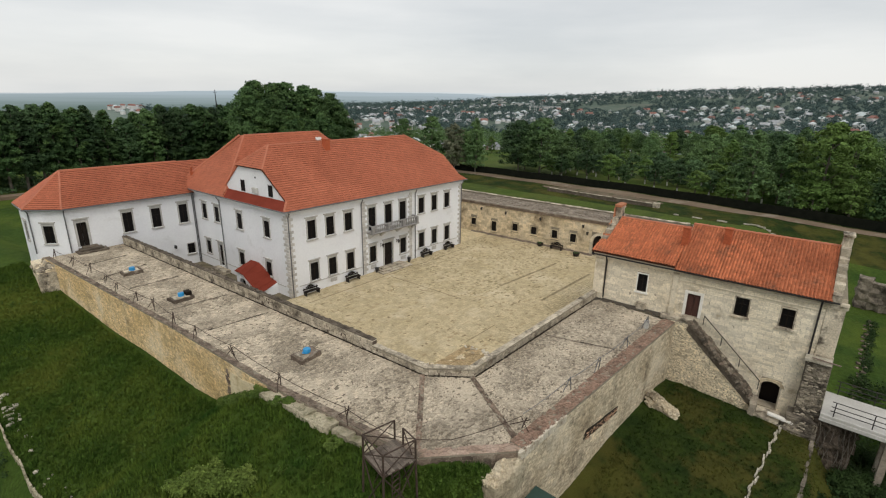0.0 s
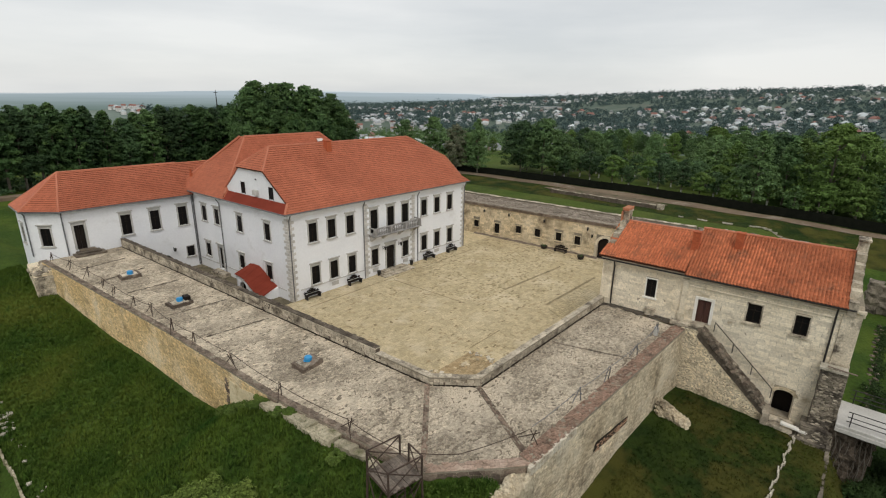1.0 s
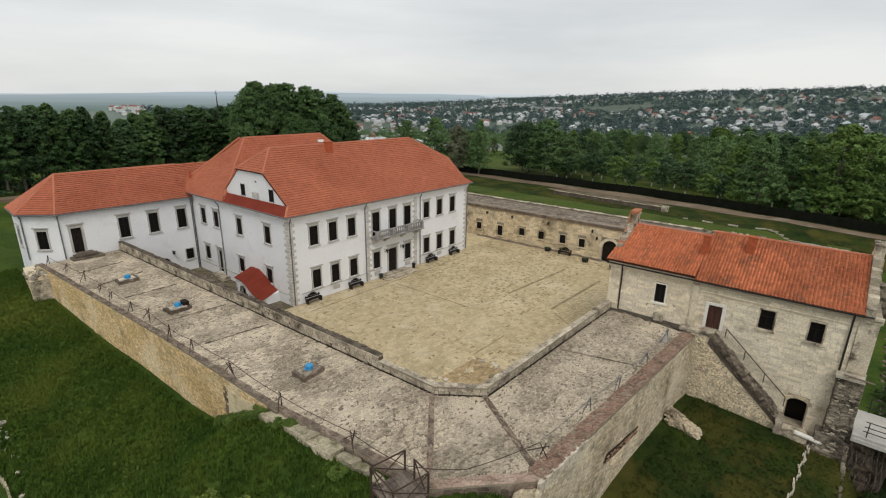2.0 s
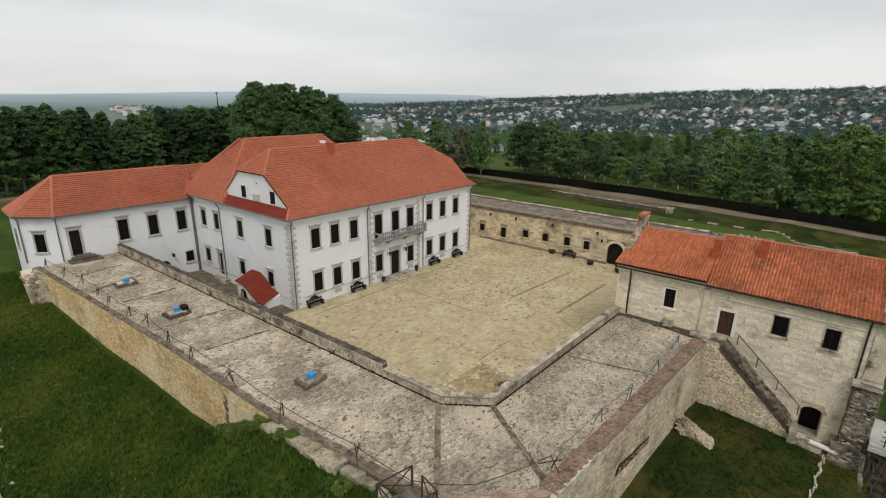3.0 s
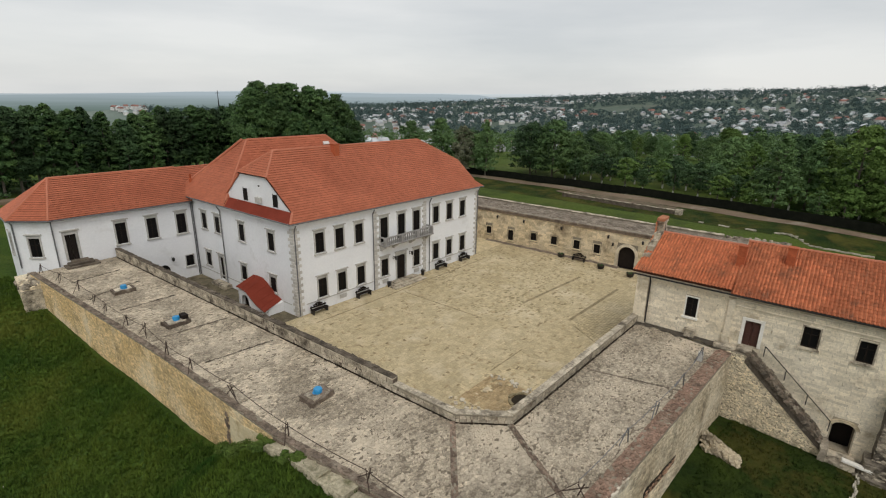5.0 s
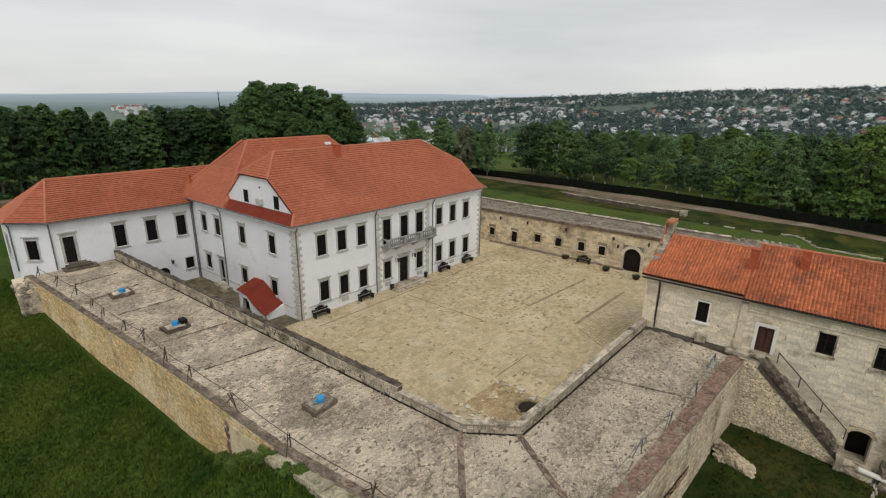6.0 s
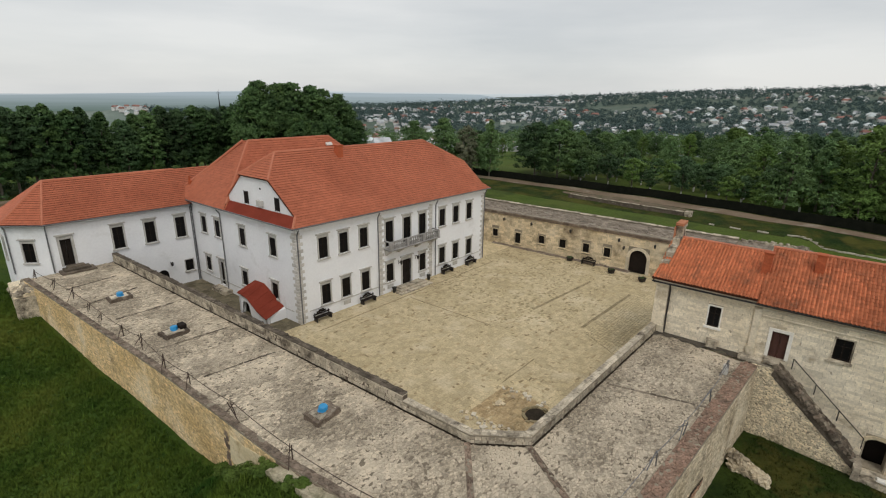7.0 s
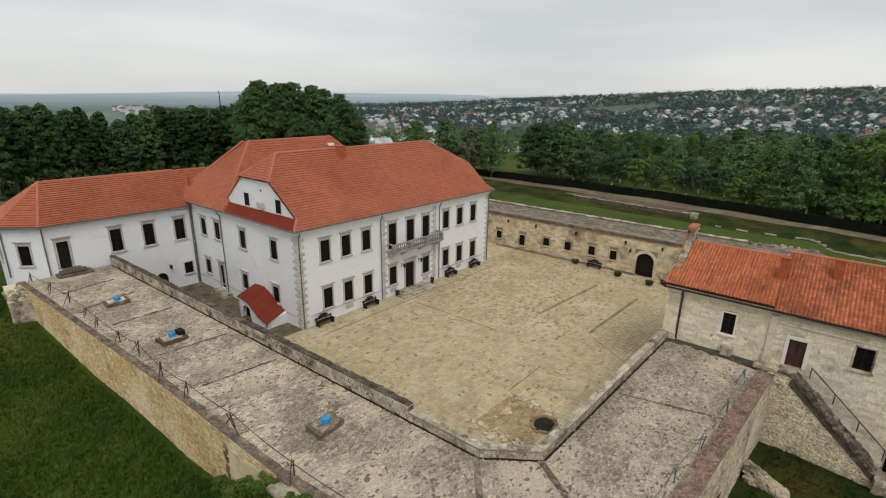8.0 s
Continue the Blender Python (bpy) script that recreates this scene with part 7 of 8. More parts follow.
def tree_meshes(form, seed, height, spread, trunk_share, clumps, per, leaf, material):
    """crown and trunk of one tree; the crown's outline swells and notches with height and bearing"""
    r = np.random.default_rng(seed)
    low = height * trunk_share
    lobes = r.random((3, 2)) * 6.283
    cs_, rs_ = [], []
    while len(cs_) < clumps:
        u, a = r.random(), 6.283 * r.random()
        f = float(np.interp(u, CROWN_U, CROWN_F[form]))
        f *= 0.86 + 0.16 * math.sin(2 * a + lobes[0, 0] + 3 * u) + 0.13 * math.sin(3 * a + lobes[1, 0] - 7 * u) + 0.10 * math.sin(5 * a + lobes[2, 0] + 11 * u)
        q = (0.25 + 0.75 * r.random() ** 0.5) * f
        rad = spread * (0.11 + 0.12 * r.random()) * (0.7 + 0.3 * f)
        cs_.append((spread * q * math.cos(a), spread * q * math.sin(a), low + rad + (height - low - 1.6 * rad) * u))
        rs_.append(rad)
    inner = np.array(cs_[::2]) * np.array([0.62, 0.62, 1.0])
    V, F = leaf_cloud(r, np.array(cs_), np.array(rs_), per, leaf)
    V2, F2 = leaf_cloud(r, inner, np.array(rs_[::2]) * 1.3, max(8, per // 4), leaf * 2.2)
    V, F = np.concatenate([V, V2]), np.concatenate([F, F2 + len(V)])
    crown = mesh_of("crown", V.tolist(), F.tolist(), material)
    bm = bmesh.new()
    base = 0.012 * height + 0.06
    top = (0.5 * (r.random() - 0.5), 0.5 * (r.random() - 0.5), height * 0.8)
    mid = (0.4 * (r.random() - 0.5), 0.4 * (r.random() - 0.5), height * 0.4)
    tube(bm, (0, 0, -0.6), (0, 0, height * 0.06), base * 1.3, 7, base)
    tube(bm, (0, 0, height * 0.06), mid, base, 7, base * 0.7)
    tube(bm, mid, top, base * 0.7, 6, base * 0.2)
    for k in range(9):
        tip = cs_[int(r.integers(len(cs_)))]
        z0 = min(max(low * 0.8, tip[2] - 0.5 * math.hypot(tip[0], tip[1]) - 0.6), height * 0.7)
        tube(bm, (mid[0] * z0 / mid[2], mid[1] * z0 / mid[2], z0), (tip[0] * 0.85, tip[1] * 0.85, max(tip[2], z0 + 0.4)), base * 0.38, 5, base * 0.1)
    me = bpy.data.meshes.new("trunk")
    bm.to_mesh(me)
    bm.free()
    me.materials.append(bark)
    return crown, me


tree_kinds, tree_tall = {}, {}


def tree_kind(name, form, seed, height, *rest):
    tree_kinds[name] = tree_meshes(form, seed, height, *rest)
    tree_tall[name] = height


def make_tree(kind, at, label, group, height, turn=0.0, wide=1.0):
    crown, trunk = tree_kinds[kind]
    k = height / tree_tall[kind]
    e = thing("tree", at, label, "tree", group)
    m = Matrix.Translation(at) @ pose(0, 0, 0, 0, 0, turn) @ Matrix.Diagonal((k * wide, k * wide, k, 1))
    put("trunk", trunk, m, e)
    put("crown", crown, m, e)
    return e


for k in range(4):
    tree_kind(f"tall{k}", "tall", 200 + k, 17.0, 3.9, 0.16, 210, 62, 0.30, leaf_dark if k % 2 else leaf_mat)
for k in range(2):
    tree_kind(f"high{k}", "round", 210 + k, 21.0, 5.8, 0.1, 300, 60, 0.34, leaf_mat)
for k in range(3):
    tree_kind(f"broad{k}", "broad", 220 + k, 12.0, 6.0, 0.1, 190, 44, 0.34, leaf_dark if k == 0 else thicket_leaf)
for k in range(3):
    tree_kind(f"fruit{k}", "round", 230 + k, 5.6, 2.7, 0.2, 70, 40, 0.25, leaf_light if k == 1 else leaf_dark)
tree_kind("bush0", "broad", 244, 4.8, 2.9, 0.06, 70, 40, 0.24, leaf_light)
tree_kind("bush1", "broad", 245, 5.6, 2.6, 0.06, 70, 40, 0.24, leaf_mat)
tree_kind("willow0", "willow", 246, 12.8, 4.2, 0.05, 170, 44, 0.28, thicket_leaf)
tree_kind("light0", "round", 240, 12.2, 4.4, 0.08, 160, 44, 0.32, thicket_leaf)
tree_kind("fresh0", "round", 242, 12.2, 4.4, 0.08, 160, 44, 0.32, leaf_light)
tree_kind("pale0", "round", 241, 12.2, 4.0, 0.08, 160, 44, 0.32, leaf_blossom)
rt = np.random.default_rng(9)


def ground_at(x, y):
    return (x, y, gz(x, y))


# avenue behind the west wing: two rows, uneven tops
AV_X = (-30, -7.6, -4.8, -1.7, 0.7, 3.5, 6.7, 8.9, 12.0, 15.3, 19.5, 26.7, 31.3, 36.0, 42.0)
AV_Z = (16.4, 16.9, 16.9, 17.8, 16.3, 17.0, 16.7, 15.0, 15.1, 15.6, 16.9, 16.9, 16.6, 17.4, 17.0)
for k in range(46):
    row, i = k % 2, k // 2
    x = -26.5 + 2.85 * i + 1.4 * row + 1.0 * (rt.random() - 0.5)
    y = (79.0 if row == 0 else 84.5) + 2.0 * (rt.random() - 0.5)
    top = float(np.interp(x * 121 / (y + 41), AV_X, AV_Z)) - 0.5 * row - 1.1 * rt.random()
    make_tree(f"tall{int(rt.integers(4))}", ground_at(x, y), "tall dark green lime tree in a dense row", "avenue trees", top - gz(x, y), 360 * rt.random())
# high group behind the palace
for x, y, top in ((30.3, 62, 20.4), (32, 62, 21.6), (35.5, 61, 21.2), (39, 62, 21.4), (42.5, 60, 20.9), (45.5, 60, 20.2), (48.3, 58, 19.3), (50.8, 58, 17.2), (52.8, 57, 13.4), (34, 67, 21.3), (40, 67, 21.2), (45.5, 65, 20.2), (36, 55, 15.5), (43, 54, 15.0)):
    make_tree(f"high{int(rt.integers(2))}", ground_at(x, y), "high round-topped lime tree behind the palace", "high trees", top - gz(x, y), 360 * rt.random(), 0.95)
# undergrowth at the feet of the avenue
ru = np.random.default_rng(19)
cc = np.stack([-40 + 100 * ru.random(520), 76.5 + 11 * ru.random(520), np.zeros(520)], 1)
cc[:, 1] -= np.clip(cc[:, 0] - 15, 0, 60) * 0.4
cc[:, 2] = ground_height(cc[:, 0], cc[:, 1]) + 0.3 + 2.2 * ru.random(520) ** 2
V, F = leaf_cloud(ru, cc, 0.8 + 0.8 * ru.random(520), 60, 0.36)
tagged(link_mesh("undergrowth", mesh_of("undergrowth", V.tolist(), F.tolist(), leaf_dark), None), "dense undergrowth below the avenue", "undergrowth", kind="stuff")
# trees along the road
for kind, x, y, h, wide in (("broad0", 79.5, 25.5, 12.6, 1.05), ("broad2", 82, 21.0, 13.2, 1.1), ("broad1", 85, 17.0, 10.0, 1.0), ("willow0", 74.2, 34.8, 13.2, 0.8), ("pale0", 72.5, 40.2, 11.6, 1.0), ("light0", 71, 46.5, 13.0, 1.0), ("light0", 66, 52, 12.5, 1.0), ("broad1", 79, 40, 10.0, 1.0), ("broad2", 88, 29, 9.0, 1.0), ("broad1", 95, 31, 9.0, 1.0), ("broad0", 99, 20, 9, 1.0), ("broad2", 103, 14, 8.5, 1.0)):
    make_tree(kind, ground_at(x, y), "grey-green flowering tree beside the road" if kind == "pale0" else "broad dark green tree beside the road", "roadside trees", h, 360 * rt.random(), wide)
# orchard with whitewashed feet
foot_me = shared("lime_wash", lambda: tubes([((0, 0, 0.0), (0, 0, 0.9))], 0.16, 8), concrete)
for k in range(46):
    row, col = divmod(k, 12)
    x, y = 82.5 + 7.0 * row + 2.5 * (rt.random() - 0.5), 19 - 5.0 * col + 2.5 * (rt.random() - 0.5)
    e = make_tree(f"fruit{int(rt.integers(3))}", ground_at(x, y), "small orchard tree with a whitewashed trunk", "orchard trees", 4.6 + 2.2 * rt.random(), 360 * rt.random())
    put("lime_wash", foot_me, Matrix.Translation(ground_at(x, y)), e, "white lime wash on the trunk")
# thick trees to the south-east
for kind, x, y, h in (("willow0", 80, -24, 13.4), ("willow0", 85, -28, 12.0), ("fruit1", 80.5, -15, 5.2), ("bush0", 80, -20.5, 3.4), ("bush0", 79, -34, 5.5), ("bush1", 78.5, -30.5, 4.6), ("bush0", 80, -39, 6.0), ("fresh0", 82.5, -34.5, 15.0), ("fresh0", 86, -38, 13.5), ("bush1", 78, -45, 5.0), ("fresh0", 92, -18, 10.5), ("broad1", 98, -13, 11.5), ("broad0", 97, -25, 12.5), ("fresh0", 89, -29, 12.0), ("broad2", 96, -36, 13.5), ("light0", 90, -47, 13.0), ("broad0", 88, -55, 12.5), ("tall1", 85, -50, 13.5)):
    make_tree(kind, ground_at(x, y), "leafy green tree in the thicket beyond the fence", "thicket trees", h, 360 * rt.random())
for k in range(58):
    t = rt.random()
    x, y = 99 + 60 * t, -12 - 70 * rt.random() + 18 * t
    kind = ("broad0", "fresh0", "tall1", "light0", "bush1", "broad1", "fresh0", "willow0")[k % 8]
    make_tree(kind, ground_at(x, y), "leafy green tree in the thicket beyond the road", "thicket trees", 7.0 + 6.5 * rt.random(), 360 * rt.random())
for k in range(52):
    x, y = 112 + 85 * rt.random(), -15 + 95 * rt.random()
    make_tree(("broad0", "light0", "fresh0", "broad2")[k % 4], ground_at(x, y), "leafy green tree below the orchard", "thicket trees", 5.5 + 5.0 * rt.random(), 360 * rt.random())


# dark spruce by the road
def spruce(at, h, label):
    e = thing("spruce", at, label, "tree")
    part("trunk", tubes([((0, 0, -0.5), (0, 0, h * 0.96))], 0.16, 8), bark, e, m=Matrix.Translation(at))
    r = np.random.default_rng(77)
    cc, rr = [], []
    for k in range(90):
        t = (k + 0.5) / 90
        a = 2.4 * k
        rad = (1 - t) * h * 0.2 + 0.15
        cc.append((rad * 0.7 * math.cos(a), rad * 0.7 * math.sin(a), 0.8 + t * (h - 0.9)))
        rr.append(rad * 0.5 + 0.2)
    V, F = leaf_cloud(r, np.array(cc), np.array(rr), 90, 0.42, 0.45)
    V = V + np.array(at)
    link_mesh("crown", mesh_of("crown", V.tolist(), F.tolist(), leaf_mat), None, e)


spruce(ground_at(80.0, -43.5), 14.5, "tall dark spruce beyond the fence")

# shrubs on the slope and weeds along the rim
def shrub(at, r0, seed, label, mat):
    r = np.random.default_rng(seed)
    n = 16
    cc = np.stack([r0 * 0.7 * (r.random(n) - 0.5) * 2, r0 * 0.7 * (r.random(n) - 0.5) * 2, r0 * (0.25 + 0.45 * r.random(n))], 1)
    V, F = leaf_cloud(r, cc, r0 * (0.3 + 0.2 * r.random(n)), 150, 0.11)
    me = mesh_of("shrub", (V + np.array(at)).tolist(), F.tolist(), mat)
    return tagged(link_mesh("shrub", me, None), label, "shrub", "slope shrubs")


for k, (x, y, r0) in enumerate(((-17.7, -21.6, 1.1), (-16.9, -22.5, 0.9), (-18.5, -20.6, 0.7), (-13.2, -17.6, 0.6), (-13.6, -16.2, 0.7), (-13.0, -19.5, 0.4), (-13.0, -24.4, 0.4), (-12.6, -20.0, 0.35), (-13.3, -13.4, 0.6), (-20.5, -23.5, 0.8), (-15.2, -24.0, 0.5))):
    shrub((x, y, gz(x, y)), r0, 300 + k, "leafy green shrub on the grass slope", fresh_shrub if k < 3 else shrub_leaf)


# rough grass
def tufts(name, n, region, seed, hmin, hmax, label, material=blade_mat):
    r = np.random.default_rng(seed)
    X, Y = region(r, n)
    Z = ground_height(X, Y)
    n = len(X)
    m = 5
    a = 6.283 * r.random((n, m))
    h = (hmin + (hmax - hmin) * r.random((n, 1))) * (0.6 + 0.6 * r.random((n, m)))
    bx = X[:, None] + 0.16 * (r.random((n, m)) - 0.5)
    by = Y[:, None] + 0.16 * (r.random((n, m)) - 0.5)
    w = 0.022 + 0.025 * r.random((n, m))
    lean = 0.5 * h
    p0 = np.stack([bx - w * np.sin(a), by + w * np.cos(a), np.repeat(Z[:, None], m, 1) - 0.03], -1)
    p1 = np.stack([bx + w * np.sin(a), by - w * np.cos(a), np.repeat(Z[:, None], m, 1) - 0.03], -1)
    p2 = np.stack([bx + lean * np.cos(a), by + lean * np.sin(a), Z[:, None] + h], -1)
    V = np.stack([p0, p1, p2], 2).reshape(-1, 3)
    F = np.arange(len(V)).reshape(-1, 3)
    me = mesh_of(name, V.tolist(), F.tolist(), material)
    return tagged(link_mesh(name, me, None), label, "grass", kind="stuff")


def west_region(r, n):
    y = -38 + 62 * r.random(n)
    x = -14.4 - 0.09 * y - 10.5 * r.random(n)
    x = np.where(y < -17, x + 0.35, x)
    keep_in = x > -22.85 - 0.04 * y
    return x[keep_in], y[keep_in]


def south_region(r, n):
    x = -9 + 24 * r.random(n)
    y = -32.6 - 0.04 * x - 10 * r.random(n) ** 1.2
    return x[x < 12], y[x < 12]


tufts("grass", 40000, west_region, 401, 0.08, 0.28, "rough long green grass on the slope")
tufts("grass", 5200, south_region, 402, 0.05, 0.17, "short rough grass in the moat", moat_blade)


def bank_region(r, n):
    t = r.random(n)
    x = -12.9 + 5.2 * t
    y = -27.4 - 4.2 * t - 1.6 * r.random(n) + 0.1
    return x, y


tufts("grass", 2500, bank_region, 403, 0.12, 0.35, "rough grass below the terrace rim")

# dark nettles below the field wall
rn = np.random.default_rng(77)
ny_ = -34 + 40 * rn.random(620)
nx_ = -23.4 - 0.04 * ny_ - 4.2 * rn.random(620)
V, F = leaf_cloud(rn, np.stack([nx_, ny_, ground_height(nx_, ny_) + 0.25], 1), 0.25 + 0.3 * rn.random(620), 40, 0.14, 0.8)
tagged(link_mesh("nettles", mesh_of("nettles", V.tolist(), F.tolist(), shade_leaf), None), "dark nettles below the field wall", "weeds", kind="stuff")

# broad-leaved weeds among the grass
rb = np.random.default_rng(71)
wx_, wy_ = west_region(rb, 900)
keep = np.array([noise.noise(Vector((a * 0.25, b * 0.25, 5.0))) > -0.05 for a, b in zip(wx_, wy_)])
wx_, wy_ = wx_[keep], wy_[keep]
bx_, by_ = bank_region(rb, 260)
wx_, wy_ = np.concatenate([wx_, bx_]), np.concatenate([wy_, by_])
V, F = leaf_cloud(rb, np.stack([wx_, wy_, ground_height(wx_, wy_) + 0.08], 1), 0.10 + 0.22 * rb.random(len(wx_)) ** 2, 14, 0.13, 0.6)
tagged(link_mesh("broadleaf_weeds", mesh_of("broadleaf_weeds", V.tolist(), F.tolist(), weed_leaf), None), "low broad-leaved weeds in the rough grass", "weeds", kind="stuff")
for k, (x, y, r0) in enumerate(((15.7, -44.6, 1.3), (10.8, -43.7, 1.1), (12.2, -45.2, 1.4), (8.4, -43.0, 0.9), (12.7, -44.4, 1.2))):
    tagged(shrub((x, y, gz(x, y)), r0, 340 + k, "dark green bush below the footbridge", shade_leaf), "dark green bush below the footbridge", "shrub", "bridge bushes")
# undergrowth added to darken the shadowed ground below the bridge
ro_ = np.random.default_rng(431)
ox_ = 7 + 18 * ro_.random(420)
oy_ = -43.0 - 9 * ro_.random(420)
V, F = leaf_cloud(ro_, np.stack([ox_, oy_, ground_height(ox_, oy_) + 0.3], 1), 0.3 + 0.5 * ro_.random(420), 60, 0.16, 0.8)
tagged(link_mesh("undergrowth", mesh_of("undergrowth", V.tolist(), F.tolist(), shade_leaf), None), "dark undergrowth below the footbridge", "undergrowth", kind="stuff")
rk_ = np.random.default_rng(422)
bx_ = 19.2 + 22 * rk_.random(190)
by_ = -43.7 - 0.3 * (bx_ - 19) / 22 + 0.22 * rk_.normal(size=190)
V, F = leaf_cloud(rk_, np.stack([bx_, by_, ground_height(bx_, by_) + 0.12], 1), 0.14 + 0.2 * rk_.random(190), 26, 0.12, 0.8)
tagged(link_mesh("brambles", mesh_of("brambles", V.tolist(), F.tolist(), shade_leaf), None), "dark brambles over the ruined wall", "weeds", kind="stuff")

# ---- road, hedge, low wall east of the castle ----
def band(name, mid, width, lift, material, label, category, step=2.0, y0=90.0, y1=-80.0):
    bm = bmesh.new()
    rows = []
    y = y0
    while y > y1:
        x = mid(y)
        rows.append([bm.verts.new((x + d, y, gz(x + d, y) + lift)) for d in (-0.5 * width(y), 0, 0.5 * width(y))])
        y -= step
    for a, b in zip(rows[:-1], rows[1:]):
        for i in range(2):
            bm.faces.new((a[i], b[i], b[i + 1], a[i + 1]))
    return tagged(part(name, bm, material), label, category, kind="structure")


def road_mid(y):
    if y > -5:
        return 73.3 + 0.01 * (y + 5) - 0.0012 * (y + 5) ** 2
    return 73.3 - 0.11 * (y + 5) ** 2 / (-2 - y)


def road_width(y):
    return 3.9 - 1.8 * float(smooth(-12, -40, y))


band("road", lambda y: road_mid(y) + 0.5 * (3.9 - road_width(y)), road_width, 0.05, road_mat, "pale gravel road past the castle", "road")
band("verge_track", lambda y: road_mid(y) - 4.6, lambda y: 5.0 * max(0.05, 1 - ((y + 1) / 13) ** 2) ** 0.5, 0.13, verge_mat, "worn brown earth beside the road", "track", y0=12, y1=-14, step=1.0)


fence_line = thing("road_fence", (road_mid(0) + 2.6, 0, 1), "long dark slatted fence along the road", "fence")
y = 68.0
while y > -76:
    y2 = y - 2.6
    p, q = (road_mid(y) + 2.6, y), (road_mid(y2) + 2.6, y2)
    zb = gz(*p)
    d = Vector((q[0] - p[0], q[1] - p[1]))
    m = place_frame((p[0], p[1], zb), d, (-d.y, d.x))
    put("panel", shared("fence_panel", lambda: boxes((0.05, 2.55, -0.03, 0.03, 0.02, 1.55)), fence_mat), m, fence_line)
    put("post", shared("fence_post", lambda: boxes((-0.06, 0.06, -0.06, 0.06, -0.3, 1.65)), fence_mat), m, fence_line)
    y = y2
wall_low = thing("low_wall", (67, 0, 1), "long low weathered wall beside the lawn", "wall")
bm = bmesh.new()
prism(bm, [(64.3, 8.5), (63.8, -12.5), (64.4, -12.6), (64.9, 8.4)], 0, 1.72)
part("wall", bm, dark_cap, wall_low)
bm = bmesh.new()
for k in range(16):
    y = 8.3 - 1.3 * k
    x = 64.3 - 0.5 * (8.5 - y) / 21
    ragged(bm, x - 0.04, x + 0.22, y - 1.26, y, 1.725, 1.86 - 0.04 * (k % 3), 0.04, 0.3, k)
part("coping", bm, parapet_stone, wall_low, "pale worn coping on the low wall")
part("end_block", boxes((63.6, 64.7, -13.7, -12.7, 0.5, 1.95), bevel=0.05), parapet_stone, wall_low)

path = bmesh.new()
prism(path, [(-70, 70.5), (-4, 70.5), (-4, 73), (-70, 73)], -3, gz(-20, 72) + 0.12)
tagged(part("path", path, road_mat), "pale path behind the wing", "path", kind="structure")

# mown lawn inside the road
lawn = surface("mown_lawn", (0.050, 0.080, 0.014), (0.090, 0.116, 0.023), 0.12, 3.0, 0.95, 0.5, 0.06, grit=0.45, stain=(0.034, 0.052, 0.014), stain_scale=0.12, stain_at=0.54, spec=0.1, pale=((0.105, 0.112, 0.030), 0.09, 0.58))
# far ground tinted bluish in its colour, in place of haze
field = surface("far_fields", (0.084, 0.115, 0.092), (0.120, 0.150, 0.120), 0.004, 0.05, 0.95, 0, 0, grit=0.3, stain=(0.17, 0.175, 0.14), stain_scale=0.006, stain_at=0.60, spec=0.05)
ground_me.materials.append(lawn)
ground_me.materials.append(field)
ground_me.materials.append(moat_grass)
ground_me.materials.append(hazed_plain)
mid_x = 0.5 * (GX[:-1, :-1] + GX[1:, 1:]).reshape(-1)
mid_y = 0.5 * (GY[:-1, :-1] + GY[1:, 1:]).reshape(-1)
slot = np.zeros(len(mid_x), dtype=np.int32)
slot[(mid_x > 58) & (mid_x < 76) & (mid_y < 70) & (mid_y > -70)] = 3
slot[(mid_x > 38) & (mid_x < 60.6 + 3.2 * smooth(-24, -38, mid_y)) & (mid_y < 60) & (mid_y > -39)] = 1
slot[(mid_x > 78) & (mid_x < 112) & (mid_y < 60) & (mid_y > -14)] = 1
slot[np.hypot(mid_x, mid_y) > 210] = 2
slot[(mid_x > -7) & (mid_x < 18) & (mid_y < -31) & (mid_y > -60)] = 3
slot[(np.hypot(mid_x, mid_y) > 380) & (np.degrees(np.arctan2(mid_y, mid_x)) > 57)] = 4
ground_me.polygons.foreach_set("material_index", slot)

# ---- town in the valley ----
roof_grey = surface("slate_roof", (0.24, 0.25, 0.26), (0.46, 0.47, 0.48), 0.2, 2, 0.8, 0, 0, one=0.4, grit=0.12)
roof_red = surface("red_house_roof", (0.22, 0.105, 0.085), (0.30, 0.155, 0.125), 0.2, 2, 0.8, 0, 0, one=0.25, grit=0.15)
roof_green = surface("tin_roof", (0.36, 0.41, 0.415), (0.58, 0.61, 0.61), 0.2, 2, 0.5, 0, 0, one=0.35, grit=0.1)
wall_white = surface("white_house_wall", (0.52, 0.51, 0.485), (0.70, 0.69, 0.66), 0.2, 2, 0.9, 0, 0, one=0.2, grit=0.12)
wall_brick = surface("brick_house_wall", (0.36, 0.24, 0.18), (0.48, 0.34, 0.26), 0.2, 2, 0.9, 0, 0, one=0.2, grit=0.12)


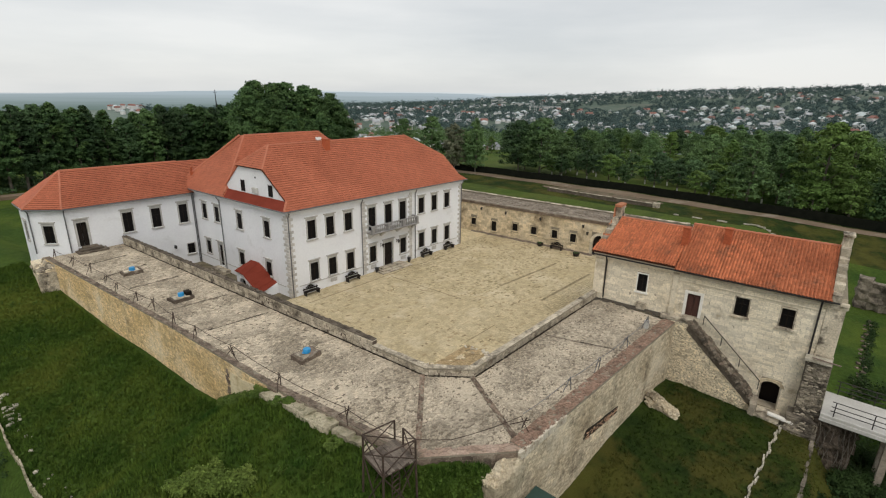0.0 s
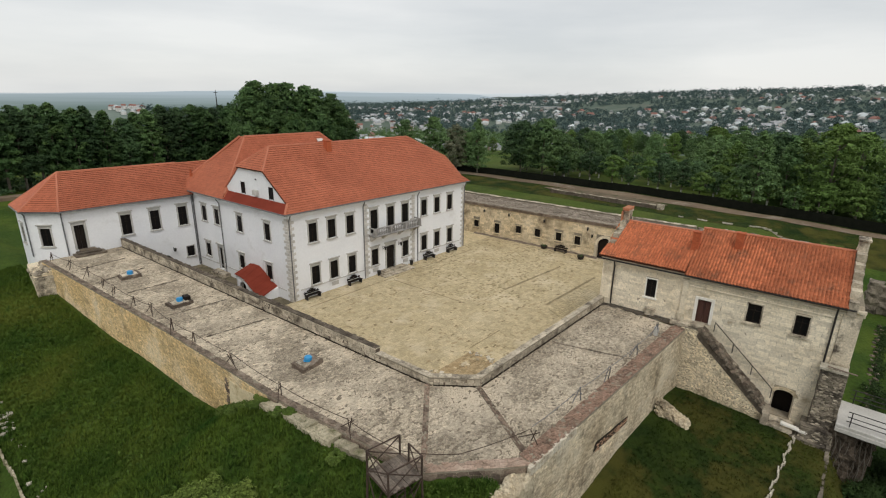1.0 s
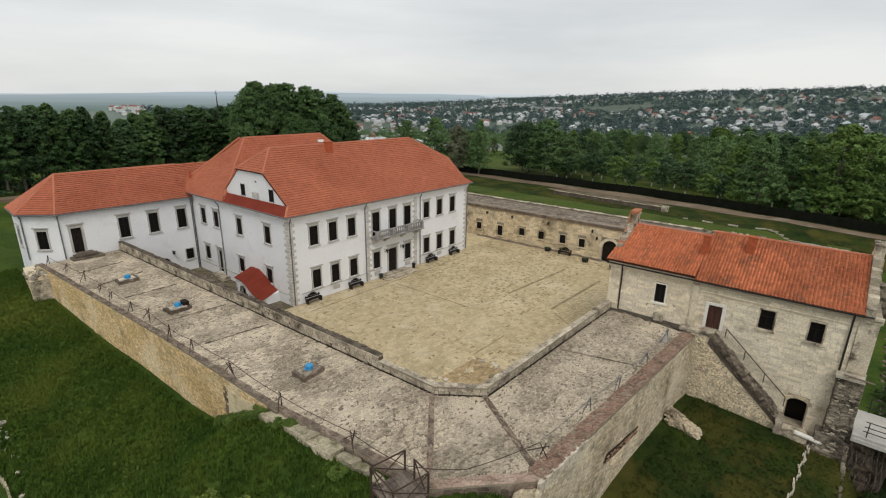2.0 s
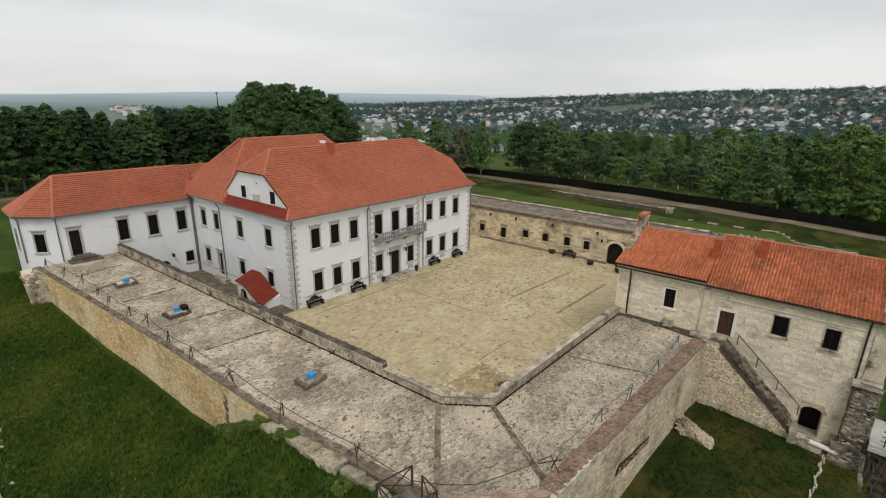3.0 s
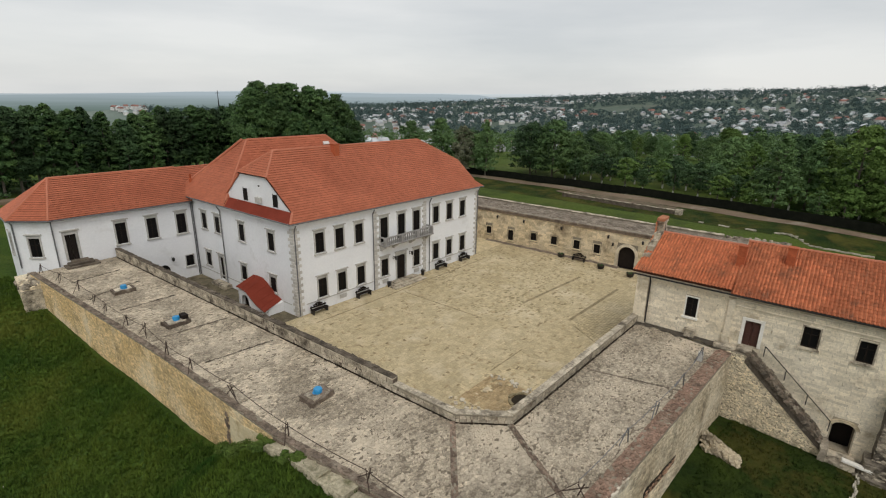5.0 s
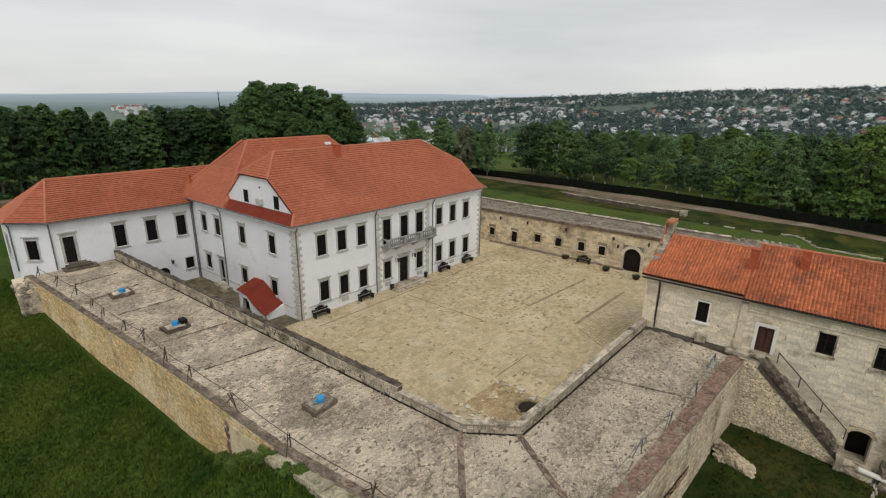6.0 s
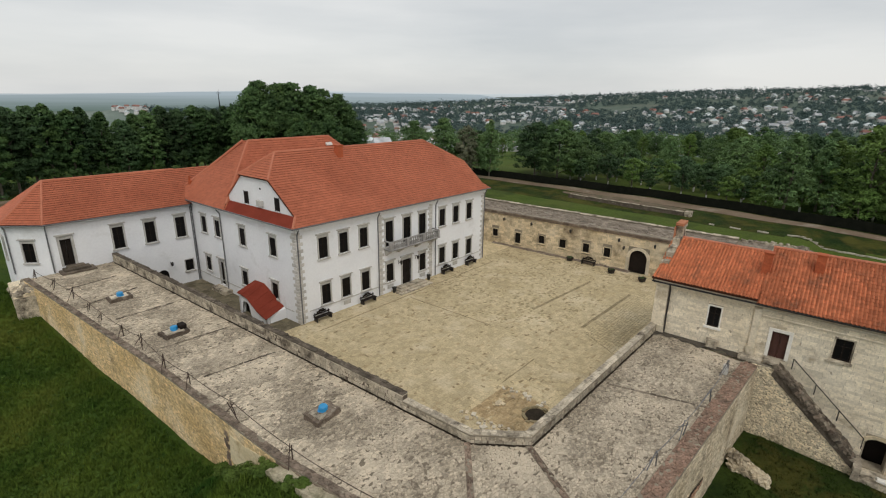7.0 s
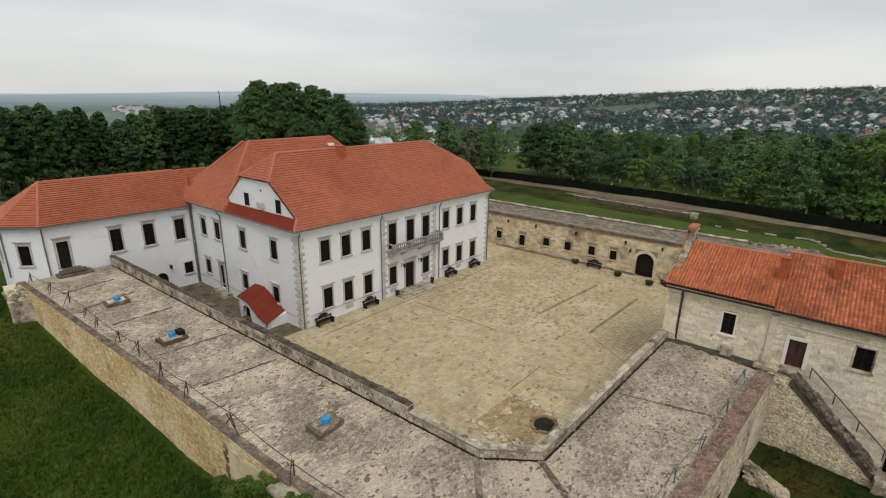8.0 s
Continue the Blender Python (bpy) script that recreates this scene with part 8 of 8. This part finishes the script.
def house_shape(w, d, h, rise, hip):
    bw = boxes((-w / 2, w / 2, -d / 2, d / 2, -3.0, h))
    br = bmesh.new()
    o = 0.5
    e = [br.verts.new(p) for p in ((-w / 2 - o, -d / 2 - o, h), (w / 2 + o, -d / 2 - o, h), (w / 2 + o, d / 2 + o, h), (-w / 2 - o, d / 2 + o, h))]
    t = [br.verts.new((-w / 2 + hip, 0, h + rise)), br.verts.new((w / 2 - hip, 0, h + rise))]
    br.faces.new((e[0], e[1], t[1], t[0]))
    br.faces.new((e[2], e[3], t[0], t[1]))
    br.faces.new((e[1], e[2], t[1]))
    br.faces.new((e[3], e[0], t[0]))
    br.faces.new(e[::-1])
    wins = []
    for side in (-1, 1):
        for x in np.arange(-w / 2 + 1.6, w / 2 - 1, 2.6):
            for z in ((1.0,) if h < 4.5 else (1.0, 3.9)):
                y = side * (d / 2 + 0.03)
                wins.append((x - 0.55, x + 0.55, min(y, y - 0.05 * side), max(y, y - 0.05 * side), z, z + 1.4))
    return bw, br, wins


def house_kind(name, shape, mat_w, mat_r):
    bw, br, wins = house_shape(*shape)
    e = thing("house", (0, 0, -60), name, "house", "town houses")
    part("wall", bw, mat_w, e, m=Matrix.Translation((0, 0, -60)))
    part("roof", br, mat_r, e, m=Matrix.Translation((0, 0, -60)))
    for wn_ in (wins[:2] + wins[-2:]):
        part("window", boxes(wn_), glass, e, m=Matrix.Translation((0, 0, -60)))
    part("chimney", boxes((shape[0] * 0.15, shape[0] * 0.15 + 0.6, 0.4, 1.0, shape[2], shape[2] + shape[3] + 0.7)), wall_brick, e, m=Matrix.Translation((0, 0, -60)))
    return e


kinds = [house_kind("white house with a grey slate roof in the town", (11, 9, 3.6, 3.4, 0.0), wall_white, roof_grey),
         house_kind("white house with a hipped pale tin roof in the town", (10, 10, 4.0, 3.2, 4.5), wall_white, roof_green),
         house_kind("two-storey white house with a red roof in the town", (12, 10, 6.2, 3.8, 0.0), wall_white, roof_red),
         house_kind("brick house with a grey slate roof in the town", (12, 9, 4.2, 3.6, 2.0), wall_brick, roof_grey),
         house_kind("brick house with a red tile roof in the town", (11, 9, 5.6, 3.6, 0.0), wall_brick, roof_red)]
rh = np.random.default_rng(31)
spots = []
first_used = set()
far_boxes = []
tries = 0
while len(spots) < 680 and tries < 14000:
    tries += 1
    deg = 1 + 57 * rh.random()
    az = radians(deg)
    r0 = 320 + 1500 * rh.random() ** 1.3
    x, y = -24 + r0 * math.cos(az), -41 + r0 * math.sin(az)
    dense = deg > 43 and r0 < 1100
    if not dense and noise.noise(Vector((x * 0.0045, y * 0.0045, 1.7))) < -0.06 + (0.10 if r0 > 1100 else 0):
        continue
    if any((x - a) ** 2 + (y - b) ** 2 < (13 + 0.004 * r0) ** 2 for a, b in spots):
        continue
    spots.append((x, y))
    s = 0.58 + 0.36 * rh.random()
    turn = float(180 * rh.random())
    m = Matrix.Translation((x, y, gz(x, y) + 0.3)) @ pose(0, 0, 0, 0, 0, turn) @ Matrix.Diagonal((s * (0.85 + 0.45 * rh.random()), s, s * 1.1, 1))
    if r0 > 760:
        far_boxes.append((m, int(rh.choice(3, p=(0.5, 0.38, 0.12)))))
        continue
    k = int(rh.choice(5, p=(0.38, 0.30, 0.07, 0.18, 0.07)))
    if k in first_used:
        copy_thing(kinds[k], m)
    else:
        kinds[k].matrix_basis = m
        first_used.add(k)
# hamlet on a rise that is shaped to fit the camera's view
for k in range(34):
    az, r0 = radians(71.6 + 2.9 * rh.random()), 1330 + 200 * rh.random()
    x, y = -24 + r0 * math.cos(az), -41 + r0 * math.sin(az)
    far_boxes.append((Matrix.Translation((x, y, gz(x, y) + 0.3)) @ pose(0, 0, 0, 0, 0, float(180 * rh.random())) @ Matrix.Diagonal((0.8, 0.8, 1.0, 1)), (2, 2, 0, 1)[k % 4]))
# the farthest houses, too small to pick apart
bm = bmesh.new()
for m, k in far_boxes:
    bw, br, _ = house_shape(*((11, 9, 3.6, 3.6, 0.0), (12, 10, 4.2, 3.4, 4.5), (12, 9, 5.0, 3.8, 0.0))[k])
    for src_bm, slot_no in ((bw, 0), (br, k + 1)):
        me = bpy.data.meshes.new("far")
        for f in src_bm.faces:
            f.material_index = slot_no
        src_bm.transform(m)
        src_bm.to_mesh(me)
        src_bm.free()
        bm.from_mesh(me)
        bpy.data.meshes.remove(me)
far_town = part("far_houses", bm, wall_white)
for ma in (roof_grey, roof_green, roof_red):
    far_town.data.materials.append(ma)
tagged(far_town, "small pale houses scattered over the far hillside", "houses", kind="stuff")
# long pale halls on the far rise
for x, y, turn, L in ((1010, 560, 60, 70), (1120, 690, 55, 60), (1500, 1060, 50, 90), (1320, 900, 50, 60)):
    e = thing("hall", (x, y, gz(x, y)), "long pale industrial hall beyond the town", "hall", "far halls")
    m = Matrix.Translation((x, y, gz(x, y))) @ pose(0, 0, 0, 0, 0, turn + 60)
    part("wall", boxes((-L / 2, L / 2, -9, 9, -2, 8)), wall_white, e, m=m)
    part("roof", boxes((-L / 2 - 1, L / 2 + 1, -10, 10, 8.01, 9.2)), roof_green, e, m=m)

# trees between the houses and the woods beyond
rw = np.random.default_rng(61)
near_spots = np.array(spots)
cc, rr = [], []
while len(cc) < 8200:
    deg = -4 + 76 * rw.random()
    az = radians(deg)
    r0 = 175 + 1800 * rw.random() ** 1.15
    x, y = -24 + r0 * math.cos(az), -41 + r0 * math.sin(az)
    if r0 < 330:
        continue
    if deg > 42 and deg < 57 and r0 < 420:
        continue
    dens = noise.noise(Vector((x * 0.006, y * 0.006, 8.1)))
    if dens < (-0.28 if r0 < 1500 else -0.6) + (0.2 if 42 < deg < 57 and r0 < 1000 else 0):
        continue
    if np.min((near_spots[:, 0] - x) ** 2 + (near_spots[:, 1] - y) ** 2) < 26:
        continue
    size = 2.6 + 4.4 * rw.random() ** 1.6 + 0.0008 * r0 + (2.5 * rw.random() if r0 > 1450 else 0)
    cc.append((x, y, gz(x, y) + size * 0.75))
    rr.append(size)
cc, rr = np.array(cc), np.array(rr)
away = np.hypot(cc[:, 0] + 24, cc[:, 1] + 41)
# beyond 620 m the crowns take the haze-tinted green
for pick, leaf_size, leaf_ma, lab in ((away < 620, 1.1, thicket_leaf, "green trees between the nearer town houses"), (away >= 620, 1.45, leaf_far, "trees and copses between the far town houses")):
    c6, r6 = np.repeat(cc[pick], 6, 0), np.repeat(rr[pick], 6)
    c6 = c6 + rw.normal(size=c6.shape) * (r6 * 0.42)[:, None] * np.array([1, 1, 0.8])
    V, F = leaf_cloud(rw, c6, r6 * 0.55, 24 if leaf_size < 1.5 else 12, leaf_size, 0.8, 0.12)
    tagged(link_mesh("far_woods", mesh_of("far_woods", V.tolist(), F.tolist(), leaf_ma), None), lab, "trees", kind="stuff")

# undergrowth under the avenue and glimpses of pale buildings behind it
for k, (x, y, w) in enumerate(((-22, 112, 16), (2, 118, 14), (26, 120, 18), (-45, 118, 16))):
    e = thing("shed", (x, y, gz(x, y)), "pale low building behind the avenue", "building", "sheds behind the avenue")
    m = Matrix.Translation((x, y, gz(x, y))) @ pose(0, 0, 0, 0, 0, 5 * k)
    part("wall", boxes((-w / 2, w / 2, -4, 4, -1, 3.6)), wall_white, e, m=m)
    part("roof", boxes((-w / 2 - 0.4, w / 2 + 0.4, -4.4, 4.4, 3.61, 4.1)), roof_grey, e, m=m)
mx, my = 76.4, 176.8
zb = gz(mx, my)
e = thing("radio_mast", (mx, my, zb), "thin lattice radio mast beyond the trees", "mast")
part("mast", tubes([((mx + a, my + b, zb - 1), (mx, my, 19.6)) for a, b in ((0.7, 0), (-0.35, 0.6), (-0.35, -0.6))], 0.1, 5), iron, e)
part("aerial", tubes([((mx - 0.8, my, 18.6), (mx + 0.8, my, 18.6))], 0.1, 5), iron, e)

# glowing backdrop sheets with the haze of plain and horizon in their colour
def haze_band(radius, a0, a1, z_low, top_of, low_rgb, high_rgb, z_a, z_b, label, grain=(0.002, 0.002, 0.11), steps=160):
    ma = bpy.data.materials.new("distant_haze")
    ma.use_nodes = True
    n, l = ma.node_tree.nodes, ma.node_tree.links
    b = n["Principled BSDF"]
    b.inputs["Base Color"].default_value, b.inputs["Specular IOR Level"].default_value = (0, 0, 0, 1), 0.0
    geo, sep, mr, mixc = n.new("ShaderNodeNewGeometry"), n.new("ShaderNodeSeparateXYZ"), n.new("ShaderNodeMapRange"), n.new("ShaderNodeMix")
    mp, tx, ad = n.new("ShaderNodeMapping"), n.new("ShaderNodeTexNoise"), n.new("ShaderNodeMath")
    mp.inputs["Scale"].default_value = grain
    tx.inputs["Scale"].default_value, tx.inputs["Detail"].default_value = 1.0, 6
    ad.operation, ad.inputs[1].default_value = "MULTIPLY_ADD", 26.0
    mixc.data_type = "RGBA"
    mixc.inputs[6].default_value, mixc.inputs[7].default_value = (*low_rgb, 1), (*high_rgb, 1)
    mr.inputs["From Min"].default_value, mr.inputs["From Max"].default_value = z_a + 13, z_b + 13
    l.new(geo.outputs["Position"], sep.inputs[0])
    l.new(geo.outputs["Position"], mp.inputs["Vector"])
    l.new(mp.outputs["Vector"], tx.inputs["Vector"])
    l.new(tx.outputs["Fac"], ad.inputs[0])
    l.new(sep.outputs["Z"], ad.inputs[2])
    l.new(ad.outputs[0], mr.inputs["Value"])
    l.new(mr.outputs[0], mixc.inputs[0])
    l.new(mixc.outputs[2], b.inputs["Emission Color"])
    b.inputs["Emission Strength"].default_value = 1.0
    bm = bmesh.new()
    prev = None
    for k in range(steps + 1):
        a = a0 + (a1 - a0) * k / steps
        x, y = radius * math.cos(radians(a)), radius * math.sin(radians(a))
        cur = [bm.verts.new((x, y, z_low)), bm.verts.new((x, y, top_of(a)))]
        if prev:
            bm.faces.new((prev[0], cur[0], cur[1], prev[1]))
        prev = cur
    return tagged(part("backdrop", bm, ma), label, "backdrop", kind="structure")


haze_band(1950, 32, 130, -120, lambda a: 17.0 - 26 * float(smooth(38, 32, a)) - 21 * float(smooth(60, 86, a)) + 1.5 * noise.noise(Vector((a * 0.3, 1, 2))), (0.15, 0.205, 0.185), (0.41, 0.485, 0.53), -46, 8, "glowing backdrop of hazy blue-grey fields on the far plain")
haze_band(4300, -25, 130, -260, lambda a: 24 - 48 * float(smooth(55, 86, a)) + 6 * noise.noise(Vector((a * 0.2, 1, 2))), (0.34, 0.41, 0.45), (0.66, 0.71, 0.73), -60, 26, "glowing backdrop of the hazy blue-grey horizon")
